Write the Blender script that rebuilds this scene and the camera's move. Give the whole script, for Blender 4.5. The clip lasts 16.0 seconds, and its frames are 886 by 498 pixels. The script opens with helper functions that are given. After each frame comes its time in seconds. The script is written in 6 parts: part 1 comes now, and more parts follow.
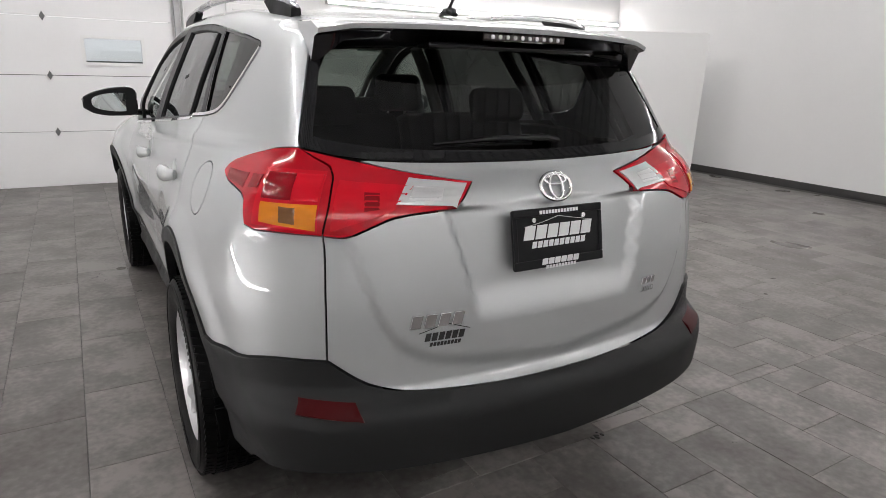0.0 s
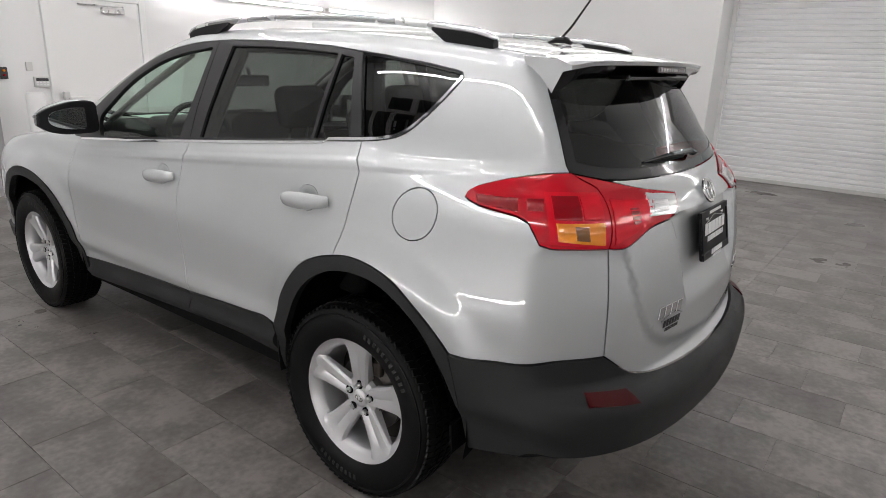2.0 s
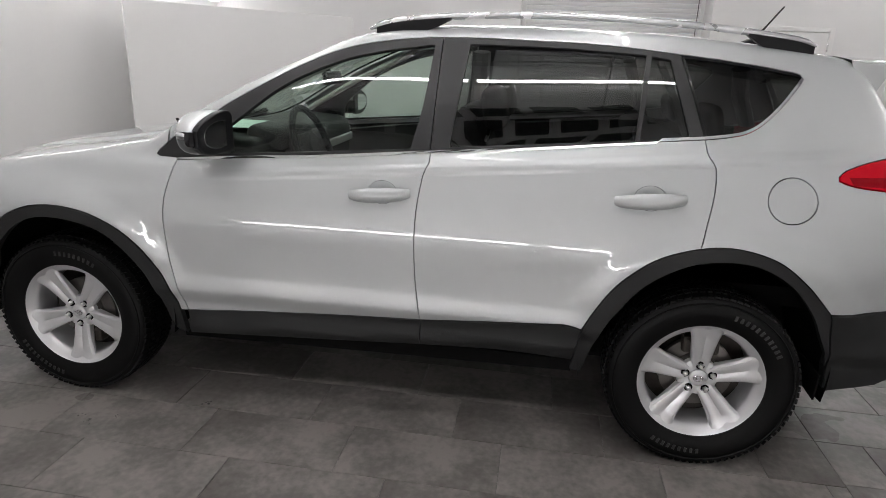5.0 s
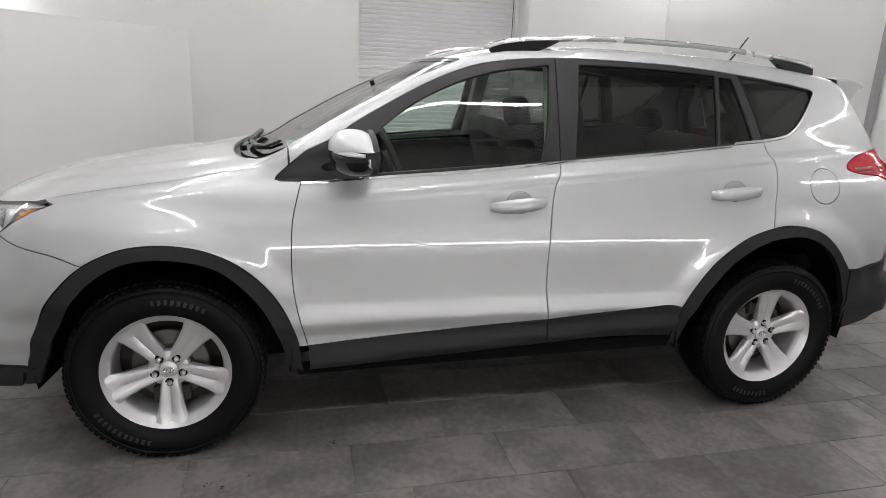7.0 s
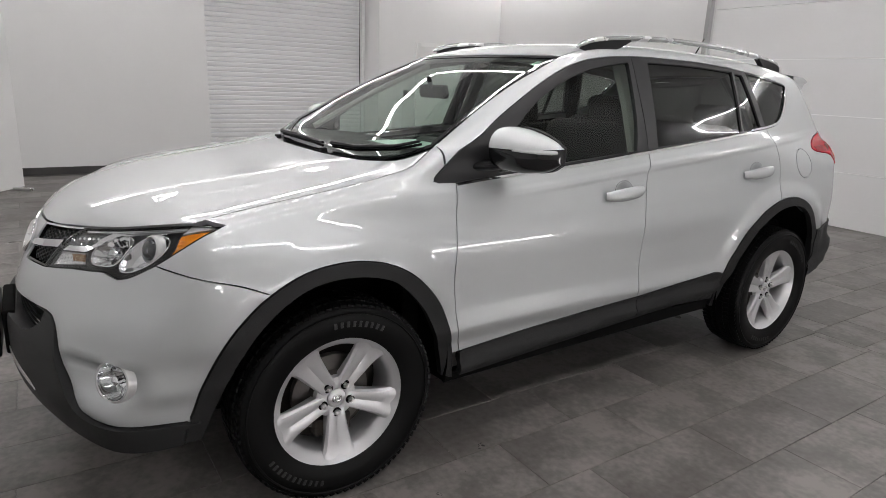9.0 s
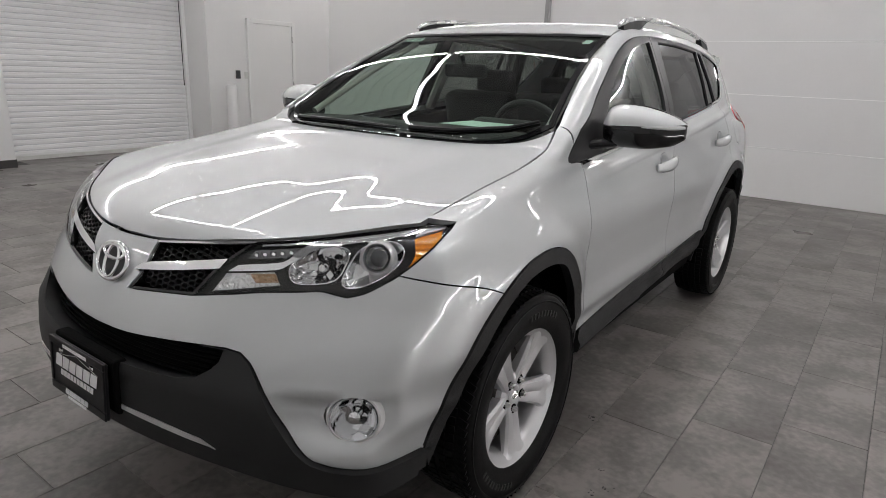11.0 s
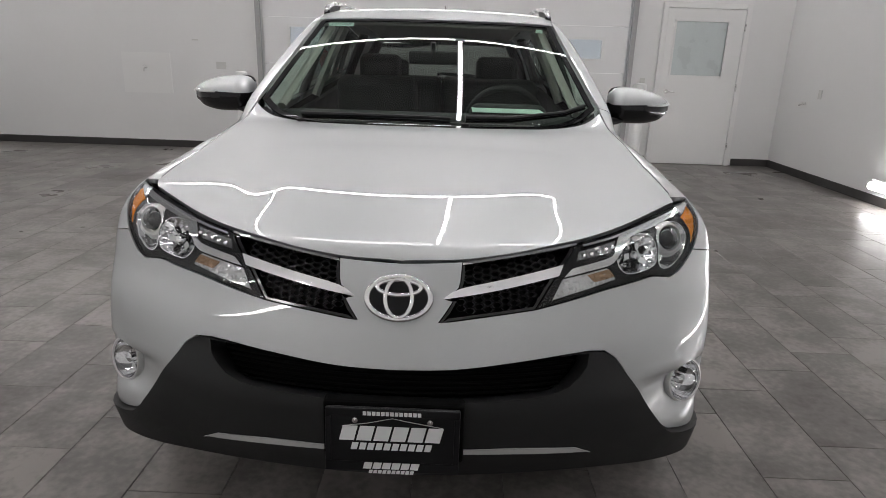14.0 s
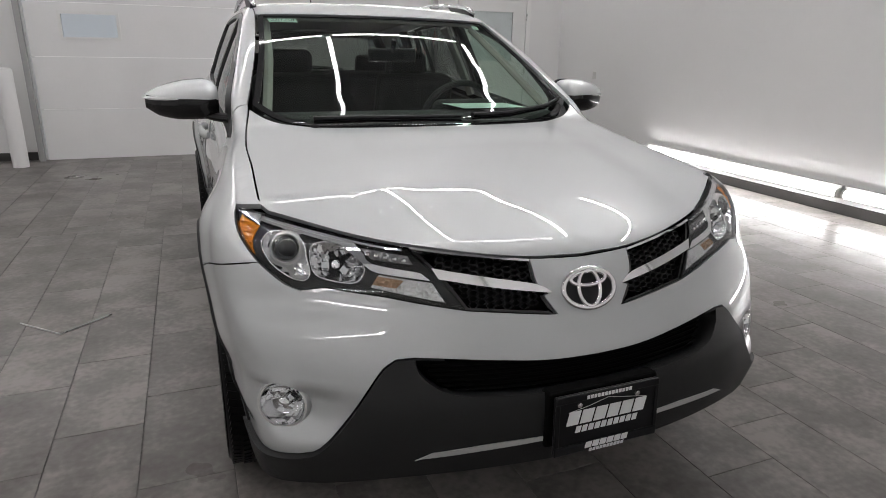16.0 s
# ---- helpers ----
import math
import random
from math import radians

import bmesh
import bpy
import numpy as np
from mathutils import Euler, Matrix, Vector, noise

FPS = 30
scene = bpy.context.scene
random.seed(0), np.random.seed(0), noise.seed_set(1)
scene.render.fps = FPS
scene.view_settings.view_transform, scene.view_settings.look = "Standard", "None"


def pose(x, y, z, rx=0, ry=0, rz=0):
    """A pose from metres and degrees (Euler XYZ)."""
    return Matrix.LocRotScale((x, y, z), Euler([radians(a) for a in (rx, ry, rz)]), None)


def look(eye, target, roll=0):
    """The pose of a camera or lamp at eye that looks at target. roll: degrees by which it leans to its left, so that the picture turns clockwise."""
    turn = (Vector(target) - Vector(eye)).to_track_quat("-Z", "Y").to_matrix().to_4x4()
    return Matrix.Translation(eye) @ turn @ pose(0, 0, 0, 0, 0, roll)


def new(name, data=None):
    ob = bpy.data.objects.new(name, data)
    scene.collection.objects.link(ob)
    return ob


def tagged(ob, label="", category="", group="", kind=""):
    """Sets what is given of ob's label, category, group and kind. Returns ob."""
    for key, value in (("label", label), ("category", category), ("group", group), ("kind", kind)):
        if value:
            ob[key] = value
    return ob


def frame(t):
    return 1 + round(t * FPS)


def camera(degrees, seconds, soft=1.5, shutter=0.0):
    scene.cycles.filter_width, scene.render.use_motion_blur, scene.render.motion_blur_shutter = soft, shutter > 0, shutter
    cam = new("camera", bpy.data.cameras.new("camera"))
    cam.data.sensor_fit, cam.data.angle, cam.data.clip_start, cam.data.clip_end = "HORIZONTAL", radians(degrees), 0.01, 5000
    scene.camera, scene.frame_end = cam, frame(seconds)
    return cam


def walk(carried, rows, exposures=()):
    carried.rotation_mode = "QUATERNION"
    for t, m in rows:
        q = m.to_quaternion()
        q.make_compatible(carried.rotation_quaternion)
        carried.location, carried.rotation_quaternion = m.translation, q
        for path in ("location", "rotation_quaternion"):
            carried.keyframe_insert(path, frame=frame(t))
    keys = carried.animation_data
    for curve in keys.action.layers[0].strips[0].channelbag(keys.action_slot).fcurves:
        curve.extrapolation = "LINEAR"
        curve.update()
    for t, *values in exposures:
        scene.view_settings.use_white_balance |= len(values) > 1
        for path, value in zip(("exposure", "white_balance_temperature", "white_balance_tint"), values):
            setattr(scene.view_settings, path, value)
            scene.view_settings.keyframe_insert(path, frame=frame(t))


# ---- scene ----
cam = camera(71.0, 16.0, soft=.6)
PATH = [
    (0, (-1.156, -3.516, 1.435), (-0.176, -1.864, 0.877), 1.7),
    (0.5, (-1.424, -3.362, 1.457), (-0.278, -1.822, 0.897), 1.6),
    (1, (-1.74, -3.208, 1.493), (-0.445, -1.793, 0.926), 1.8),
    (1.5, (-2.018, -3.022, 1.507), (-0.599, -1.733, 0.937), 1.9),
    (2, (-2.283, -2.752, 1.517), (-0.756, -1.593, 0.946), 2.1),
    (2.5, (-2.543, -2.469, 1.533), (-0.932, -1.434, 0.959), 2.0),
    (3, (-2.737, -2.179, 1.55), (-1.05, -1.277, 0.964), 2.0),
    (3.5, (-2.879, -1.787, 1.523), (-1.117, -1.032, 0.955), 2.3),
    (4, (-3.072, -1.389, 1.519), (-1.248, -0.806, 0.942), 2.3),
    (4.5, (-3.159, -1.053, 1.517), (-1.296, -0.61, 0.94), 2.3),
    (4.7, (-3.156, -0.89, 1.523), (-1.283, -0.51, 0.935), 2.2),
    (6.8, (-3.229, 0.663, 1.463), (-1.336, 0.294, 0.935), 2.5),
    (7, (-3.226, 0.837, 1.471), (-1.35, 0.382, 0.947), 2.4),
    (7.5, (-3.156, 1.193, 1.445), (-1.326, 0.572, 0.929), 2.5),
    (8, (-2.999, 1.52, 1.461), (-1.238, 0.731, 0.935), 2.6),
    (8.5, (-2.854, 1.854, 1.468), (-1.17, 0.917, 0.934), 2.6),
    (9, (-2.684, 2.122, 1.432), (-1.078, 1.05, 0.913), 2.4),
    (9.2, (-2.581, 2.219, 1.412), (-1.016, 1.085, 0.897), 2.5),
    (11.3, (-1.585, 3.082, 1.378), (-0.567, 1.457, 0.809), 2.3),
    (11.5, (-1.472, 3.144, 1.39), (-0.531, 1.478, 0.809), 2.4),
    (12, (-1.246, 3.277, 1.42), (-0.465, 1.531, 0.834), 2.1),
    (12.5, (-0.951, 3.359, 1.378), (-0.353, 1.543, 0.792), 2.0),
    (13, (-0.675, 3.433, 1.367), (-0.26, 1.567, 0.778), 1.8),
    (13.5, (-0.375, 3.532, 1.382), (-0.164, 1.633, 0.792), 1.7),
    (14, (-0.127, 3.573, 1.389), (-0.096, 1.662, 0.799), 1.8),
    (14.5, (0.133, 3.569, 1.405), (-0.017, 1.666, 0.81), 1.6),
    (15, (0.429, 3.584, 1.411), (0.091, 1.702, 0.825), 1.4),
    (15.5, (0.687, 3.561, 1.428), (0.169, 1.727, 0.823), 1.3),
    (16, (0.937, 3.442, 1.421), (0.222, 1.678, 0.806), 1.1),
]
EXPOSURES = [(0, .26), (3, .03), (4.2, -.04), (7, .10), (9, -.01), (11, -.10), (14, -.15), (16, -.18)]
walk(cam, [(t, look(eye, target, roll)) for t, eye, target, roll in PATH], EXPOSURES)

# ---- light ----
world = bpy.data.worlds.new("world")
scene.world = world
world.use_nodes = True
world.node_tree.nodes["Background"].inputs[0].default_value = (.75, .82, .95, 1)
world.node_tree.nodes["Background"].inputs[1].default_value = .6

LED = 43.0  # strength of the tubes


# ---- materials ----
def nodes_of(name):
    m = bpy.data.materials.new(name)
    m.use_nodes = True
    return m, m.node_tree, m.node_tree.nodes["Principled BSDF"]


def mat(name, colour, rough=.5, metal=0.0, vary=.06, scale=6.0, bump_at=0.0, bump_size=200.0, coat=0.0, rough_vary=.06, spec=.5):
    """A plain surface with two scales of tone, a little uneven gloss and fine relief."""
    m, tree, b = nodes_of(name)
    add, link = tree.nodes.new, tree.links.new
    where = add("ShaderNodeTexCoord").outputs["Object"]
    big, fine = add("ShaderNodeTexNoise"), add("ShaderNodeTexNoise")
    big.inputs["Scale"].default_value, fine.inputs["Scale"].default_value = scale, scale * 14
    big.inputs["Detail"].default_value = 5
    link(where, big.inputs["Vector"]), link(where, fine.inputs["Vector"])
    both = add("ShaderNodeMath")
    both.operation = "MULTIPLY_ADD"
    both.inputs[1].default_value = .35
    link(fine.outputs["Fac"], both.inputs[0]), link(big.outputs["Fac"], both.inputs[2])
    ramp = add("ShaderNodeMapRange")
    ramp.inputs["From Min"].default_value, ramp.inputs["From Max"].default_value = .35, 1.0
    ramp.inputs["To Min"].default_value, ramp.inputs["To Max"].default_value = 1 - vary, 1 + vary
    link(both.outputs[0], ramp.inputs["Value"])
    tone = add("ShaderNodeVectorMath")
    tone.operation = "SCALE"
    tone.inputs[0].default_value = colour
    link(ramp.outputs[0], tone.inputs["Scale"])
    link(tone.outputs[0], b.inputs["Base Color"])
    gloss = add("ShaderNodeMapRange")
    gloss.inputs["From Min"].default_value, gloss.inputs["From Max"].default_value = .3, .7
    gloss.inputs["To Min"].default_value, gloss.inputs["To Max"].default_value = max(.02, rough - rough_vary), min(1, rough + rough_vary)
    link(big.outputs["Fac"], gloss.inputs["Value"]), link(gloss.outputs[0], b.inputs["Roughness"])
    b.inputs["Metallic"].default_value, b.inputs["Coat Weight"].default_value, b.inputs["Coat Roughness"].default_value = metal, coat, .03
    b.inputs["Specular IOR Level"].default_value = spec
    if bump_at:
        grain, rel = add("ShaderNodeTexNoise"), add("ShaderNodeBump")
        grain.inputs["Scale"].default_value = bump_size
        link(where, grain.inputs["Vector"])
        rel.inputs["Strength"].default_value, rel.inputs["Distance"].default_value = bump_at, .002
        link(grain.outputs["Fac"], rel.inputs["Height"]), link(rel.outputs[0], b.inputs["Normal"])
    return m


def pane_mat(name, tint, shine=.006, base=.055):
    """Thin glass: a tinted see-through sheet with a mirror gloss by its Fresnel."""
    m = bpy.data.materials.new(name)
    m.use_nodes = True
    tree = m.node_tree
    tree.nodes.clear()
    add, link = tree.nodes.new, tree.links.new
    clear, gloss, mix, out, fres, edge, add0 = add("ShaderNodeBsdfTransparent"), add("ShaderNodeBsdfGlossy"), add("ShaderNodeMixShader"), add("ShaderNodeOutputMaterial"), add("ShaderNodeLayerWeight"), add("ShaderNodeMath"), add("ShaderNodeMath")
    clear.inputs[0].default_value = (*tint, 1)
    gloss.inputs["Roughness"].default_value = shine
    fres.inputs["Blend"].default_value = .5
    edge.operation, edge.inputs[1].default_value = "POWER", 5.0
    add0.operation, add0.inputs[1].default_value, add0.inputs[2].default_value = "MULTIPLY_ADD", 1 - base, base
    link(fres.outputs["Facing"], edge.inputs[0]), link(edge.outputs[0], add0.inputs[0])
    link(add0.outputs[0], mix.inputs[0]), link(clear.outputs[0], mix.inputs[1]), link(gloss.outputs[0], mix.inputs[2]), link(mix.outputs[0], out.inputs[0])
    return m


def glow_mat(name, colour, strength):
    m, tree, b = nodes_of(name)
    b.inputs["Base Color"].default_value = (.9, .9, .9, 1)
    b.inputs["Emission Color"].default_value = (*colour, 1)
    b.inputs["Emission Strength"].default_value = strength
    return m


def paint_mat(name, colour):
    """Metallic car paint: fine flakes under a clear coat."""
    m, tree, b = nodes_of(name)
    add, link = tree.nodes.new, tree.links.new
    where = add("ShaderNodeTexCoord").outputs["Object"]
    flake, tone = add("ShaderNodeTexVoronoi"), add("ShaderNodeMapRange")
    flake.inputs["Scale"].default_value = 1400
    link(where, flake.inputs["Vector"])
    tone.inputs["To Min"].default_value, tone.inputs["To Max"].default_value = .86, 1.1
    link(flake.outputs["Color"], tone.inputs["Value"])
    dust = add("ShaderNodeTexNoise")
    dust.inputs["Scale"].default_value, dust.inputs["Detail"].default_value = 2.5, 6
    link(where, dust.inputs["Vector"])
    soft = add("ShaderNodeMapRange")
    soft.inputs["To Min"].default_value, soft.inputs["To Max"].default_value = .97, 1.03
    link(dust.outputs["Fac"], soft.inputs["Value"])
    mul, col = add("ShaderNodeMath"), add("ShaderNodeVectorMath")
    mul.operation, col.operation = "MULTIPLY", "SCALE"
    link(tone.outputs[0], mul.inputs[0]), link(soft.outputs[0], mul.inputs[1])
    col.inputs[0].default_value = colour
    link(mul.outputs[0], col.inputs["Scale"]), link(col.outputs[0], b.inputs["Base Color"])
    b.inputs["Metallic"].default_value, b.inputs["Roughness"].default_value = .6, .5
    b.inputs["Coat Weight"].default_value, b.inputs["Coat Roughness"].default_value, b.inputs["Coat IOR"].default_value = 1.0, .012, 1.6
    return m


WALL = mat("white wall paint", (.74, .74, .735), .45, vary=.02, scale=1.2, bump_at=.12, bump_size=160)
CEIL = mat("grey steel deck", (.24, .24, .245), .6, vary=.02, scale=1.5)
DOORWHITE = mat("white door enamel", (.78, .78, .77), .35, vary=.02, scale=2)
STEELWHITE = mat("embossed white steel", (.80, .80, .80), .4, vary=.025, scale=2, bump_at=.15, bump_size=90)
BASE = mat("dark grey cove base", (.04, .038, .037), .5, vary=.1)
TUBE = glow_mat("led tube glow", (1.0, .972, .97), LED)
SMOKYAMBER = mat("amber bulb behind prismatic plastic", (.34, .215, .13), .14, .35, vary=.2, scale=40)
DARKAMBER = mat("smoky amber plastic", (.16, .07, .02), .1, vary=.1)
LOWTUBE = glow_mat("low led tube glow", (1.0, .972, .975), 31.0)
NORTHTUBE = glow_mat("north led tube glow", (1.0, .972, .975), 38.0)
WESTTUBE = glow_mat("high led tube glow", (1.0, .972, .975), 80.0)
TRACK = mat("galvanised door track", (.36, .36, .36), .5, .3, vary=.06, scale=14)
DAY = glow_mat("overcast daylight", (1.0, .985, .975), .36)
SHADE = glow_mat("dull daylight in a shaded yard", (1.0, .975, .96), .11)
FROST = mat("frosted pane", (.55, .60, .60), .3, vary=.08, scale=3)
METAL = mat("brushed steel", (.62, .62, .61), .3, 1.0, vary=.05, scale=20)
CHROME = mat("chrome", (.82, .82, .83), .06, 1.0, vary=.02, rough_vary=.02)
BLACK = mat("black plastic", (.008, .008, .009), .4, vary=.1, scale=8, spec=.2)
DARKBOX = mat("dark box plastic", (.03, .03, .032), .4)
GREYBOX = mat("light grey plastic", (.6, .6, .58), .45)
PAINT = paint_mat("silver metallic paint", (.51, .527, .532))
CLAD = mat("textured charcoal cladding", (.0125, .0128, .0133), .52, vary=.1, scale=5, bump_at=.35, bump_size=900, spec=.3)
GLOSSBLACK = mat("gloss black trim", (.008, .008, .009), .06, vary=.05, rough_vary=.02)
SATINBLACK = mat("satin black window frame", (.016, .016, .017), .42, vary=.06, spec=.4)
DARKIN = mat("black liner", (.004, .004, .004), .8, vary=.2, spec=.05)
RUBBER = mat("tyre rubber", (.003, .003, .0031), .46, vary=.2, scale=10, bump_at=.15, bump_size=300, spec=.12)
ALLOY = mat("painted alloy", (.56, .56, .57), .38, .6, vary=.04, scale=12, coat=.2)
DISC = mat("worn brake disc", (.12, .112, .105), .5, .7, vary=.25, scale=14)
RUST = mat("rusty hub metal", (.03, .024, .02), .75, .2, vary=.4, scale=18)
TINT = pane_mat("dark privacy glass", (.20, .21, .20))
CLEAR = pane_mat("green-tinted clear glass", (.70, .79, .73))
LENS = pane_mat("clear lamp lens", (.93, .94, .94), .02, .035)
REARTINT = pane_mat("dark rear glass", (.20, .21, .20))
BRIGHTRED = mat("bright red lamp plastic", (.58, .006, .018), .12, vary=.05, spec=.35)
REDLAMP = mat("red lamp plastic", (.46, .004, .014), .05, vary=.05)
DEEPRED = mat("deep red lamp plastic", (.23, .003, .008), .14, vary=.05, spec=.25)
REFLEX = mat("dark red reflector plastic", (.05, .001, .002), .35, vary=.05, spec=.1)
HINGE = mat("dull zinc hinge", (.13, .13, .13), .5, .4, vary=.15, scale=20)
AMBER = mat("amber lamp plastic", (.68, .21, .010), .08, vary=.06)
WHITELAMP = mat("clear ribbed lamp plastic", (.72, .73, .73), .12, .35, vary=.08, coat=1.0)
CLOTH = mat("dark grey seat cloth", (.005, .005, .0052), .85, vary=.15, scale=12, bump_at=.3, bump_size=500)
TRIMDARK = mat("dark interior plastic", (.014, .014, .015), .6, vary=.1, spec=.3)
BEIGE = mat("light grey interior lining", (.34, .33, .31), .8, vary=.04)
PAPER = mat("pale green paper", (.55, .72, .64), .6, vary=.03)
PRINT = mat("white print", (.82, .82, .82), .5, vary=.01)
DARKPRINT = mat("black print", (.02, .02, .02), .5, vary=.02)
DARKLENS = mat("dark red lens", (.025, .014, .014), .12, vary=.05, coat=1.0)
SATIN = mat("satin silver plastic", (.55, .55, .55), .35, .4, vary=.04)
HOUSING = mat("dark lamp housing", (.006, .006, .0065), .35, vary=.1, spec=.2)
DARKGLASS = mat("dark projector glass", (.03, .032, .035), .04, vary=.05, coat=1.0)
SMOKE = mat("smoky clear lamp plastic", (.16, .16, .165), .15, .3, vary=.12, scale=30)
PRISM = mat("prismatic clear lamp plastic", (.74, .74, .745), .12, .55, vary=.18, scale=40)
RAIL = mat("satin silver rail", (.6, .6, .61), .25, .7, vary=.03, coat=.4)
MIRROR = mat("mirror glass", (.75, .78, .77), .02, 1.0, vary=.01, rough_vary=.01)


# ---- mesh helpers ----
def part(name, bm, material, parent=None, label="", smooth=None):
    """Links a bmesh as one mesh object under a thing or a part."""
    me = bpy.data.meshes.new(name)
    bm.to_mesh(me)
    bm.free()
    if smooth is not None:
        for f in me.polygons:
            f.use_smooth = True
        me.set_sharp_from_angle(angle=radians(smooth))
    me.materials.append(material)
    ob = new(name, me)
    if parent:
        ob.parent = parent
    if label:
        ob["label"] = label
    return ob


def empty(name, m, label, category, group=""):
    ob = new(name)
    ob.empty_display_size = .1
    ob.matrix_basis = m
    return tagged(ob, label, category, group)


def boxes(*spans, bevel=0.0, segments=2):
    """Boxes, each (x0, x1, y0, y1, z0, z1), in one bmesh."""
    bm = bmesh.new()
    for x0, x1, y0, y1, z0, z1 in spans:
        bmesh.ops.create_cube(bm, size=1, matrix=Matrix.Translation(((x0 + x1) / 2, (y0 + y1) / 2, (z0 + z1) / 2)) @ Matrix.Diagonal((abs(x1 - x0), abs(y1 - y0), abs(z1 - z0), 1)))
    if bevel:
        bmesh.ops.bevel(bm, geom=bm.edges[:], offset=bevel, segments=segments, profile=.5, affect="EDGES", clamp_overlap=True)
    return bm


def lathe(profile, n=48, bm=None, m=Matrix(), caps=True):
    """A turned form: (radius, height) pairs round the local z axis."""
    bm = bm or bmesh.new()
    rings = []
    for r, h in profile:
        rings.append([bm.verts.new(m @ Vector((r * math.cos(2 * math.pi * i / n), r * math.sin(2 * math.pi * i / n), h))) for i in range(n)])
    for a, b in zip(rings, rings[1:]):
        for i in range(n):
            bm.faces.new((a[i], a[(i + 1) % n], b[(i + 1) % n], b[i]))
    for ring, flip in ((rings[0], True), (rings[-1], False)):
        if caps and (ring[0].co - ring[n // 2].co).length > 1e-3:
            bm.faces.new(ring[::-1] if flip else ring)
    return bm


def sweep(points, radius, n=8, flat=1.0, up=Vector((0, 0, 1))):
    """A rod along points; radius may be one number or one a point; flat: height over width."""
    bm = bmesh.new()
    pts = [Vector(p) for p in points]
    radii = radius if isinstance(radius, (list, tuple)) else [radius] * len(pts)
    rings = []
    for i, p in enumerate(pts):
        d = (pts[min(i + 1, len(pts) - 1)] - pts[max(i - 1, 0)]).normalized()
        a = d.cross(up)
        a = a.normalized() if a.length > 1e-4 else Vector((1, 0, 0))
        b = a.cross(d).normalized()
        rings.append([bm.verts.new(p + radii[i] * (a * math.cos(2 * math.pi * k / n) + b * flat * math.sin(2 * math.pi * k / n))) for k in range(n)])
    for r, s in zip(rings, rings[1:]):
        for k in range(n):
            bm.faces.new((r[k], r[(k + 1) % n], s[(k + 1) % n], s[k]))
    bm.faces.new(rings[0][::-1]), bm.faces.new(rings[-1])
    bmesh.ops.recalc_face_normals(bm, faces=bm.faces[:])
    return bm


def moved(bm, m):
    bmesh.ops.transform(bm, matrix=m, verts=bm.verts[:])
    return bm


def plate_of(outline, depth, bevel=0.0, m=Matrix()):
    """A flat piece: an outline in local x, y raised by depth in z."""
    bm = bmesh.new()
    f = bm.faces.new([bm.verts.new((x, y, 0)) for x, y in outline])
    up = bmesh.ops.extrude_face_region(bm, geom=[f])
    top = [v for v in up["geom"] if isinstance(v, bmesh.types.BMVert)]
    bmesh.ops.translate(bm, vec=(0, 0, depth), verts=top)
    bmesh.ops.recalc_face_normals(bm, faces=bm.faces[:])
    if bevel:
        rim = [e for e in bm.edges if all(v in set(top) for v in e.verts)]
        bmesh.ops.bevel(bm, geom=rim, offset=bevel, segments=2, profile=.5, affect="EDGES", clamp_overlap=True)
    return moved(bm, m)


# ---- the room ----
WEST, EAST, EASTBACK, SOUTH, NORTH, HIGH = -4.68, 7.25, 7.85, -5.6, 4.9, 6.0


def structure(name, bm, material, label, category="", smooth=None):
    return tagged(part(name, bm, material, smooth=smooth), label, category, kind="structure")


ground = structure("floor", boxes((WEST - .3, EASTBACK + .3, SOUTH - .3, NORTH + .3, -.15, -.004)), mat("dark grout bed", (.082, .077, .074), .7, vary=.15),
                   "dark grey screed and grout under the floor tiles", "floor")
structure("ceiling", boxes((WEST - .3, EASTBACK + .3, SOUTH - .3, NORTH + .3, HIGH, HIGH + .2), *[(WEST + .05 + k * .3, WEST + .17 + k * .3, SOUTH + .01, NORTH - .01, HIGH - .07, HIGH + .01) for k in range(41)]), CEIL,
          "grey corrugated steel deck over the photo bay", "ceiling")
structure("wall_west", boxes((WEST - .25, WEST, SOUTH - .25, NORTH + .25, 0, HIGH)), WALL, "smooth white painted wall with dark lettering", "wall")
GD = (-2.44, 2.62, 2.95)
structure("wall_south", boxes((WEST, GD[0] - .02, SOUTH - .25, SOUTH, 0, HIGH), (GD[1] + .02, EAST, SOUTH - .25, SOUTH, 0, HIGH), (GD[0] - .02, GD[1] + .02, SOUTH - .25, SOUTH, GD[2], HIGH)),
          WALL, "white painted wall around the overhead door", "wall")
FD = (-4.3, -.02, 2.95)
structure("wall_north", boxes((WEST, FD[0], NORTH, NORTH + .25, 0, HIGH), (FD[1], EAST, NORTH, NORTH + .25, 0, HIGH), (FD[0], FD[1], NORTH, NORTH + .25, FD[2], HIGH)),
          WALL, "white painted wall with an overhead door and an exit", "wall")
SH = (-3.02, -.18, 3.2)
structure("wall_east", boxes((EAST, EASTBACK + .25, SH[1], NORTH + .25, 0, HIGH), (EAST, EASTBACK + .25, SOUTH - .25, SH[0], 0, HIGH), (EAST, EASTBACK + .25, SH[0], SH[1], SH[2], HIGH)),
          WALL, "thick white painted wall with a deep shutter opening", "wall")
bb = .10
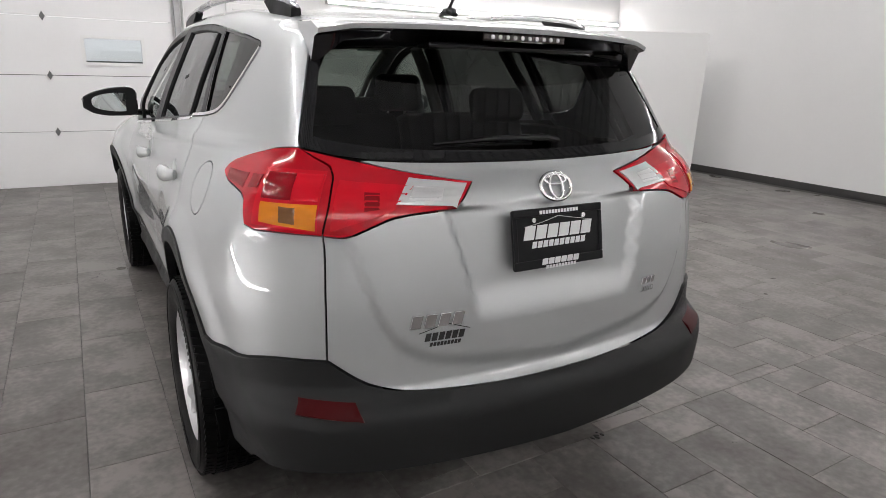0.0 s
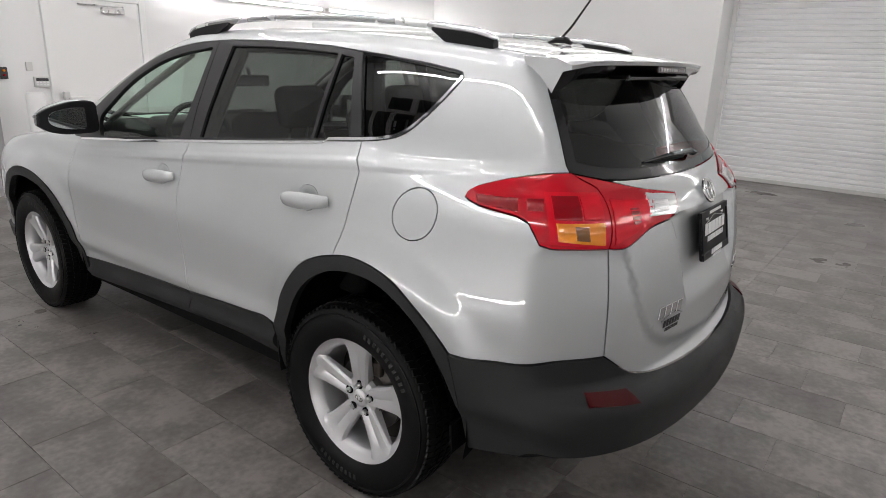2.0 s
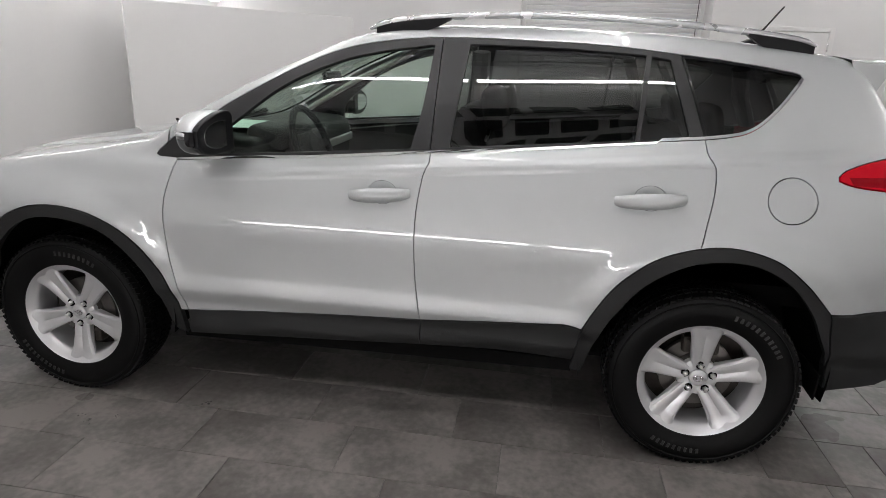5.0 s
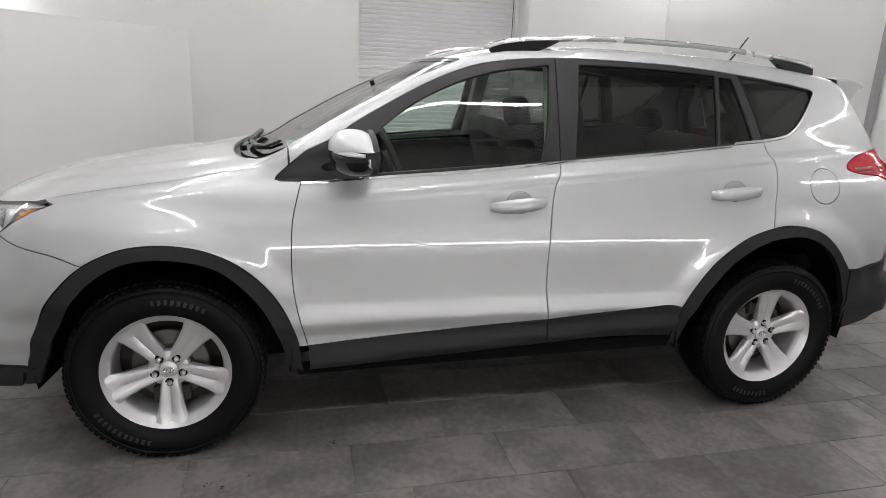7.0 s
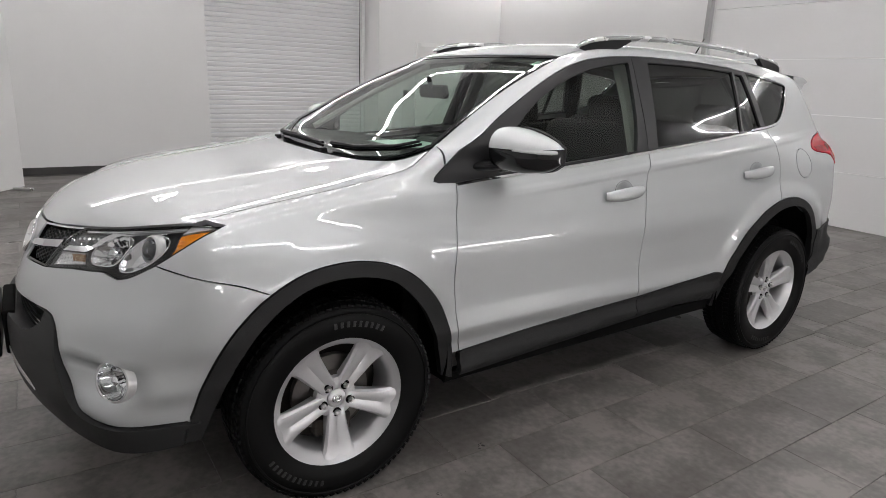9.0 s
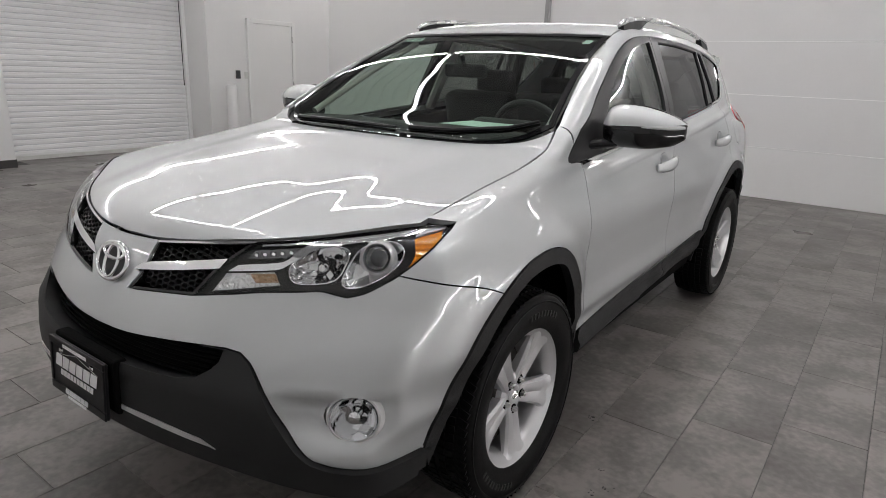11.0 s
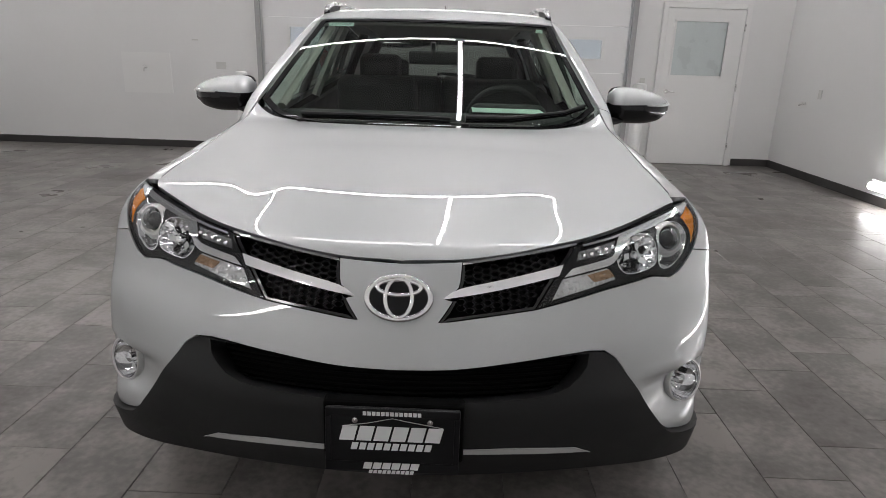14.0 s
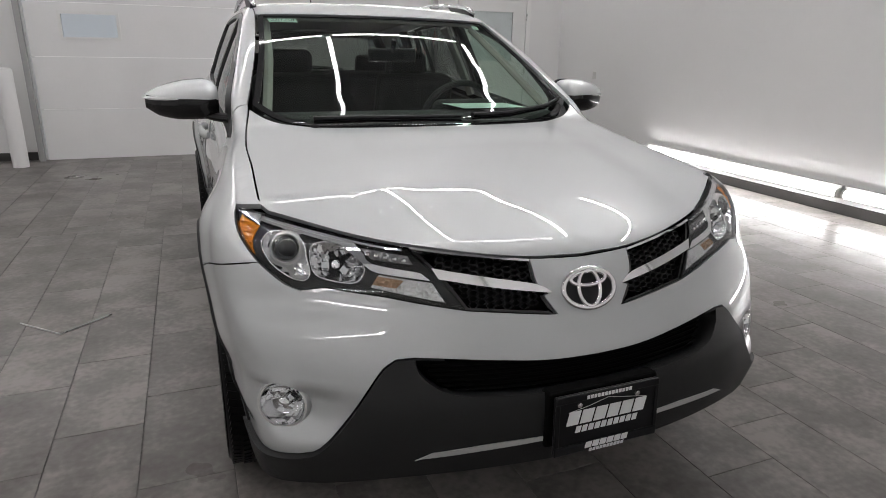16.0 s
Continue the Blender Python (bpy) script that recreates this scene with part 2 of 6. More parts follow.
structure("baseboard", boxes((WEST, WEST + .012, SOUTH, NORTH, 0, bb), (WEST + .012, -4.14, SOUTH, SOUTH + .012, 0, bb), (-2.88, GD[0] - .12, SOUTH, SOUTH + .012, 0, bb), (GD[1] + .12, EAST, SOUTH, SOUTH + .012, 0, bb),
                             (FD[1] + .1, .6, NORTH - .012, NORTH, 0, bb), (1.75, EAST, NORTH - .012, NORTH, 0, bb), (EAST - .012, EAST, SH[1], NORTH, 0, bb),
                             (EAST - .012, EAST, -3.78, SH[0], 0, bb), (EAST - .012, EAST, SOUTH, -4.7, 0, bb), (EAST, EASTBACK - .1, SH[1] - .012, SH[1], 0, bb), (EAST, EASTBACK - .1, SH[0], SH[0] + .012, 0, bb)),
          BASE, "low dark grey vinyl skirting along the walls", "skirting")


def overhead_door(name, x0, x1, y, inward, windows, seams, top, hinges=False):
    """A sectional door: raised steel sections with seams, small panes, side rails."""
    d = .045 * inward
    frame_ob = empty(name, pose((x0 + x1) / 2, y, 0), "white sectional overhead door, shut, with small windows", "garage door")
    frame_ob["kind"] = "structure"
    cx = (x0 + x1) / 2
    edges = [0] + seams + [top]
    for a, b in zip(edges, edges[1:]):
        holes = [w for w in windows if a < w[2] and w[3] < b]
        spans, at = [], x0
        for w0, w1, z0, z1 in sorted(holes):
            spans += [(at - cx, w0 - cx, 0, -d, a + .004, b - .004), (w0 - cx, w1 - cx, 0, -d, a + .004, z0), (w0 - cx, w1 - cx, 0, -d, z1, b - .004)]
            at = w1
        spans.append((at - cx, x1 - cx, 0, -d, a + .004, b - .004))
        # shallow ribs pressed into each section
        for k in (.33, .66):
            zz = a + (b - a) * k
            if not holes:
                spans.append((x0 - cx + .02, x1 - cx - .02, 0, .003 * inward, zz - .004, zz + .004))
        part("panel", boxes(*spans), STEELWHITE, frame_ob)
    for w0, w1, z0, z1 in windows:
        f = .035
        fr = part("window_frame", boxes((w0 - cx - f, w1 - cx + f, 0, .018 * inward, z1, z1 + f), (w0 - cx - f, w1 - cx + f, 0, .018 * inward, z0 - f, z0),
                                        (w0 - cx - f, w0 - cx, 0, .018 * inward, z0, z1), (w1 - cx, w1 - cx + f, 0, .018 * inward, z0, z1)), DOORWHITE, frame_ob)
        part("pane", boxes((w0 - cx, w1 - cx, -.02 * inward, -.012 * inward, z0, z1)), PANE, fr)
    if hinges:
        for zz in seams:
            for hx in hinges:
                part("hinge", plate_of([(-.028, 0), (0, .05), (.028, 0), (0, -.05)], .02, .004, pose(hx - cx, .0, zz, 90 * (1 if inward < 0 else -1))), HINGE, frame_ob)
    part("rail", boxes((x0 - cx - .09, x0 - cx - .03, .0, .07 * inward, 0, top), (x1 - cx + .03, x1 - cx + .09, .0, .07 * inward, 0, top)), TRACK, frame_ob)
    return frame_ob


PANE = pane_mat("clear window glass", (.88, .89, .88))
seams = [.62, 1.24, 1.86, 2.48]
overhead_door("door_1", GD[0], GD[1], SOUTH + .06, 1, [(-2.09, -1.5, 1.43, 1.68), (1.66, 2.25, 1.47, 1.73)], seams, GD[2])
overhead_door("door_2", FD[0], FD[1], NORTH - .05, -1, [(-.95, -.37, 1.39, 1.645), (-3.6, -3.02, 1.39, 1.645)], seams, GD[2], hinges=(-1.32, -2.9))
structure("backdrop", boxes((-14, 16, NORTH + 7, NORTH + 7.1, -1, 8)), DAY, "bright overcast daylight outside the door windows", "backdrop")
structure("backdrop", boxes((-14, 16, NORTH + 6.7, NORTH + 6.8, -1, 1.38)), mat("far dark hedge", (.12, .125, .12), .9, vary=.4, scale=.8), "dull dark treeline far outside the door window", "backdrop")
structure("backdrop", boxes((-14, 16, SOUTH - 7.1, SOUTH - 7, -1, 8)), SHADE, "dull grey daylight outside the overhead door", "backdrop")


def hinged_door(name, cx, y, width, height, inward, pane=None, label=""):
    d = empty(name, pose(cx, y, 0, 0, 0, 0 if inward > 0 else 180), label, "door")
    d["kind"] = "structure"
    w, t = width / 2, .045
    part("door_frame", boxes((-w - .07, -w, 0, .05, 0, height + .07), (w, w + .07, 0, .05, 0, height + .07), (-w, w, 0, .05, height, height + .07), bevel=.004), DOORWHITE, d)
    if pane:
        p0, p1, z0, z1 = pane
        leaf = part("leaf", boxes((-w + .004, p0, .0, t - .01, .01, height - .004), (p1, w - .004, 0, t - .01, .01, height - .004), (p0, p1, 0, t - .01, .01, z0), (p0, p1, 0, t - .01, z1, height - .004)), DOORWHITE, d)
        part("glazing_bead", boxes((p0 - .025, p0, 0, t, z0 - .025, z1 + .025), (p1, p1 + .025, 0, t, z0 - .025, z1 + .025), (p0, p1, 0, t, z0 - .025, z0), (p0, p1, 0, t, z1, z1 + .025)), DOORWHITE, leaf)
        part("pane", boxes((p0, p1, .012, .02, z0, z1)), FROST, leaf)
    else:
        leaf = part("leaf", boxes((-w + .004, w - .004, 0, t - .01, .01, height - .004), bevel=.003), DOORWHITE, d)
    return d, leaf


d1, leaf = hinged_door("door_3", -3.49, SOUTH + .002, 1.06, 2.13, 1, (-.30, .40, 1.25, 1.96), "white exit door, shut, with a frosted window and lever")
part("lever", sweep([(.43, .04, 1.02), (.43, .09, 1.02), (.41, .1, 1.02), (.33, .1, 1.02)], .011, 10), METAL, leaf, "steel lever handle")
part("rose", lathe([(.0, 0), (.032, 0), (.03, .012), (0, .014)], 20, m=pose(.43, .035, 1.02, -90)), METAL, leaf)
for hz in (.28, 1.1, 1.9):
    part("hinge", boxes((-.545, -.525, .035, .055, hz - .05, hz + .05), bevel=.003), METAL, d1)
_, leaf = hinged_door("door_4", 1.18, NORTH - .002, .98, 2.06, -1, None, "white steel exit door, shut, with a panic bar")
part("panic_bar", boxes((-.44, .40, .05, .09, .96, 1.03), bevel=.008), DOORWHITE, leaf, "white push bar across the door")
part("bar_end", boxes((.40, .46, .035, .1, .88, 1.08), bevel=.01), METAL, leaf, "steel end case of the bar")
part("door_closer", boxes((-.30, -.05, .035, .085, 1.93, 1.99), (-.3, .2, .05, .065, 2.0, 2.015), bevel=.004), METAL, leaf, "steel overhead closer")
d3, leaf = hinged_door("door_5", 0, 0, .86, 2.02, 1, None, "plain white side door, shut, beside the shutter")
d3.matrix_basis = pose(EAST - .002, -4.25, 0, 0, 0, 90)
for hz in (.3, 1.05, 1.8):
    part("hinge", boxes((-.445, -.425, .035, .055, hz - .05, hz + .05), bevel=.003), METAL, d3)

# roller shutter of many slats
shutter = tagged(new("roller_shutter"), "white roller shutter of narrow slats, lowered to the floor", "shutter")
shutter["kind"] = "structure"
shutter.matrix_basis = pose(EASTBACK, (SH[0] + SH[1]) / 2, 0)
sw = (SH[1] - SH[0]) / 2
slat_bm = bmesh.new()
prof = [(0, 0), (-.012, .008), (-.016, .035), (-.012, .062), (0, .072)]
for a, b in zip(prof, prof[1:]):
    slat_bm.faces.new([slat_bm.verts.new(v) for v in ((a[0], -sw, a[1]), (b[0], -sw, b[1]), (b[0], sw, b[1]), (a[0], sw, a[1]))])
bmesh.ops.remove_doubles(slat_bm, verts=slat_bm.verts[:], dist=1e-5)
bmesh.ops.solidify(slat_bm, geom=slat_bm.faces[:], thickness=.003)
bmesh.ops.recalc_face_normals(slat_bm, faces=slat_bm.faces[:])
slat = part("slat", slat_bm, STEELWHITE, shutter)
for k in range(1, 43):
    s = new("slat", slat.data)
    s.parent = shutter
    s.location = (0, 0, .05 + k * .074)
slat.location = (0, 0, .05)
part("bottom_bar", boxes((-.03, .01, -sw, sw, 0, .055), bevel=.004), GREYBOX, shutter)
part("guide", boxes((-.05, .02, -sw - .005, -sw + .06, 0, SH[2]), bevel=.004), STEELWHITE, shutter)
part("guide", boxes((-.05, .02, sw - .06, sw + .005, 0, SH[2]), bevel=.004), STEELWHITE, shutter)
part("pull_cord", sweep([(-.06, -sw + .1, 3.1), (-.062, -sw + .1, 1.6), (-.06, -sw + .1, 1.0)], .008), DARKBOX, shutter, "black pull cord")


def bollard(x, y, high, r=.085):
    bm = lathe([(r, 0), (r, high - .03), (r * .9, high - .008), (r * .6, high + .004), (0, high + .008)], 28)
    return tagged(part("bollard", bm, WALL, smooth=40), "white painted steel guard post standing by the wall", "bollard", "guard posts")


for bx, by, bh in ((-2.50, -4.88, 1.14), (2.84, -5.14, 1.12), (6.98, -3.24, 1.05), (.30, 4.45, 1.1)):
    bollard(0, 0, bh).matrix_basis = pose(bx, by, 0)


def wall_box(name, x, y, z, w, h, d, rz, material, label, category):
    ob = part(name, boxes((-w / 2, w / 2, 0, d, -h / 2, h / 2), bevel=min(w, h, d) * .12), material)
    ob.matrix_basis = pose(x, y, z, 0, 0, rz)
    return tagged(ob, label, category)


# (rz turns the box's +y from the wall into the room)
k = wall_box("control_box", .19, NORTH, 1.27, .07, .12, .05, 180, DARKBOX, "small dark control box with buttons on the wall", "control box")
for dz, m_ in ((.025, AMBER), (-.02, REDLAMP)):
    part("button", lathe([(.012, 0), (.012, .012), (0, .016)], 14, m=pose(0, .05, dz, -90)), m_, k)
k = wall_box("keypad", .54, NORTH, 1.18, .15, .11, .04, 180, GREYBOX, "light grey alarm keypad on the wall", "keypad")
part("display", boxes((-.06, .06, .039, .043, .01, .04)), DARKBOX, k)
for a in range(4):
    for b in range(2):
        part("key", boxes((-.06 + a * .033, -.038 + a * .033, .039, .044, -.012 - b * .022, .003 - b * .022)), WALL, k)
wall_box("junction_box", .44, NORTH, 1.34, .06, .09, .03, 180, GREYBOX, "small grey junction box beside the keypad", "box")
tagged(part("conduit", sweep([(.12, NORTH - .02, 1.33), (.12, NORTH - .02, 2.5), (.12, NORTH - .02, 3.6)], .012), WALL), "white conduit pipe rising up the wall", "conduit")
wall_box("card_reader", EAST, -3.55, 1.2, .07, .13, .04, 90, DARKBOX, "black card reader on the white wall", "card reader")
wall_box("light_switch", EAST - .0, -3.72, 1.19, .07, .11, .01, 90, GREYBOX, "white light switch on the wall", "switch")
for nm, x, z, w, h in (("socket", 3.27, 1.18, .14, .10), ("thermostat", 3.62, 1.52, .09, .02), ("socket", -2.72, 1.14, .07, .11)):
    wall_box(nm, x, SOUTH, z, w, h, .012, 0, GREYBOX, "pale plastic wall fitting", "socket")
wall_box("access_panel", 4.35, SOUTH, 1.05, .70, .56, .008, 0, DOORWHITE, "flush white access panel in the wall", "panel")
tap = part("hose_tap", sweep([(0, 0, 0), (0, .05, 0), (0, .08, -.01), (0, .09, -.05)], .013), METAL)
tap.matrix_basis = pose(4.35, SOUTH + .008, 1.12)
part("wheel_handle", lathe([(.028, 0), (.03, .006), (.0, .01)], 12, m=pose(0, .06, .03)), METAL, tap)
tagged(tap, "small brass hose tap on the access panel", "tap")
wall_box("hook", 6.8, SOUTH, 1.30, .03, .07, .05, 0, DARKBOX, "small dark hook on the wall", "hook")
tap2 = part("valve", sweep([(0, 0, 0), (0, .06, 0), (.03, .07, -.02)], .014), METAL)
tap2.matrix_basis = pose(WEST, -4.88, .95, 0, 0, -90)
tagged(tap2, "small metal valve on the white wall", "valve")
wall_box("socket", WEST, -4.58, 1.08, .07, .11, .012, -90, GREYBOX, "white socket on the wall", "socket")

# free-standing white partition sheets in the north-east corner
par = empty("partition", pose(5.0, 3.22, 0, 0, 0, -36.5), "tall white ribbed partition sheet standing on the floor", "partition")
out = [(-1.6, 0), (1.6, 0), (1.62, 1.93), (1.60, 1.965), (1.56, 1.975), (-1.6, 1.98)]
part("sheet", plate_of(out, .03, .006, pose(0, 0, .012, 90)), WALL, par)
for z in (.3, .6, .9, 1.2, 1.5, 1.75):
    part("rib", boxes((-1.55, 1.55, -.034, -.029, z, z + .012)), WALL, par)
part("foot", boxes((-1.5, -1.44, -.25, .25, 0, .03), (1.4, 1.46, -.25, .25, 0, .03), bevel=.005), METAL, par)

# led tubes


def tube(a, b, r=.018, label="bright white linear led tube, unseen and added on south and east walls", glow=None, wall=None, deep=0.0, brim=.006):
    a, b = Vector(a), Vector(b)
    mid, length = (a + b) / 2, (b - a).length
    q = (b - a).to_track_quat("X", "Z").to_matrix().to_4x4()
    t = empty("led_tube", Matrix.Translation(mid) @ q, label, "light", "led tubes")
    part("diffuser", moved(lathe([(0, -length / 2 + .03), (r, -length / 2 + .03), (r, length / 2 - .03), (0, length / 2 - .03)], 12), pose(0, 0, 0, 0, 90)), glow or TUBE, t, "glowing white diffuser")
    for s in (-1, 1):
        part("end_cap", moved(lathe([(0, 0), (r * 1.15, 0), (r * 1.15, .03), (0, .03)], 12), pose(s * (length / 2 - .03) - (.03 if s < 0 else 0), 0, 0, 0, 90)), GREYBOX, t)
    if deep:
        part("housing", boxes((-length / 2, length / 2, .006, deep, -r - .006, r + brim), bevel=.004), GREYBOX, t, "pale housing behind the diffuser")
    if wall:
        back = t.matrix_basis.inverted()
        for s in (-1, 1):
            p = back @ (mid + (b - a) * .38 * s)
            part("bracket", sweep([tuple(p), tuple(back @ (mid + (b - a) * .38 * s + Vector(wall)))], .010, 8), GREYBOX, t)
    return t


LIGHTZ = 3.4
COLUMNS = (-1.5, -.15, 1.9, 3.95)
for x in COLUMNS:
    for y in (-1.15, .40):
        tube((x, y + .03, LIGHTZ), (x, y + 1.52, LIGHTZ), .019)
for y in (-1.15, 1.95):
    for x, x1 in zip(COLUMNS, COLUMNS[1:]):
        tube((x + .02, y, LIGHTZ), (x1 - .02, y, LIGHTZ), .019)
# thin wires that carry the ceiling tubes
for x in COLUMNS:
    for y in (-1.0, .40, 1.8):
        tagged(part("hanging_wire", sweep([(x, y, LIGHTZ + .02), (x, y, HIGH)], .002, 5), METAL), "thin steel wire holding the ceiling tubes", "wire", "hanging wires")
# unseen fill tubes added along the south and east walls, above the doors
for x in (-4.1, -1.3, 1.5, 4.3):
    tube((x, SOUTH + .08, 3.2), (x + 2.7, SOUTH + .08, 3.2), .016, wall=(0, -.085, 0))
for y in (-5.2, -2.4, .4):
    tube((EAST - .08, y, 3.4), (EAST - .08, y + 2.7, 3.4), .012, wall=(.085, 0, 0))
for y in (-3.2, -.42):
    tube((WEST + .05, y, .20), (WEST + .05, y + 2.75, .20), .040, glow=LOWTUBE, deep=.052, brim=.035)
for y in (-2.7, .32):
    tube((WEST + .06, y, 5.45), (WEST + .06, y + 2.98, 5.45), .03, glow=WESTTUBE, deep=.062)
for x in (1.9, 4.6):
    tube((x, NORTH - .06, 2.24), (x + 2.6, NORTH - .06, 2.24), glow=NORTHTUBE, deep=.062)


# ---- the car's form ----
def pch(*pts):
    """A smooth curve through (t, value) pairs that does not overshoot."""
    t = np.array([p[0] for p in pts], float)
    v = np.array([p[1] for p in pts], float)
    h, d = np.diff(t), np.diff(v) / np.diff(t)
    m = np.zeros(len(t))
    m[0], m[-1] = d[0], d[-1]
    for i in range(1, len(t) - 1):
        if d[i - 1] * d[i] > 0:
            w1, w2 = 2 * h[i] + h[i - 1], h[i] + 2 * h[i - 1]
            m[i] = (w1 + w2) / (w1 / d[i - 1] + w2 / d[i])

    def f(s):
        s = np.clip(np.asarray(s, float), t[0], t[-1])
        i = np.clip(np.searchsorted(t, s) - 1, 0, len(t) - 2)
        u = (s - t[i]) / h[i]
        return ((1 + 2 * u) * (1 - u) ** 2 * v[i] + u * (1 - u) ** 2 * h[i] * m[i]
                + u * u * (3 - 2 * u) * v[i + 1] + u * u * (u - 1) * h[i] * m[i + 1])
    return f


def ease(u):
    u = np.clip(u, 0, 1)
    return u * u * (3 - 2 * u)


def bump(s, a, b, c, d):
    """0 before a, 1 from b to c, 0 after d, with smooth flanks."""
    up = np.clip((s - a) / (b - a), 0, 1)
    down = np.clip((d - s) / (d - c), 0, 1)
    return up * up * (3 - 2 * up) * down * down * (3 - 2 * down)


# The car's outer form: half-width by height, nose and tail by height, top by length.
WIDE = pch((.15, .80), (.30, .832), (.40, .845), (.45, .848), (.52, .868), (.60, .862), (.72, .868), (.82, .876), (.92, .866),
           (1.0, .849), (1.06, .836), (1.11, .818), (1.16, .787), (1.30, .733), (1.45, .668), (1.56, .617), (1.70, .55))
PLAN = pch((-2.4, -.06), (-2.1, -.03), (-1.75, .0), (-1.35, .012), (-.9, .004), (0, 0), (.8, .005), (1.33, .018), (1.66, .014), (2.0, -.01), (2.3, -.06))
RISE = pch((-2.3, .05), (-1.9, .055), (-1.54, .07), (-1.24, .085), (-.73, .045), (-.23, 0), (.2, -.04), (.82, -.085), (1.3, -.05), (2.3, 0))
HIGHPLAN = pch((-2.4, -.13), (-1.9, -.07), (-1.6, -.035), (-1.0, .0), (-.3, .024), (.3, .055), (.8, .046), (1.0, .03), (2.3, -.04))
NOSE = pch((.15, 2.13), (.25, 2.19), (.35, 2.23), (.45, 2.255), (.56, 2.255), (.64, 2.235), (.72, 2.205), (.80, 2.17), (.88, 2.135), (.95, 2.09), (1.0, 2.04), (1.7, 1.4))
TAIL = pch((.15, -2.16), (.28, -2.25), (.40, -2.305), (.545, -2.318), (.575, -2.31), (.60, -2.278), (.63, -2.255), (.75, -2.25), (.86, -2.245), (.95, -2.232),
           (1.07, -2.205), (1.13, -2.17), (1.18, -2.115), (1.24, -2.075), (1.50, -1.885), (1.60, -1.80), (1.75, -1.67))
TOP = pch((-2.4, 1.44), (-2.0, 1.535), (-1.75, 1.582), (-1.4, 1.62), (-1.0, 1.645), (-.5, 1.655), (-.1, 1.642), (.08, 1.61), (.30, 1.525), (.60, 1.372), (.85, 1.225),
          (1.0, 1.142), (1.1, 1.128), (1.35, 1.10), (1.6, 1.062), (1.85, 1.012), (2.0, .972), (2.12, .925), (2.3, .82))
CROWN = pch((-2.4, .12), (-1.6, .08), (-1.0, .062), (-.1, .06), (.25, .06), (.5, .035), (.9, .012), (1.05, .02), (1.4, .045), (1.72, .038), (1.95, .10), (2.3, .2))


BELT = pch((-2.3, 1.33), (-1.244, 1.257), (-.73, 1.209), (-.237, 1.165), (.2, 1.125), (.82, 1.075), (2.3, .95))


FOLD = pch((0, .655), (.355, .692), (.46, .728), (.53, .80), (.57, .90), (.60, 1.0), (.62, 1.04), (1, 1.04))


def inside(x, y, z):
    """How far a place lies outside the body's form (negative within it)."""
    ax = np.abs(x)
    ridge = .005 * bump(z - BELT(y), -.098, -.076, -.066, -.044) * bump(y, -1.9, -1.5, .4, .8)
    hips = ridge + .019 * bump(y, -2.0, -1.55, -1.15, -.55) * bump(z, .3, .5, .86, 1.06) + .016 * bump(y, .62, 1.15, 1.5, 2.0) * bump(z, .3, .5, .86, 1.02)
    # a rounded flare runs round each wheel arch
    for y0, r0 in ((1.33, .50), (-1.36, .53)):
        r = np.hypot(y - y0, z - .357)
        hips = hips + .017 * ease((r0 + .105 - r) / .10) * ease((z - .50) / .16) * ease((.95 - np.abs(y - y0) / (r0 + .12)) / .3)
    hips = hips + .008 * bump(y, 1.5, 1.75, 3, 4) * bump(z, .1, .28, .48, .62)
    hips = hips + .022 * bump(y, 1.02, 1.4, 2.0, 2.4) * bump(z, .52, .66, .90, 1.03)
    low = 1 - np.clip((z - 1.02) / .2, 0, 1)
    low = low * low * (3 - 2 * low)
    side = ax - (WIDE(z - RISE(y) * ease((z - .84) / .28)) + low * PLAN(y) + (1 - low) * HIGHPLAN(y) + hips)
    boxy = .74 + .26 * np.clip((z - .48) / .32, 0, 1)
    nose = y - (NOSE(z) - boxy * ((.40 - .055 * ease((z - .58) / .16)) * ax ** 2 + .14 * ax ** 6))
    recess = .032 * ease((.285 + .27 * (z - .85) - ax) / .035 + .5) * ease((z - .775) / .11) * np.clip((1.092 - z) / .012, 0, 1)
    recess = recess + .013 * ease((FOLD(ax) - z) / .05 + .4) * ease((z - .58) / .02)
    tail = (TAIL(z) + recess + .16 * ax ** 2 + .38 * ax ** 6) - y
    dome = .012 * ease((.50 - .09 * (y - 1.1) - ax) / .17 + .5) * bump(y, 1.0, 1.3, 1.75, 2.2)
    dome = dome + .025 * (y - 1.75) * bump(y, 1.15, 1.4, 1.9, 2.1) * ease((.48 - ax) / .3 + .5)
    over = (z - (TOP(y) - .006 * bump(y, 1.0, 1.3, 1.75, 2.2) + dome - CROWN(y) * ax ** 2 - (.035 - .01 * ease((y - .9) / .3)) * ax ** 6)) * .92
    slope = 1 / np.sqrt(1 + (.8 * ax + .84 * ax ** 5) ** 2)
    parts = [side * .96, nose * slope, tail * .97, over]
    k = .02
    most = np.maximum.reduce(parts)
    return most + k * np.log(sum(np.exp((p - most) / k) for p in parts)) - k * .0


def march(o, d, far):
    """Along rays from o by d, coming in from the outside: where they meet the form."""
    a, b = np.full(len(o), 0.0), np.full(len(o), far)
    for _ in range(34):
        m = (a + b) / 2
        p = o + d * m[:, None]
        out = inside(p[:, 0], p[:, 1], p[:, 2]) > 0
        b = np.where(out, m, b)
        a = np.where(out, a, m)
    return o + d * a[:, None]


def side(ab):
    ab = np.asarray(ab, float)
    o = np.stack([0 * ab[:, 0], ab[:, 0], ab[:, 1]], 1)
    return march(o, np.tile([-1.0, 0, 0], (len(ab), 1)), 1.2)


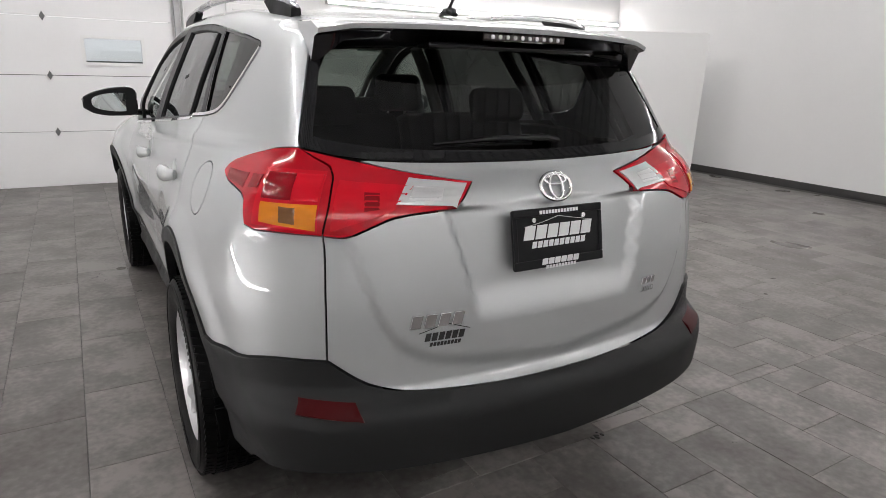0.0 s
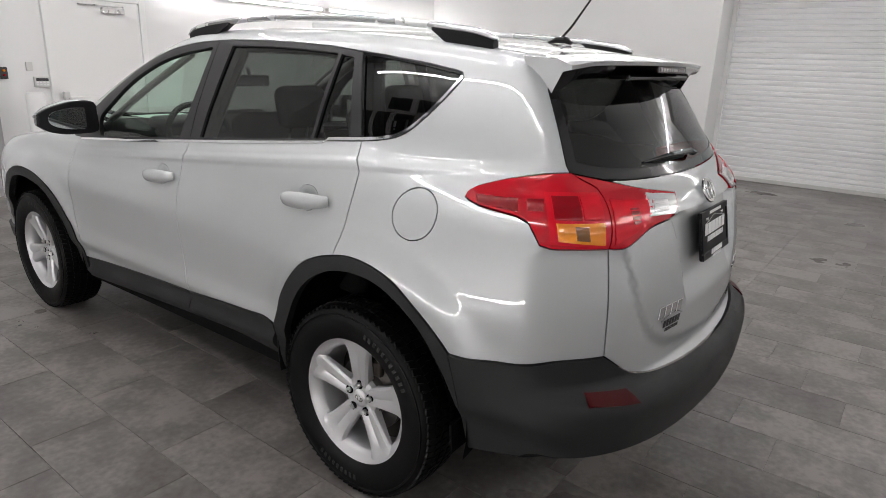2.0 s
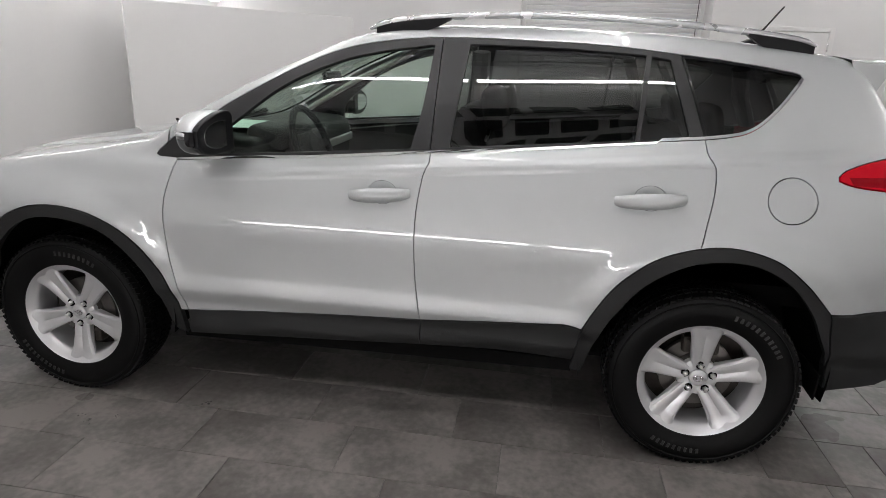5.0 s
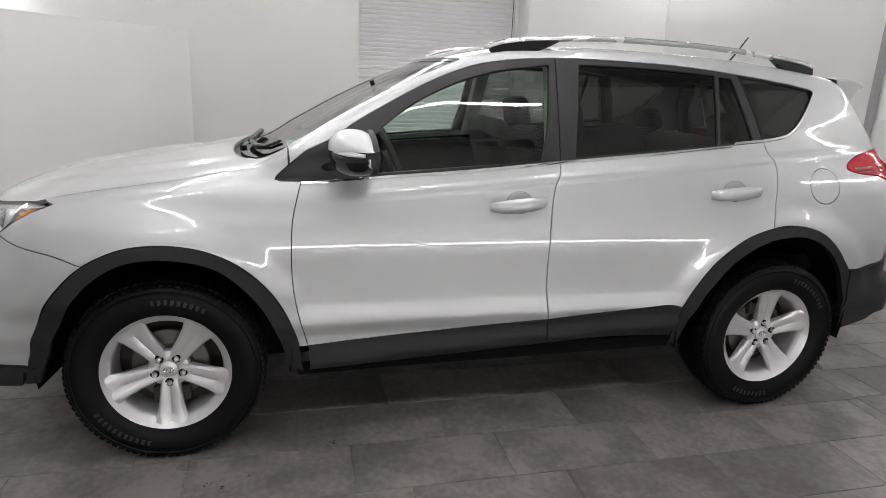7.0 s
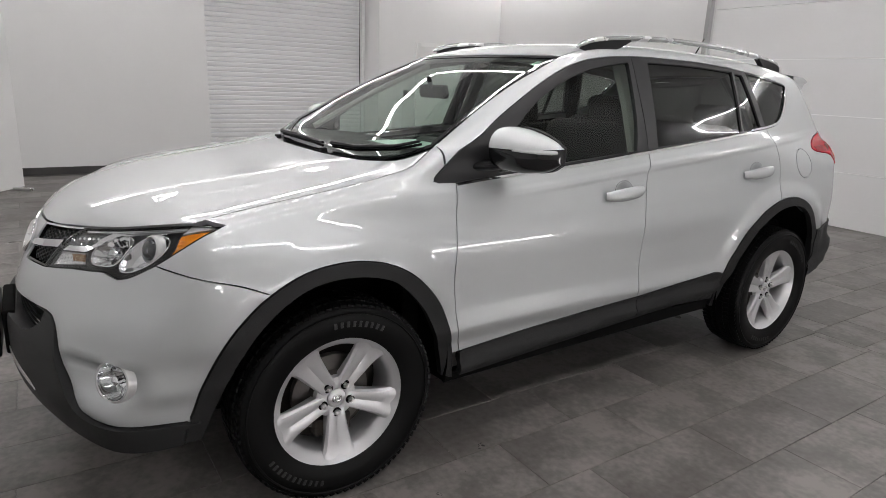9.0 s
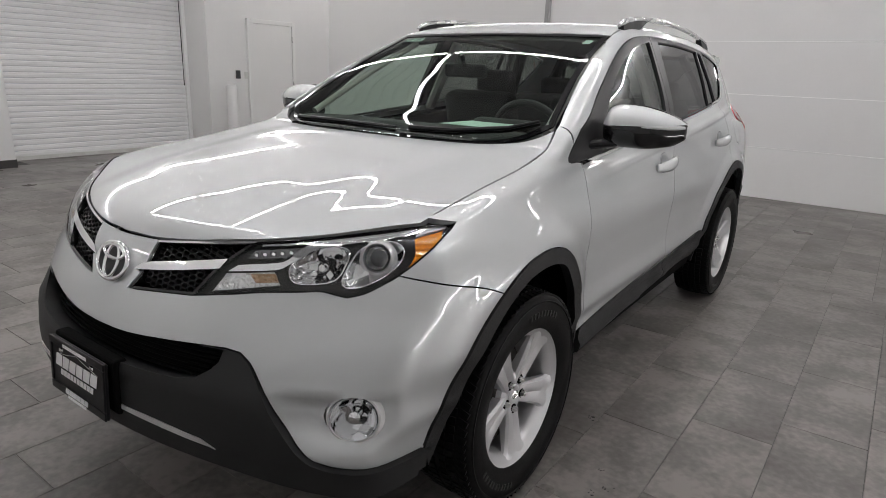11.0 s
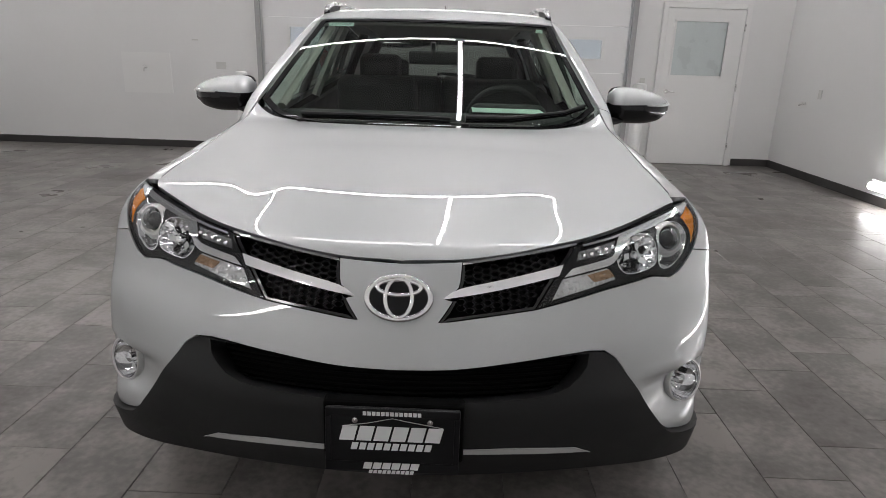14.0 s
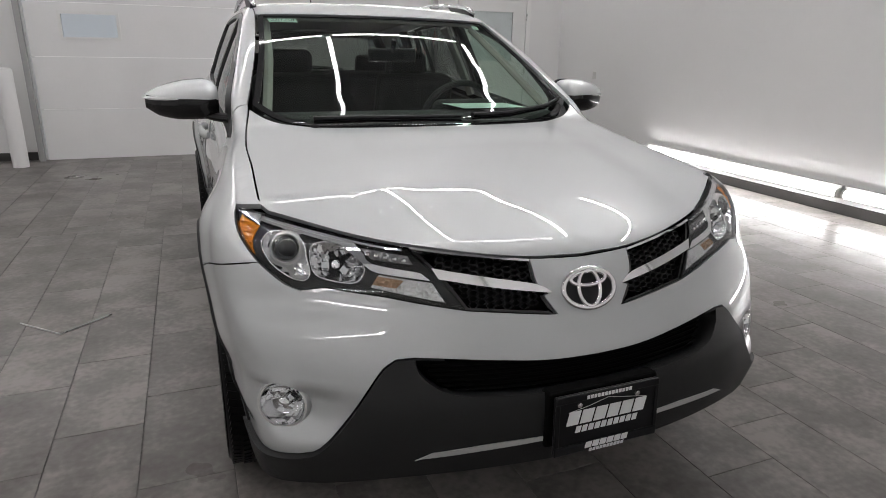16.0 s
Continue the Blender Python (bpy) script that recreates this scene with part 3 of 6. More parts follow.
def fore(ab):
    """(degrees from straight ahead towards the left side, height)"""
    ab = np.asarray(ab, float)
    a = np.radians(ab[:, 0])
    o = np.stack([0 * a, 0 * a + 1.1, ab[:, 1]], 1)
    return march(o, np.stack([-np.sin(a), np.cos(a), 0 * a], 1), 1.6)


def aft(ab):
    ab = np.asarray(ab, float)
    a = np.radians(ab[:, 0])
    o = np.stack([0 * a, 0 * a - 1.2, ab[:, 1]], 1)
    return march(o, np.stack([-np.sin(a), -np.cos(a), 0 * a], 1), 1.6)


def above(ab):
    ab = np.asarray(ab, float)
    o = np.stack([ab[:, 0], ab[:, 1], 0 * ab[:, 0] + .4], 1)
    return march(o, np.tile([0, 0, 1.0], (len(ab), 1)), 1.5)


def slant(p, e=2e-3):
    """Outward normals of the form at places p."""
    g = np.stack([inside(*(p + e * np.eye(3)[i]).T) - inside(*(p - e * np.eye(3)[i]).T) for i in range(3)], 1)
    return g / np.linalg.norm(g, axis=1)[:, None]


# ---- panels on the car's form ----
from mathutils.geometry import delaunay_2d_cdt

FC, RC, TURN = 1.1, -1.3, 64.0  # where the wrap round nose and tail begins; degrees a metre


ZC, LIFT = 1.0, .85  # above this height the wrap fans upwards about the car's axis


def skin(ab):
    """The body wrapped round nose, tail and roof: (length along the wrap, height, above ZC an angle)."""
    ab = np.asarray(ab, float)
    s, v = ab[:, 0], ab[:, 1]
    e = np.clip(v - ZC, 0, None) / LIFT
    o = np.stack([0 * s, np.clip(s, RC, FC), np.minimum(v, ZC)], 1)
    f, r = np.radians(np.clip(s - FC, 0, None) * TURN), np.radians(np.clip(RC - s, 0, None) * TURN)
    d = np.stack([-np.cos(f) * np.cos(r) * np.cos(e), (np.sin(f) - np.sin(r)) * np.cos(e), np.sin(e)], 1)
    return march(o, d, 1.7)


def wrap(p):
    """The place p on the body in the coordinates of skin()."""
    p = np.asarray(p, float)
    x, y, z = -p[:, 0], p[:, 1], p[:, 2]
    s = np.where(y > FC, FC + np.degrees(np.arctan2(y - FC, x)) / TURN, np.where(y < RC, RC - np.degrees(np.arctan2(RC - y, x)) / TURN, y))
    away = np.hypot(x, y - np.clip(y, RC, FC))
    v = np.where(z > ZC, ZC + LIFT * np.arctan2(z - ZC, away), z)
    return np.stack([s, v], 1)


def S(*pts):
    return wrap(side(pts))


def A(*pts):
    return wrap(aft(pts))


def F(*pts):
    return wrap(fore(pts))


def T(*pts):
    return wrap(above(pts))


def flow(pts, step=.02, close=False):
    """A smooth stroke through pts (Catmull-Rom), about step apart."""
    p = np.asarray(pts, float)
    if len(p) < 3 and not close:
        n = max(1, int(np.linalg.norm(p[-1] - p[0]) / step))
        return p[0] + (p[-1] - p[0]) * np.linspace(0, 1, n + 1)[:, None]
    q = np.vstack([p[-1], p, p[0], p[1]]) if close else np.vstack([2 * p[0] - p[1], p, 2 * p[-1] - p[-2]])
    out = []
    for i in range(1, len(q) - 2):
        n = max(1, int(np.linalg.norm(q[i + 1] - q[i]) / step))
        u = np.arange(n)[:, None] / n
        a, b, c, d = q[i - 1:i + 3]
        out.append(.5 * (2 * b + (c - a) * u + (2 * a - 5 * b + 4 * c - d) * u ** 2 + (3 * b - a - 3 * c + d) * u ** 3))
    if not close:
        out.append(p[-1:])
    return np.vstack(out)


def ring(*strokes, step=.02):
    """A closed outline of smooth strokes that meet at corners; a stroke that starts where the last ended may repeat that point."""
    loop = []
    for i, st in enumerate(strokes):
        st = np.asarray(st, float)
        nxt = np.asarray(strokes[(i + 1) % len(strokes)], float)
        if np.linalg.norm(st[-1] - nxt[0]) > 1e-6:
            st = np.vstack([st, nxt[0]]) if len(st) == 1 else st
        line = flow(st, step)
        loop.extend(line)
    keep = [loop[0]]
    for p in loop[1:]:
        if np.linalg.norm(p - keep[-1]) > 1e-4:
            keep.append(p)
    if np.linalg.norm(keep[0] - keep[-1]) < 1e-4:
        keep.pop()
    loop = np.array(keep)
    # long straight closings get points of their own
    out = []
    for a, b in zip(loop, np.roll(loop, -1, 0)):
        n = max(1, int(np.linalg.norm(b - a) / (1.6 * step)))
        out.extend(a + (b - a) * np.arange(n)[:, None] / n)
    return np.array(out)


def area_of(loop):
    x, y = loop.T
    return .5 * np.sum(x * np.roll(y, -1) - y * np.roll(x, -1))


def shrunk(loop, gap):
    """The outline drawn in by gap."""
    if not gap:
        return loop
    t = np.roll(loop, -1, 0) - np.roll(loop, 1, 0)
    t /= np.linalg.norm(t, axis=1)[:, None] + 1e-9
    n = np.stack([-t[:, 1], t[:, 0]], 1) * np.sign(area_of(loop))
    return loop + gap * n


def within(pts, loop):
    x, y = pts[:, 0][:, None], pts[:, 1][:, None]
    x0, y0 = loop.T
    x1, y1 = np.roll(x0, -1), np.roll(y0, -1)
    cross = ((y0 > y) != (y1 > y)) & (x < (x1 - x0) * (y - y0) / (y1 - y0 + 1e-12) + x0)
    return cross.sum(1) % 2 == 1


def panel(name, loop, material, parent, holes=(), lay=skin, step=.03, gap=.002, off=0.0, flange=.016, both=True, label="", warp=None, tall=None):
    """A sheet on the body's form within an outline, with turned-in edges. both: its twin on the other side too. off: proud of the form.
    warp(p, n, uv): moves its places further."""
    loops = [shrunk(np.asarray(loop), gap)] + [shrunk(np.asarray(h), -gap) for h in holes]
    lo, hi = loops[0].min(0), loops[0].max(0)
    tall = tall or step
    gx, gy = np.arange(lo[0] + step / 2, hi[0], step), np.arange(lo[1] + tall / 2, hi[1], tall)
    grid = np.stack(np.meshgrid(gx, gy), -1).reshape(-1, 2)
    if tall == step:
        grid[:, 0] += np.repeat(np.arange(len(gy)) % 2, len(gx)) * step * .25
    grid = grid[within(grid, loops[0])]
    for h in loops[1:]:
        grid = grid[~within(grid, h)]
    rim = np.vstack(loops)
    if len(grid):
        far = np.array([np.min(np.sum((rim - g) ** 2, 1)) for g in grid])
        grid = grid[far > (.45 * min(step, tall)) ** 2]
    verts = np.vstack([rim, grid])
    edges, at = [], 0
    for lp in loops:
        n = len(lp)
        edges += [(at + i, at + (i + 1) % n) for i in range(n)]
        at += n
    v2, e2, f2, vo, eo, fo_ = delaunay_2d_cdt([Vector(v) for v in verts], edges, [], 0, 1e-6)
    uv = np.array([(v.x, v.y) for v in v2])
    tris = np.array([list(f) for f in f2])
    mid = uv[tris].mean(1)
    ok = within(mid, loops[0])
    for h in loops[1:]:
        ok &= ~within(mid, h)
    tris = tris[ok]
    p = lay(uv)
    n = slant(p)
    q = p + n * off
    if warp is not None:
        q = warp(q, n, uv)
    # turn every triangle outwards
    fn = np.cross(q[tris[:, 1]] - q[tris[:, 0]], q[tris[:, 2]] - q[tris[:, 0]])
    flip = (fn * n[tris[:, 0]]).sum(1) < 0
    tris[flip] = tris[flip][:, ::-1]
    normals = n if warp is None else None
    # the edges that belong to one triangle only get a flange
    count = {}
    for a, b, c in tris:
        for e in ((a, b), (b, c), (c, a)):
            count[e] = count.get(e, 0) + 1
    border = [e for e in count if (e[1], e[0]) not in count]
    vs, fs = [q], [list(t) for t in tris]
    if flange:
        ids = sorted({i for e in border for i in e})
        at = {i: k for k, i in enumerate(ids)}
        base = len(q)
        vs += [q[ids], q[ids] - n[ids] * flange]
        m = len(ids)
        fs += [[base + at[b], base + at[a], base + m + at[a], base + m + at[b]] for a, b in border]
    allv = np.vstack(vs)
    made = []
    for flipx in (1, -1) if both else (1,):
        me = bpy.data.meshes.new(name)
        pv = allv * (flipx, 1, 1)
        me.from_pydata(pv.tolist(), [], [f if flipx > 0 else f[::-1] for f in fs])
        for poly in me.polygons:
            poly.use_smooth = True
        if normals is not None:
            nn = normals * (flipx, 1, 1)
            if flange:
                out = np.zeros((len(ids), 3))
                for a, b in border:
                    e = (q[b] - q[a])
                    e = np.cross(e, n[a])
                    e /= np.linalg.norm(e) + 1e-9
                    out[at[a]] += e
                    out[at[b]] += e
                out /= np.linalg.norm(out, axis=1)[:, None] + 1e-9
                out = out * (flipx, 1, 1)
                nn = np.vstack([nn, out, out])
            me.normals_split_custom_set_from_vertices(nn.tolist())
        me.materials.append(material)
        ob = new(name, me)
        ob.parent = parent
        if label:
            ob["label"] = label
        made.append(ob)
    return made


car = empty("car", pose(0, 0, 0), "silver compact sport utility car parked on the tiled floor", "car")

# ---- the lines that the body's panels share (left side) ----
roof_edge = [(-.722, .868), (-.70, .78), (-.641, .486), (-.600, .16), (-.594, -.1), (-.586, -.5), (-.572, -1.0), (-.553, -1.5), (-.538, -1.77)]
def dense(pts, step=.04):
    """A plan stroke, finely divided and laid on the body."""
    q = np.asarray(pts, float)
    u = np.concatenate([[0], np.cumsum(np.linalg.norm(np.diff(q, axis=0), axis=1))])
    w = np.linspace(0, u[-1], max(2, int(u[-1] / step)))
    cx, cy = pch(*zip(u, q[:, 0])), pch(*zip(u, q[:, 1]))
    return wrap(above(np.stack([cx(w), cy(w)], 1)))


ws_line = dense(roof_edge[:4])
ditch = dense(roof_edge[3:])
dlo_top = S((.80, 1.19), (.70, 1.24), (.567, 1.325), (.33, 1.453), (.147, 1.527), (-.04, 1.565), (-.3, 1.583), (-.68, 1.58), (-.9, 1.57), (-1.13, 1.55), (-1.4, 1.521), (-1.53, 1.502))
dlo_tip = S((-1.53, 1.502), (-1.562, 1.494), (-1.572, 1.478), (-1.55, 1.445), (-1.505, 1.385), (-1.44, 1.318), (-1.385, 1.284), (-1.33, 1.27), (-1.24, 1.257))
sail = S((.80, 1.19), (.86, 1.14), (.912, 1.095), (.918, 1.082), (.90, 1.073), (.82, 1.073))
gap_front = S((.82, 1.073), (.835, 1.02), (.855, .93), (.862, .80), (.858, .68), (.84, .56), (.805, .415))
gap_mid = S((-.237, 1.165), (-.236, 1.118), (-.216, 1.073), (-.198, .95), (-.194, .80), (-.2, .65), (-.217, .52), (-.224, .478))
gap_rear = S((-1.24, 1.257), (-1.255, 1.2), (-1.28, 1.165), (-1.281, 1.08), (-1.266, .97), (-1.25, .885))


def split_at(line, y, z):
    """Cuts a dense stroke in two where it passes nearest to a place on the side."""
    k = int(np.argmin(np.linalg.norm(line - S((y, z))[0], axis=1)))
    return line[:k + 1], line[k:]


rear_arch = flow(S((-.868, .515), (-.903, .59), (-.948, .675), (-1.012, .757), (-1.112, .838), (-1.25, .887), (-1.376, .896), (-1.513, .863), (-1.62, .79), (-1.69, .722), (-1.735, .673)), .018)
arch_r_fore, arch_r_aft = split_at(rear_arch, -1.25, .887)
arch_r_fore = arch_r_fore[::-1]
gap_rear = np.vstack([gap_rear[:-1], arch_r_fore[:1]])
front_arch = flow(S((.838, .413), (.862, .50), (.905, .602), (.965, .692), (1.05, .774), (1.15, .831), (1.25, .859), (1.35, .866), (1.46, .849), (1.57, .795), (1.66, .712), (1.73, .608), (1.78, .50), (1.818, .38)), .018)
arch_f_aft, arch_f_fore = split_at(front_arch, 1.35, .866)
arch_f_aft = arch_f_aft[::-1]
arch_f_fore, arch_low = split_at(arch_f_fore, 1.57, .795)
hem_f = S((-.224, .478), (-.06, .470), (.2, .455), (.5, .437), (.805, .415))
hem_r = S((-.868, .515), (-.80, .527), (-.68, .517), (-.44, .498), (-.224, .478))
belt_f = S((.82, 1.073), (.5, 1.101), (.207, 1.124), (-.237, 1.165))
belt_r = S((-.237, 1.165), (-.73, 1.209), (-1.24, 1.257))
seam_nose = np.vstack([arch_f_fore[-1:], S((1.642, .825), (1.786, .865), (1.862, .888))])
hood_line = dense([(-.722, .895), (-.745, 1.0), (-.764, 1.2), (-.766, 1.40), (-.772, 1.55), (-.778, 1.715)])
lamp_out = S((1.668, .996), (1.73, .974), (1.793, .938), (1.862, .888))
gate_up = A((41.0, 1.232), (41.4, 1.25), (42.0, 1.342), (43, 1.456), (43.6, 1.50))
gate_side = A((36.2, 1.033), (36.0, 1.0), (35.75, .866), (35.67, .712))
lamp_low = S((-1.703, 1.141), (-1.722, 1.133), (-1.76, 1.124), (-1.82, 1.118), (-1.885, 1.112), (-1.925, 1.100), (-1.95, 1.075), (-1.971, 1.048), (-1.999, 1.040))
lamp_low = np.vstack([lamp_low, A((42, 1.039), (36.2, 1.033))])
lamp_top = np.vstack([S((-1.703, 1.141), (-1.704, 1.155), (-1.728, 1.174), (-1.806, 1.201), (-1.9, 1.224)), A((44, 1.229), (41.0, 1.232))])
bump_line = np.vstack([S((-1.735, .673), (-1.80, .674), (-1.942, .69)), A((43, .712), (35.67, .712))])
spoiler_root = np.vstack([A((43.6, 1.50)), T((-.538, -1.77))])

# ---- metal ----
panel("fender", ring(gap_front[::-1], sail[::-1][2:5], S((.866, 1.136)), T((-.722, .868))[:1], hood_line, lamp_out, seam_nose[::-1], arch_f_fore[::-1], arch_f_aft, step=.018), PAINT, car, tall=.014)
panel("roof_side", ring(ws_line, ditch, spoiler_root[::-1], gate_up[::-1], lamp_top[::-1], lamp_low, gate_side, bump_line[::-1], arch_r_aft[::-1], gap_rear[::-1], dlo_tip[::-1], dlo_top[::-1], S((.86, 1.14)), step=.018), PAINT, car,
      holes=[flow(S(*[(-1.547 + .084 * math.cos(a), 1.068 + .078 * math.sin(a)) for a in np.linspace(0, 2 * math.pi, 24, endpoint=False)]), .01, True)], tall=.009)
panel("fuel_flap", flow(S(*[(-1.547 + .084 * math.cos(a), 1.068 + .078 * math.sin(a)) for a in np.linspace(0, 2 * math.pi, 24, endpoint=False)]), .01, True), PAINT, car, both=False, label="round fuel flap")
def dish(y, z):
    return flow(S(*[(y + .056 * math.cos(a), z + .043 * math.sin(a)) for a in np.linspace(0, 2 * math.pi, 20, endpoint=False)]), .008, True)


DISH_F, DISH_R = dish(-.058, .998), dish(-1.062, 1.047)
fdoor = panel("front_door", ring(belt_f, gap_mid, hem_f, gap_front[::-1], step=.018), PAINT, car, holes=[DISH_F], tall=.007)
rdoor = panel("rear_door", ring(belt_r, gap_rear, arch_r_fore, hem_r, gap_mid[::-1], step=.018), PAINT, car, holes=[DISH_R], tall=.007)
hood_front = F((0, .902), (8.5, .907), (17.5, .922), (26.5, .940), (34.2, .955), (43.4, .979), (50.5, .996))
hood_front[:, 0] = np.minimum(hood_front[:, 0], FC + 90 / TURN)


def top_of(wrapped):
    """The plan (x, y) of outline points given along the wrap."""
    return skin(wrapped)[:, :2]


def mirrored(stroke):
    return (stroke * (-1, 1))[::-1]


hl = np.array([(-.722, .895), (-.746, 1.0), (-.7665, 1.2), (-.7698, 1.40), (-.7763, 1.55), (-.7825, 1.715)])
cowl = np.array([(-.722, .895), (-.67, .95), (-.59, 1.005), (-.448, 1.075), (-.236, 1.112), (0, 1.122)])
hf = top_of(hood_front[::-1])
panel("hood", np.vstack([flow(l, .02)[:-1] for l in (hl, hf, mirrored(hf), mirrored(hl), cowl * (-1, 1), cowl[::-1])]), PAINT, car, lay=above, both=False, step=.035)
ws_top = np.array([(-.600, .16), (-.45, .175), (-.22, .19), (0, .195)])
re_left = np.array(roof_edge[3:])
rear_edge = np.array([(-.538, -1.77), (-.3, -1.80), (0, -1.81)])
panel("roof", np.vstack([flow(re_left, .025)[:-1], flow(rear_edge, .025)[:-1], flow(mirrored(rear_edge), .025)[:-1], flow(mirrored(re_left), .025)[:-1], flow((ws_top * (-1, 1)), .025)[:-1], flow(ws_top[::-1], .025)[:-1]]),
      PAINT, car, lay=above, both=False, step=.04)

# ---- glass and its black frames ----
ws_side = np.array([(-.709, .872), (-.687, .78), (-.629, .486), (-.592, .17)])
cowl_g = np.array([(-.709, .872), (-.64, .945), (-.55, 1.0), (-.42, 1.05), (-.22, 1.085), (0, 1.095)])
shield_loop = np.vstack([flow(ws_side, .025)[:-1], flow(ws_top + (0, -.004), .025)[:-1], flow(mirrored(ws_top + (0, -.004)), .025)[:-1], flow(mirrored(ws_side), .025)[:-1], flow(cowl_g * (-1, 1), .025)[:-1], flow(cowl_g[::-1], .025)[:-1]])
panel("windscreen", shield_loop, CLEAR, car, lay=above, both=False, off=-.006, flange=.004, step=.04, label="clear green-tinted windscreen")


def drawn_in(loop, d):
    return shrunk(loop, d)


panel("windscreen_band", shield_loop, GLOSSBLACK, car, holes=[drawn_in(shield_loop, .028)], lay=above, both=False, off=-.0035, flange=.006, step=.03, label="black band round the windscreen")
glass_f = ring(S((.615, 1.103), (.605, 1.19), (.53, 1.262), (.38, 1.375), (.20, 1.462), (.02, 1.515), (-.20, 1.55)), S((-.215, 1.55), (-.19, 1.32), (-.158, 1.172)), S((-.158, 1.169), (.2, 1.138), (.615, 1.103)), step=.02)
glass_r = ring(S((-.355, 1.558), (-.68, 1.556), (-1.012, 1.54)), S((-1.012, 1.54), (-.994, 1.243)), S((-.994, 1.243), (-.31, 1.183)), S((-.31, 1.183), (-.355, 1.558)), step=.02)
glass_s = ring(S((-1.035, 1.536), (-1.1, 1.528)), S((-1.1, 1.528), (-1.186, 1.26)), S((-1.186, 1.26), (-1.012, 1.245)), S((-1.012, 1.245), (-1.035, 1.536)), step=.02)
gap_bf = S((-.247, 1.583), (-.242, 1.4), (-.237, 1.165))
gap_rq = S((-1.135, 1.549), (-1.19, 1.40), (-1.24, 1.257))
top_f = np.vstack([dlo_top[dlo_top[:, 0] > -.24], gap_bf[:1]])
top_r = np.vstack([gap_bf[:1], dlo_top[(dlo_top[:, 0] < -.26) & (dlo_top[:, 0] > -1.12)], gap_rq[:1]])
top_q = np.vstack([gap_rq[:1], dlo_top[dlo_top[:, 0] < -1.15]])
panel("window_frame", ring(top_f, gap_bf, belt_f[::-1], sail[::-1][:-1], step=.02), SATINBLACK, fdoor[0], holes=[glass_f], off=.001, flange=.02, both=False)
panel("window_frame", ring(top_r, gap_rq, belt_r[::-1], gap_bf[::-1], step=.02), SATINBLACK, rdoor[0], holes=[glass_r, glass_s], off=.001, flange=.02, both=False)
made_q = ring(top_q, dlo_tip, gap_rq[::-1], step=.016)
panel("quarter_window", made_q, TINT, car, off=-.006, flange=.006, label="dark tinted rear quarter glass")
panel("window_seal", made_q, GLOSSBLACK, car, holes=[drawn_in(made_q, .012)], off=0, flange=.008)


def other_side(obs):
    """Twins on the car's right side of parts made for the left alone."""
    for ob in obs:
        me = ob.data.copy()
        n = len(me.vertices)
        co = np.empty(n * 3)
        me.vertices.foreach_get("co", co)
        co = co.reshape(-1, 3) * (-1, 1, 1)
        me.vertices.foreach_set("co", co.ravel())
        me.flip_normals()
        twin = new(ob.name.split(".")[0], me)
        twin.parent = fdoor[1] if ob.parent == fdoor[0] else rdoor[1] if ob.parent == rdoor[0] else ob.parent
        if "label" in ob:
            twin["label"] = ob["label"]


frames_made = [o for o in fdoor[0].children] + [o for o in rdoor[0].children]
other_side(frames_made)
for door, loops, m_ in ((0, [glass_f], CLEAR), (1, [glass_r, glass_s], TINT)):
    for lp in loops:
        obs = panel("window_pane", drawn_in(lp, -.008), m_, (fdoor, rdoor)[door][0], off=-.008, flange=.004, gap=0, label="clear side window" if door == 0 else "dark tinted side window")
        obs[1].parent = (fdoor, rdoor)[door][1]
# bright strip along the belt and up round the quarter glass
strip_low = np.vstack([flow(belt_f, .03), flow(belt_r, .03)[1:], flow(dlo_tip[::-1], .02)[1:-3]])
t_ = np.gradient(strip_low, axis=0)
t_ /= np.linalg.norm(t_, axis=1)[:, None]
up_ = np.stack([-t_[:, 1], t_[:, 0]], 1)
up_ *= np.where((up_[:, 1] > 0) | (np.arange(len(up_)) > 60), 1, -1)[:, None]
panel("belt_moulding", np.vstack([strip_low - .001 * up_, (strip_low - .012 * up_)[::-1]]), CHROME, car, off=.004, flange=.006, gap=0, step=.02, label="thin bright moulding under the windows")

# ---- black sheet added behind the doors, so the gaps read as shade ----
for lp in (ring(S((.90, 1.06), (.2, 1.105), (-.24, 1.145), (-1.24, 1.235)), S((-1.24, 1.235), (-1.28, 1.05), (-1.25, .90)), S((-1.25, .90), (-1.1, .86), (-.98, .75), (-.85, .5)), S((-.85, .5), (-.2, .45), (.8, .4)), S((.84, .45), (.92, .62), (1.02, .76), (1.1, .83)), S((1.1, .83), (1.0, 1.0), (.90, 1.06)), step=.05),):
    panel("door_lining", lp, DARKIN, car, off=-.03, flange=0, gap=0, step=.08)


# ---- wheels ----
def tyre_mesh():
    bm = lathe([(.232, -.075), (.235, -.095), (.262, -.106), (.30, -.112), (.335, -.108), (.349, -.094), (.3565, -.06), (.358, 0), (.3565, .06), (.349, .094), (.335, .108), (.30, .112), (.262, .106), (.235, .095), (.232, .075)], 96, caps=False)
    return bm


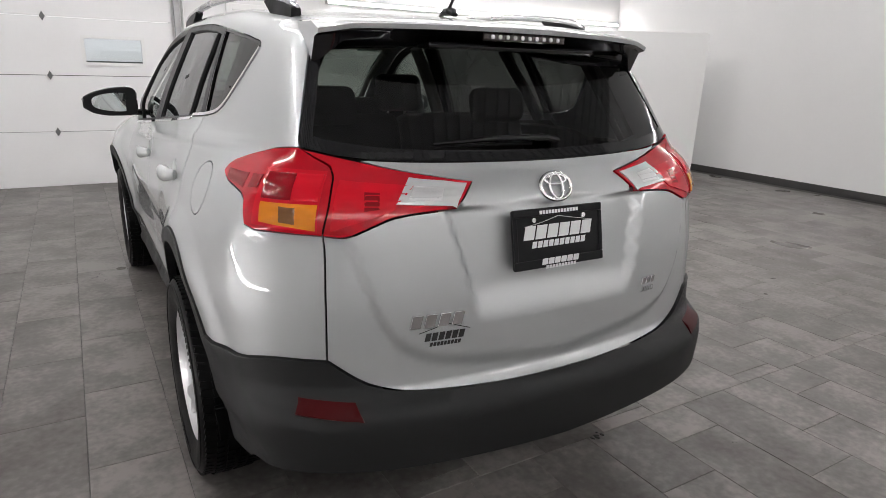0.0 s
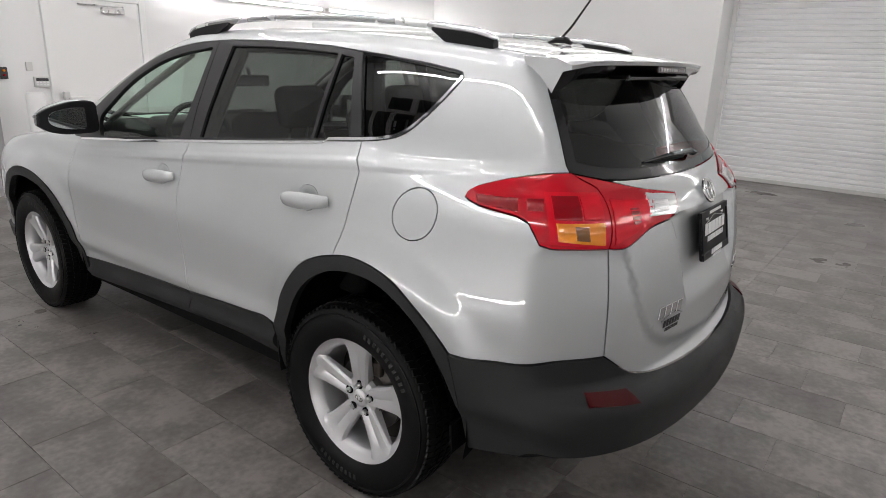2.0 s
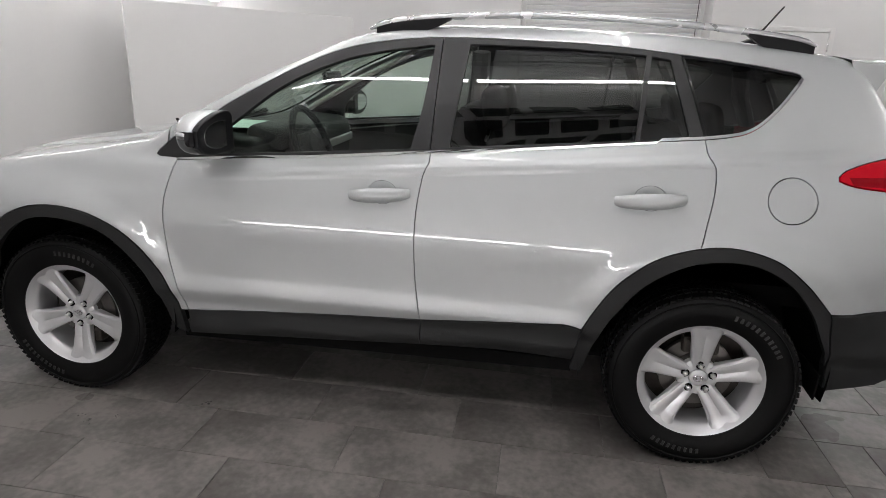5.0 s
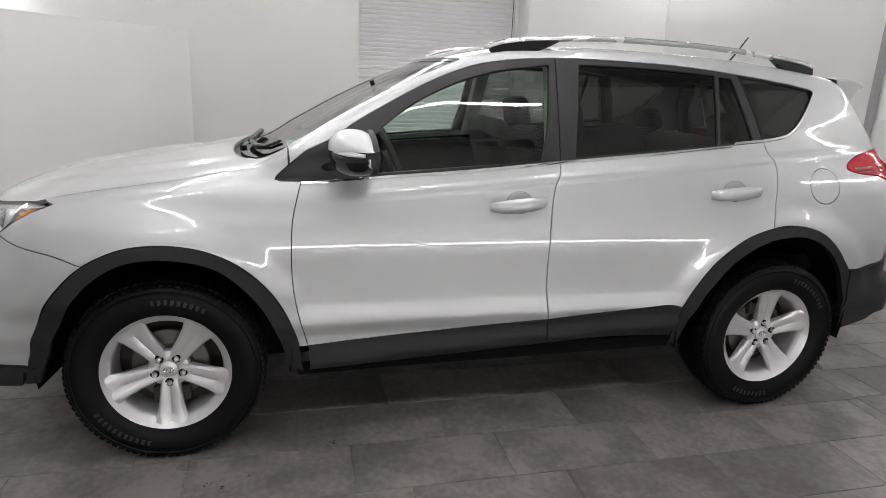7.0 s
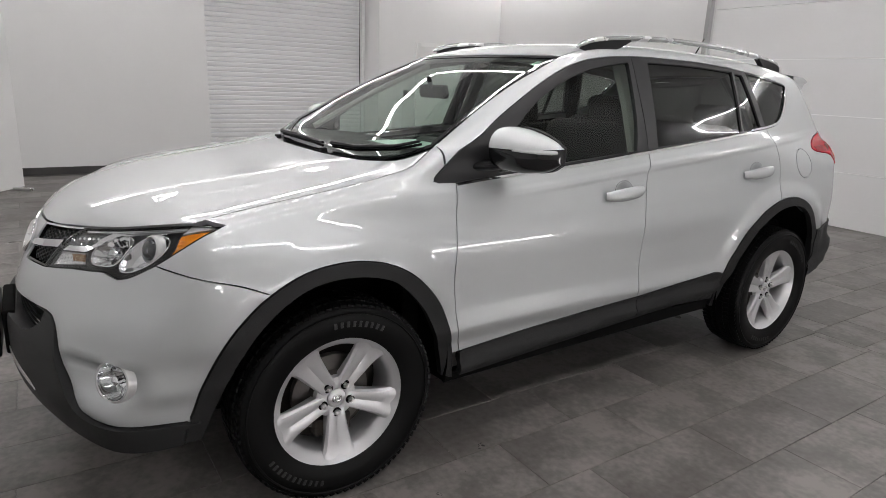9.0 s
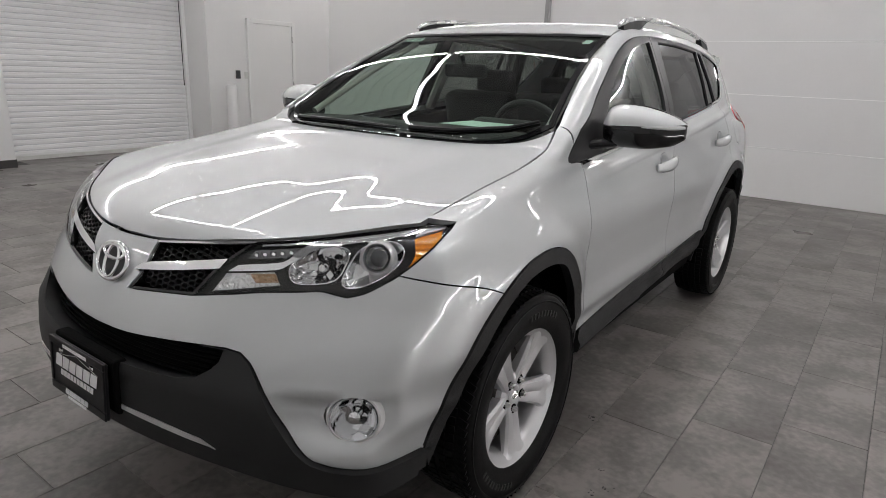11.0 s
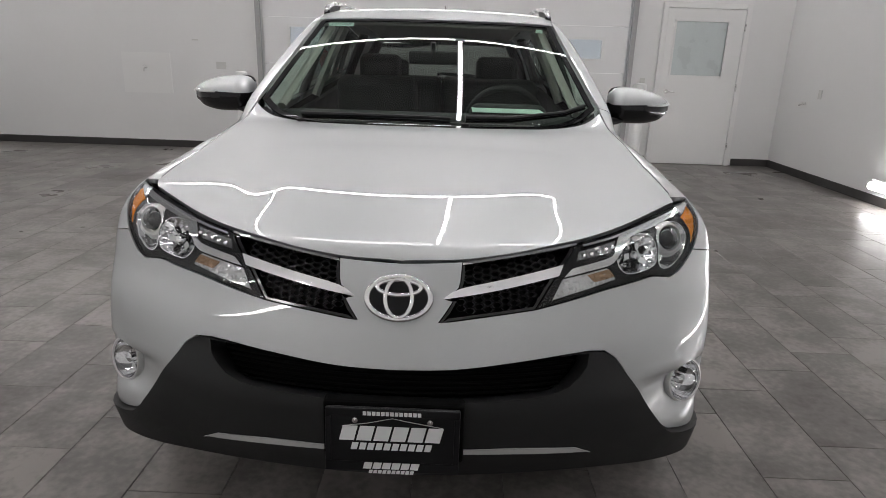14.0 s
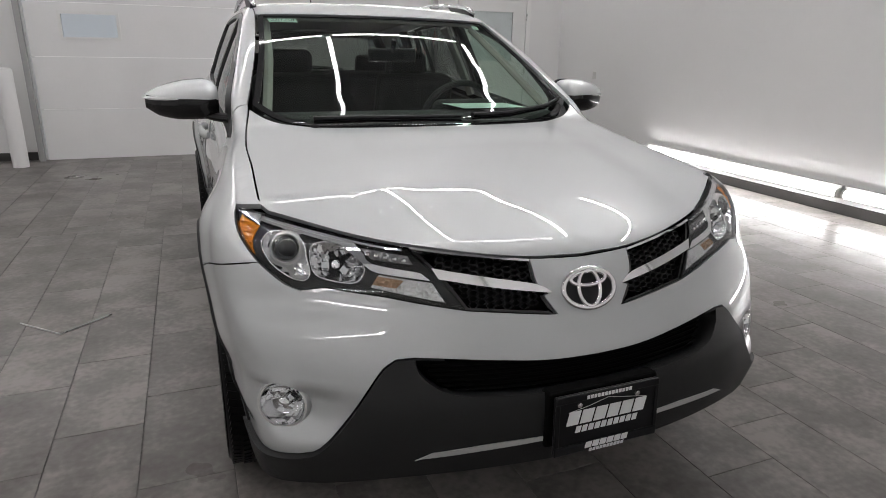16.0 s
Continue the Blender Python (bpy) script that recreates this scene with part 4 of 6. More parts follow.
def wheel(name, x, y, turn, flip):
    """An alloy wheel with its tyre; local z points outwards."""
    w = part(name, tyre_mesh(), RUBBER, car, smooth=50, label="black road tyre on a silver five-spoke alloy wheel")
    w.matrix_basis = pose(x, y, .357, 0, -90 if flip else 90, 0) @ pose(0, 0, 0, 0, 0, turn)
    # tread blocks round the crown
    bm = bmesh.new()
    n = 84
    for i in range(n):
        a = 2 * math.pi * (i + .5) / n
        for zz, half, lean, rr in ((-.084, .016, .3, .3505), (-.052, .012, -.15, .3572), (-.02, .012, .12, .3585), (.02, .012, -.12, .3585), (.052, .012, .15, .3572), (.084, .016, -.3, .3505)):
            m = Matrix.Rotation(a, 4, "Z") @ Matrix.Translation((rr, 0, zz)) @ Matrix.Rotation(lean, 4, "X") @ Matrix.Diagonal((.008, .0185, 2 * half, 1))
            bmesh.ops.create_cube(bm, size=1, matrix=m)
    part("tread", bm, RUBBER, w)
    # raised ring and plain raised marks on the sidewall
    part("sidewall_ring", lathe([(.325, .1095), (.327, .1125), (.330, .1125), (.332, .1085)], 96, caps=False), RUBBER, w, smooth=60)
    for start, count in ((300, 11), (150, 9)):
        for i in range(count):
            part("sidewall_mark", boxes((.281, .301, -.0055, .0055, .111, .1138), bevel=.001, segments=1), MARKRUBBER, w).matrix_basis = pose(0, 0, 0, 0, 0, start + i * 4.4)
    rim = part("rim", lathe([(.185, -.09), (.197, -.085), (.198, .02), (.199, .050), (.203, .064), (.214, .076), (.228, .085), (.236, .094), (.2365, .088), (.234, .075), (.228, -.08)], 72, caps=False), ALLOY, w, smooth=40)
    part("brake_disc", lathe([(.0, -.02), (.142, -.02), (.142, .005), (.085, .005), (.08, .03), (.0, .03)], 48), DISC, w, smooth=35, label="worn steel brake disc behind the spokes")
    part("back_plate", lathe([(.0, -.06), (.2, -.06), (.2, -.05), (0, -.05)], 40), RUST, w)
    part("caliper", boxes((.085, .155, -.07, .07, -.03, .028), bevel=.012), RUST, w)
    # spokes
    prof = [(.040, .032, .056, .040), (.066, .0345, .060, .040), (.100, .0385, .064, .036), (.136, .044, .068, .030), (.165, .049, .071, .025), (.190, .056, .0745, .02), (.206, .066, .078, .012), (.220, .078, .0815, .004)]
    for k in range(5):
        bm = bmesh.new()
        rows = []
        for r, half, h, d in prof:
            row = []
            for u, dz in ((-1, -d), (-1, -.010), (-.82, -.001), (-.42, .001), (0, -.0055), (.42, .001), (.82, -.001), (1, -.010), (1, -d)):
                rr = r
                if r > .2:
                    rr = math.sqrt(max(r * r - (u * half) ** 2 * .25, .01))
                row.append(bm.verts.new((rr, u * half, h + dz)))
            rows.append(row)
        for a, b in zip(rows, rows[1:]):
            for i in range(len(a) - 1):
                bm.faces.new((a[i], b[i], b[i + 1], a[i + 1]))
            bm.faces.new((a[-1], b[-1], b[0], a[0]))
        bmesh.ops.transform(bm, matrix=Matrix.Rotation(radians(72 * k), 4, "Z"), verts=bm.verts[:])
        bmesh.ops.recalc_face_normals(bm, faces=bm.faces[:])
        part("spoke", bm, ALLOY, w, smooth=32)
    part("hub", lathe([(.0, .012), (.078, .012), (.078, .037), (.074, .048), (.060, .055), (.045, .056), (.036, .055), (.034, .050), (0, .050)], 48), ALLOY, w, smooth=30)
    part("centre_cap", lathe([(.0335, .048), (.0335, .056), (.030, .0585), (.012, .061), (0, .0615)], 32), ALLOY, w, smooth=30, label="round silver centre cap")
    em = ovals(.017, .012, .0022, 1.0)
    part("cap_emblem", moved(em, pose(0, 0, .060, 0, 0, -turn - 90)), CHROME, w)
    for k in range(5):
        a = radians(72 * k)
        m = pose(.0535 * math.cos(a), .0535 * math.sin(a), .050)
        # a black disc stands in for the shade of each lug recess
        part("lug_hole", lathe([(0, 0), (.0165, 0), (.0165, .0085), (.0145, .0095), (.0135, .008), (0, .008)], 20, m=m), DARKIN, w)
        part("lug_nut", lathe([(.0105, 0), (.0105, .014), (.009, .021), (.006, .024), (0, .0245)], 6, m=m), METAL, w)
    return w


def torus(rx, ry, r, n=40, k=8, bm=None, m=Matrix()):
    bm = bm or bmesh.new()
    rows = []
    for i in range(n):
        a = 2 * math.pi * i / n
        c, nrm = Vector((rx * math.cos(a), ry * math.sin(a), 0)), Vector((ry * math.cos(a), rx * math.sin(a), 0)).normalized()
        rows.append([bm.verts.new(m @ (c + r * (nrm * math.cos(2 * math.pi * j / k) + Vector((0, 0, 1)) * math.sin(2 * math.pi * j / k)))) for j in range(k)])
    for i in range(n):
        a, b = rows[i], rows[(i + 1) % n]
        for j in range(k):
            bm.faces.new((a[j], b[j], b[(j + 1) % k], a[(j + 1) % k]))
    return bm


def ovals(w, h, r, scale=1.0):
    """A badge of plain ovals: a ring, a flat oval across it and an upright one."""
    bm = torus(w, h, r * 1.15)
    torus(w * .42, h * .92, r * .9, bm=bm, m=pose(0, 0, r * .3))
    torus(w * .68, h * .36, r * .9, bm=bm, m=pose(0, h * .5, r * .3))
    return bm


MARKRUBBER = mat("greyish raised rubber", (.014, .014, .014), .5, vary=.1)
for nm, y, turn in (("rear_wheel", -1.33, 0), ("front_wheel", 1.33, 180)):
    wheel(nm, -.815, y, turn, True)
    wheel(nm, .815, y, turn + 20, False)

# ---- wheel arches ----
for y0 in (-1.33, 1.33):
    for sx in (-1, 1):
        bm = bmesh.new()
        rows = []
        for i in range(25):
            a = radians(-12 + 204 * i / 24)
            rows.append([bm.verts.new((sx * x, y0 + r * math.cos(a), .40 + r * math.sin(a) * 1.0)) for x, r in ((.50, .42), (.865, .465))])
        for a, b in zip(rows, rows[1:]):
            bm.faces.new((a[0], b[0], b[1], a[1]))
        bm.faces.new([bm.verts.new(r[0].co) for r in rows])
        part("wheel_well", bm, DARKIN, car, "black wheel well lining")
arch_in_r = S((-.885, .315), (-.915, .43), (-.972, .572), (-1.076, .725), (-1.21, .817), (-1.352, .846), (-1.477, .829), (-1.589, .762), (-1.672, .665), (-1.735, .545), (-1.775, .43), (-1.79, .345))


panel("rear_arch_trim", ring(arch_in_r, np.vstack([arch_in_r[-1:], bump_line[:1]]), arch_r_aft[::-1], arch_r_fore, S((-.868, .515), (-.855, .43), (-.84, .325)), step=.018), CLAD, car, off=.006, flange=.03, label="charcoal plastic wheel arch trim")
arch_in_f = S((.882, .325), (.925, .48), (1.0, .63), (1.115, .752), (1.227, .80), (1.353, .814), (1.465, .79), (1.57, .715), (1.655, .60), (1.725, .45), (1.775, .325))
panel("front_arch_trim", ring(arch_in_f, np.vstack([arch_in_f[-1:], S((1.83, .325))]), np.vstack([S((1.83, .325)), arch_low[::-1]]), arch_f_fore[::-1], arch_f_aft, S((.838, .413), (.825, .30)), step=.018), CLAD, car, off=.006, flange=.03, label="charcoal plastic wheel arch trim")
# door cladding and sill
hem_low_f = S((-.226, .366), (.2, .338), (.80, .312))
hem_low_r = S((-.845, .366), (-.55, .374), (-.226, .366))
def swelling(p, n, uv):
    """The lower doors' cladding swells out towards the sill."""
    d = .4655 - .06 * uv[:, 0] - uv[:, 1]
    return p + n * (.016 * ease((d - .042) / .014) - .022 * ease((d - .095) / .03))[:, None]


panel("door_cladding", ring(hem_f[::-1], S((.805, .415), (.80, .312)), hem_low_f[::-1], S((-.226, .366), (-.224, .478)), step=.02), CLAD, fdoor[0], off=.007, flange=.03, both=False, warp=swelling, label="charcoal lower door cladding")
panel("door_cladding", ring(hem_r[::-1], S((-.868, .515), (-.845, .366)), hem_low_r, S((-.226, .366), (-.224, .478)), step=.02), CLAD, rdoor[0], off=.007, flange=.03, both=False, warp=swelling, label="charcoal lower door cladding")
other_side([o for o in fdoor[0].children if o.name.startswith("door_cladding")] + [o for o in rdoor[0].children if o.name.startswith("door_cladding")])
panel("sill", ring(S((.85, .315), (.2, .335), (-.22, .36), (-.85, .36)), S((-.85, .30), (.85, .27)), step=.03), DARKIN, car, off=-.012, flange=.03)
part("underbody", boxes((-.62, .62, -1.9, 1.85, .27, .36), (-.4, .4, -1.6, 1.6, .22, .29), bevel=.03), DARKIN, car, "black underbody")


# ---- tail ----
MIDTAIL, MIDNOSE = RC - 90 / TURN, FC + 90 / TURN


def tail_twin(stroke):
    """The same line on the car's other side, run backwards (tail)."""
    s = np.asarray(stroke)
    return np.stack([2 * MIDTAIL - s[:, 0], s[:, 1]], 1)[::-1]


def nose_twin(stroke):
    s = np.asarray(stroke)
    return np.stack([2 * MIDNOSE - s[:, 0], s[:, 1]], 1)[::-1]


gate_low = A((35.67, .712), (33.6, .682), (31.7, .656), (28.9, .630), (24.0, .612), (11.0, .600), (0.0, .598))
lampin_low = A((36.2, 1.033), (33.4, 1.029), (30.5, 1.05), (27.1, 1.074), (22.5, 1.083), (18.25, 1.086))
lampin_tip = A((18.25, 1.086), (15.3, 1.147))
lampin_top = A((15.3, 1.147), (21, 1.161), (27.25, 1.179), (33.5, 1.203), (41.0, 1.230))
glass_low = A((41.0, 1.232), (35.4, 1.213), (27.3, 1.200), (12.8, 1.193), (0.0, 1.191))
top_wedge = A((15.3, 1.147), (21, 1.161), (27.25, 1.179), (32.5, 1.2005))
glass_wedge = A((32.5, 1.2065), (27.3, 1.200), (12.8, 1.193), (0.0, 1.191))
loop_gate = np.vstack([flow(l, .02)[:-1] for l in (gate_side, gate_low, tail_twin(gate_low), tail_twin(gate_side),
                                                    np.asarray([(2 * MIDTAIL - a, b) for a, b in lampin_low]), np.asarray([(2 * MIDTAIL - a, b) for a, b in lampin_tip]),
                                                    np.asarray([(2 * MIDTAIL - a, b) for a, b in top_wedge]), np.asarray([(2 * MIDTAIL - a, b) for a, b in glass_wedge]),
                                                    glass_wedge[::-1], top_wedge[::-1], lampin_tip[::-1], lampin_low[::-1])])
gate = panel("tailgate", loop_gate, PAINT, car, both=False, gap=.0025, step=.013, label="silver tailgate with a recess for the plate")[0]
top_g = A((43.6, 1.50), (30, 1.515), (15, 1.522), (0, 1.524))
loop_glass = np.vstack([flow(glass_low, .02)[:-1], flow(tail_twin(glass_low), .02)[:-1], flow(np.asarray([(2 * MIDTAIL - a, b) for a, b in gate_up]), .02)[:-1], flow(tail_twin(top_g)[::1], .02)[:-1], flow(top_g[::-1], .02)[:-1], flow(gate_up[::-1], .02)[:-1]])
panel("rear_window", loop_glass, REARTINT, gate, both=False, off=-.003, flange=.004, step=.05, label="dark tinted rear window")
panel("window_border", loop_glass, GLOSSBLACK, gate, holes=[drawn_in(loop_glass, .035)], both=False, off=-.001, flange=.006, step=.03)
# lamps
lamp_seam = A((41.0, 1.232), (38.6, 1.208), (36.4, 1.188), (35.7, 1.165), (35.6, 1.10), (36.2, 1.033))
loop_lo = ring(lamp_top, lamp_seam, lamp_low[::-1], step=.014)
loop_li = ring(lampin_low, lampin_tip, lampin_top, lamp_seam[1:], step=.014)
outer = panel("tail_lamp", loop_lo, REDLAMP, car, off=.004, flange=.03, step=.02, label="red and amber tail lamp on the body corner")
inner = panel("gate_lamp", loop_li, REDLAMP, gate, off=.004, flange=.03, step=.02, label="red tail lamp with a clear reversing light")


def fluted(pitch, deep):
    def f(p, n, uv):
        k = uv[:, 1] / pitch % 1
        return p - n * (deep * np.abs(2 * k - 1))[:, None]
    return f


def lit(name, loop, m_, owners, label, off, pitch=0.0):
    obs = panel(name, loop, m_, owners[0], off=off, flange=.004, gap=.001, step=.005 if pitch else .014, label=label, warp=fluted(pitch, .0022) if pitch else None)
    obs[1].parent = owners[1]


def quad(*p):
    return ring(A(p[0], p[1]), A(p[1], p[2]), A(p[2], p[3]), A(p[3], p[0]), step=.012)


lit("lamp_frame", quad((45.4, 1.180), (36.5, 1.178), (36.7, 1.040), (45.4, 1.053)), BRIGHTRED, outer, "bright red frame of the lamp", .0055)
lit("indicator", quad((44.4, 1.107), (36.9, 1.105), (37.0, 1.046), (44.2, 1.060)), AMBER, outer, "ribbed amber indicator", .009, .007)
lit("stop_light", quad((44.5, 1.171), (40.4, 1.171), (40.4, 1.112), (44.5, 1.113)), DEEPRED, outer, "dark red stop light", .009, .006)
lit("stop_lens", quad((40.2, 1.171), (36.8, 1.170), (36.9, 1.111), (40.2, 1.112)), BRIGHTRED, outer, "bright fluted red stop lens", .009, .006)
lit("bulb_window", quad((41.8, 1.099), (39.6, 1.098), (39.5, 1.058), (41.6, 1.062)), DARKAMBER, outer, "dark bulb behind the amber lens", .0098, .007)
lit("side_marker", ring(S((-1.735, 1.153), (-1.868, 1.157)), S((-1.868, 1.157), (-1.884, 1.122)), S((-1.884, 1.122), (-1.75, 1.127)), S((-1.75, 1.127), (-1.735, 1.153)), step=.012), DEEPRED, outer, "dark red side marker window", .0062, .006)
lit("side_marker", ring(S((-1.892, 1.158), (-1.94, 1.164)), S((-1.94, 1.164), (-1.955, 1.132)), S((-1.955, 1.132), (-1.908, 1.127)), S((-1.908, 1.127), (-1.892, 1.158)), step=.012), DEEPRED, outer, "dark red side marker window", .0062, .006)
lit("inner_frame", quad((34.8, 1.158), (24.6, 1.142), (27.6, 1.085), (35.3, 1.044)), BRIGHTRED, inner, "bright red fluted lamp", .008, .009)
lit("lamp_core", quad((31.4, 1.132), (29.3, 1.130), (29.2, 1.092), (31.2, 1.088)), DEEPRED, inner, "dark red core of the lamp", .0086, .009)
lit("reversing_light", quad((25.4, 1.160), (16.3, 1.143), (18.5, 1.092), (27.2, 1.102)), WHITELAMP, inner, "clear ribbed reversing light", .0085, .008)
lit("reversing_bulb", quad((24.6, 1.142), (20.2, 1.134), (20.6, 1.106), (25.6, 1.109)), SATIN, inner, "darker window of the reversing light", .0095, .008)
# bumper
bump_low = np.vstack([S((-1.79, .345), (-1.97, .388)), A((44.7, .418), (33, .430), (19, .424), (0, .412))])
loop_b = np.vstack([flow(l, .02)[:-1] for l in (bump_line, gate_low, tail_twin(gate_low), tail_twin(bump_line), np.vstack([tail_twin(bump_line)[-1:], [(2 * MIDTAIL - bump_low[0][0], bump_low[0][1])]]),
                                                 np.asarray([(2 * MIDTAIL - a, b) for a, b in bump_low]), bump_low[::-1], np.vstack([bump_low[:1], bump_line[:1]]))])
rb = panel("rear_bumper", loop_b, CLAD, car, both=False, off=.010, flange=.05, step=.026, label="charcoal textured plastic rear bumper")[0]
panel("reflector", ring(A((39.2, .612), (31.9, .602)), A((31.9, .602), (30.4, .571)), A((30.4, .571), (38.9, .580)), A((38.9, .580), (39.2, .612)), step=.014), REFLEX, rb, off=.012, flange=.012, step=.02, label="dark red bumper reflector")
panel("rear_valance", np.vstack([flow(bump_low, .04)[:-1], flow(tail_twin(bump_low), .04)[:-1], flow(tail_twin(bump_low)[::-1] - (0, .035), .04)[:-1], flow(bump_low[::-1] - (0, .035), .04)[:-1]]), DARKIN, rb, both=False, off=-.03, flange=0, gap=0, step=.06, label="black lower valance")
for sx in (-1, 1):
    part("mud_flap", plate_of([(-.10, 0), (.10, 0), (.09, -.10), (-.09, -.11)], .008, .002, pose(sx * .79, -1.745, .43, 90)), DARKIN, car, "black rubber mud flap")

# spoiler
bm = bmesh.new()
rows = []
N = 30
for i in range(N + 1):
    u = -1 + 2 * i / N
    x = .592 * u
    e = max(0.0, (abs(u) - .86) / .14)
    zr = float(above([(x * .93, -1.775 + .03 * u * u)])[0][2])
    lip_y, lip_z = -2.02 + .11 * abs(u) ** 2.6, 1.553 - .012 * u * u - .012 * e
    yr = -1.80 + .035 * u * u
    under_y, under_z = -1.885 + .09 * e, 1.513 - .075 * e
    rows.append([bm.verts.new(c) for c in ((x, yr + .02, zr + .001), (x, yr - .03, zr - .004), (x, (yr + lip_y) / 2 - .02, (zr + lip_z) / 2 + .006), (x, lip_y + .02, lip_z + .003), (x, lip_y, lip_z - .004), (x, lip_y + .004, lip_z - .016), (x, lip_y + .03, lip_z - .022),
                                              (x, (lip_y + under_y) / 2 + .01, (lip_z + under_z) / 2 - .022 - .03 * e), (x, under_y, under_z - .012))])
under = bmesh.new()
low = [[under.verts.new(v.co) for v in r[5:]] for r in rows]
for a, b, c, d in zip(rows, rows[1:], low, low[1:]):
    for j in range(5):
        bm.faces.new((a[j], a[j + 1], b[j + 1], b[j]))
    for j in range(3):
        under.faces.new((c[j], c[j + 1], d[j + 1], d[j]))
bm.faces.new(rows[0][::-1]), bm.faces.new(rows[-1])
bmesh.ops.recalc_face_normals(bm, faces=bm.faces[:])
bmesh.ops.recalc_face_normals(under, faces=under.faces[:])
sp = part("spoiler", bm, PAINT, gate, smooth=40, label="silver roof spoiler over the rear window")
part("spoiler_base", under, GLOSSBLACK, gate, smooth=40, label="black underside of the spoiler")
part("brake_light", boxes((-.145, .145, -2.002, -1.985, 1.513, 1.535), bevel=.004), DARKLENS, gate, "dark red high brake light with a row of small lights")
for k in range(10):
    part("brake_led", lathe([(0, 0), (.0065, 0), (.006, .003), (0, .004)], 12, m=pose(-.117 + k * .026, -2.002, 1.524, 90)), SATIN, gate)
part("spoiler_underside", boxes((-.30, .30, -1.965, -1.89, 1.488, 1.506), bevel=.008), GLOSSBLACK, gate, "gloss black panel under the spoiler")
# rear wiper
wp = part("rear_wiper", sweep([(.065, -2.088, 1.243), (.02, -2.092, 1.252), (-.15, -2.083, 1.252), (-.33, -2.055, 1.240)], [.018, .016, .011, .004], 10, .7), GLOSSBLACK, gate, "black rear wiper at rest")
part("wiper_blade", sweep([(-.02, -2.083, 1.236), (-.18, -2.074, 1.236), (-.34, -2.048, 1.228)], [.006, .006, .004], 6), RUBBER, wp)
# badges: plain shapes only
em = part("badge", ovals(.054, .039, .0058), CHROME, gate, "chrome badge of plain ovals", smooth=60)
em.matrix_basis = Matrix.Translation((0, -2.181, 1.125)) @ pose(0, 0, 0, 66)


def skew_bars(n, w, h, gap, lean=.25, depth=.004):
    """n upright leaning blocks in one row, centred: the plain stand-in for a word."""
    out = []
    step = w / n
    for i in range(n):
        x0 = -w / 2 + i * step
        x1 = x0 + step * (1 - gap)
        out.append([(x0 - lean * h / 2, -h / 2), (x1 - lean * h / 2, -h / 2), (x1 + lean * h / 2, h / 2), (x0 + lean * h / 2, h / 2)])
    return [plate_of(o, depth, depth * .3) for o in out]


def word(parent, m, n, w, h, material, name="letter_bar", gap=.22, lean=.25, depth=.003):
    for bm in skew_bars(n, w, h, gap, lean, depth):
        part(name, moved(bm, m), material, parent)


def face_of(p, n):
    """A frame at p whose z is n and whose y points up as far as it can."""
    n = Vector(n).normalized()
    xx = Vector((0, 0, 1)).cross(n).normalized()
    yy = n.cross(xx)
    m = Matrix((xx, yy, n)).transposed().to_4x4()
    return Matrix.Translation(p) @ m


def tail_frame(x, z, up=.002):
    a = math.degrees(math.atan(-x / 1.0))
    for _ in range(6):
        p = aft([(a, z)])[0]
        a += (p[0] - x) * 55
    return face_of(Vector(p) + Vector(slant(np.array([p]))[0]) * up, slant(np.array([p]))[0])


def lettering(name, text, size, material, parent, m, depth=.0005):
    """Raised letters, turned into a mesh."""
    cu = bpy.data.curves.new(name, "FONT")
    cu.body, cu.size, cu.align_x, cu.align_y, cu.extrude = text, size, "CENTER", "CENTER", depth
    tmp = new(name, cu)
    me = bpy.data.meshes.new_from_object(tmp.evaluated_get(bpy.context.evaluated_depsgraph_get()))
    bpy.data.objects.remove(tmp)
    me.materials.append(material)
    ob = new(name, me)
    ob.parent = parent
    ob.matrix_basis = m
    return ob


word(gate, tail_frame(-.395, .808), 4, .155, .036, CHROME, "badge_bar", depth=.005)
word(gate, tail_frame(-.375, .762), 6, .115, .022, DARKPRINT, "sticker_bar", depth=.0006)
word(gate, tail_frame(-.375, .741), 9, .09, .011, DARKPRINT, "sticker_bar", depth=.0006)
part("sticker_line", moved(sweep([(-.075, .775 - .762, 0), (-.03, .024, 0), (.0, .034, 0), (.025, .026, 0), (.07, .012, 0)], .0012, 6, .4), tail_frame(-.375, .762)), DARKPRINT, gate)
word(gate, tail_frame(.375, .806), 3, .07, .022, CHROME, "badge_bar", depth=.004)
lettering("drive_badge", "AWD", .026, CHROME, gate, tail_frame(.375, .776), .003)


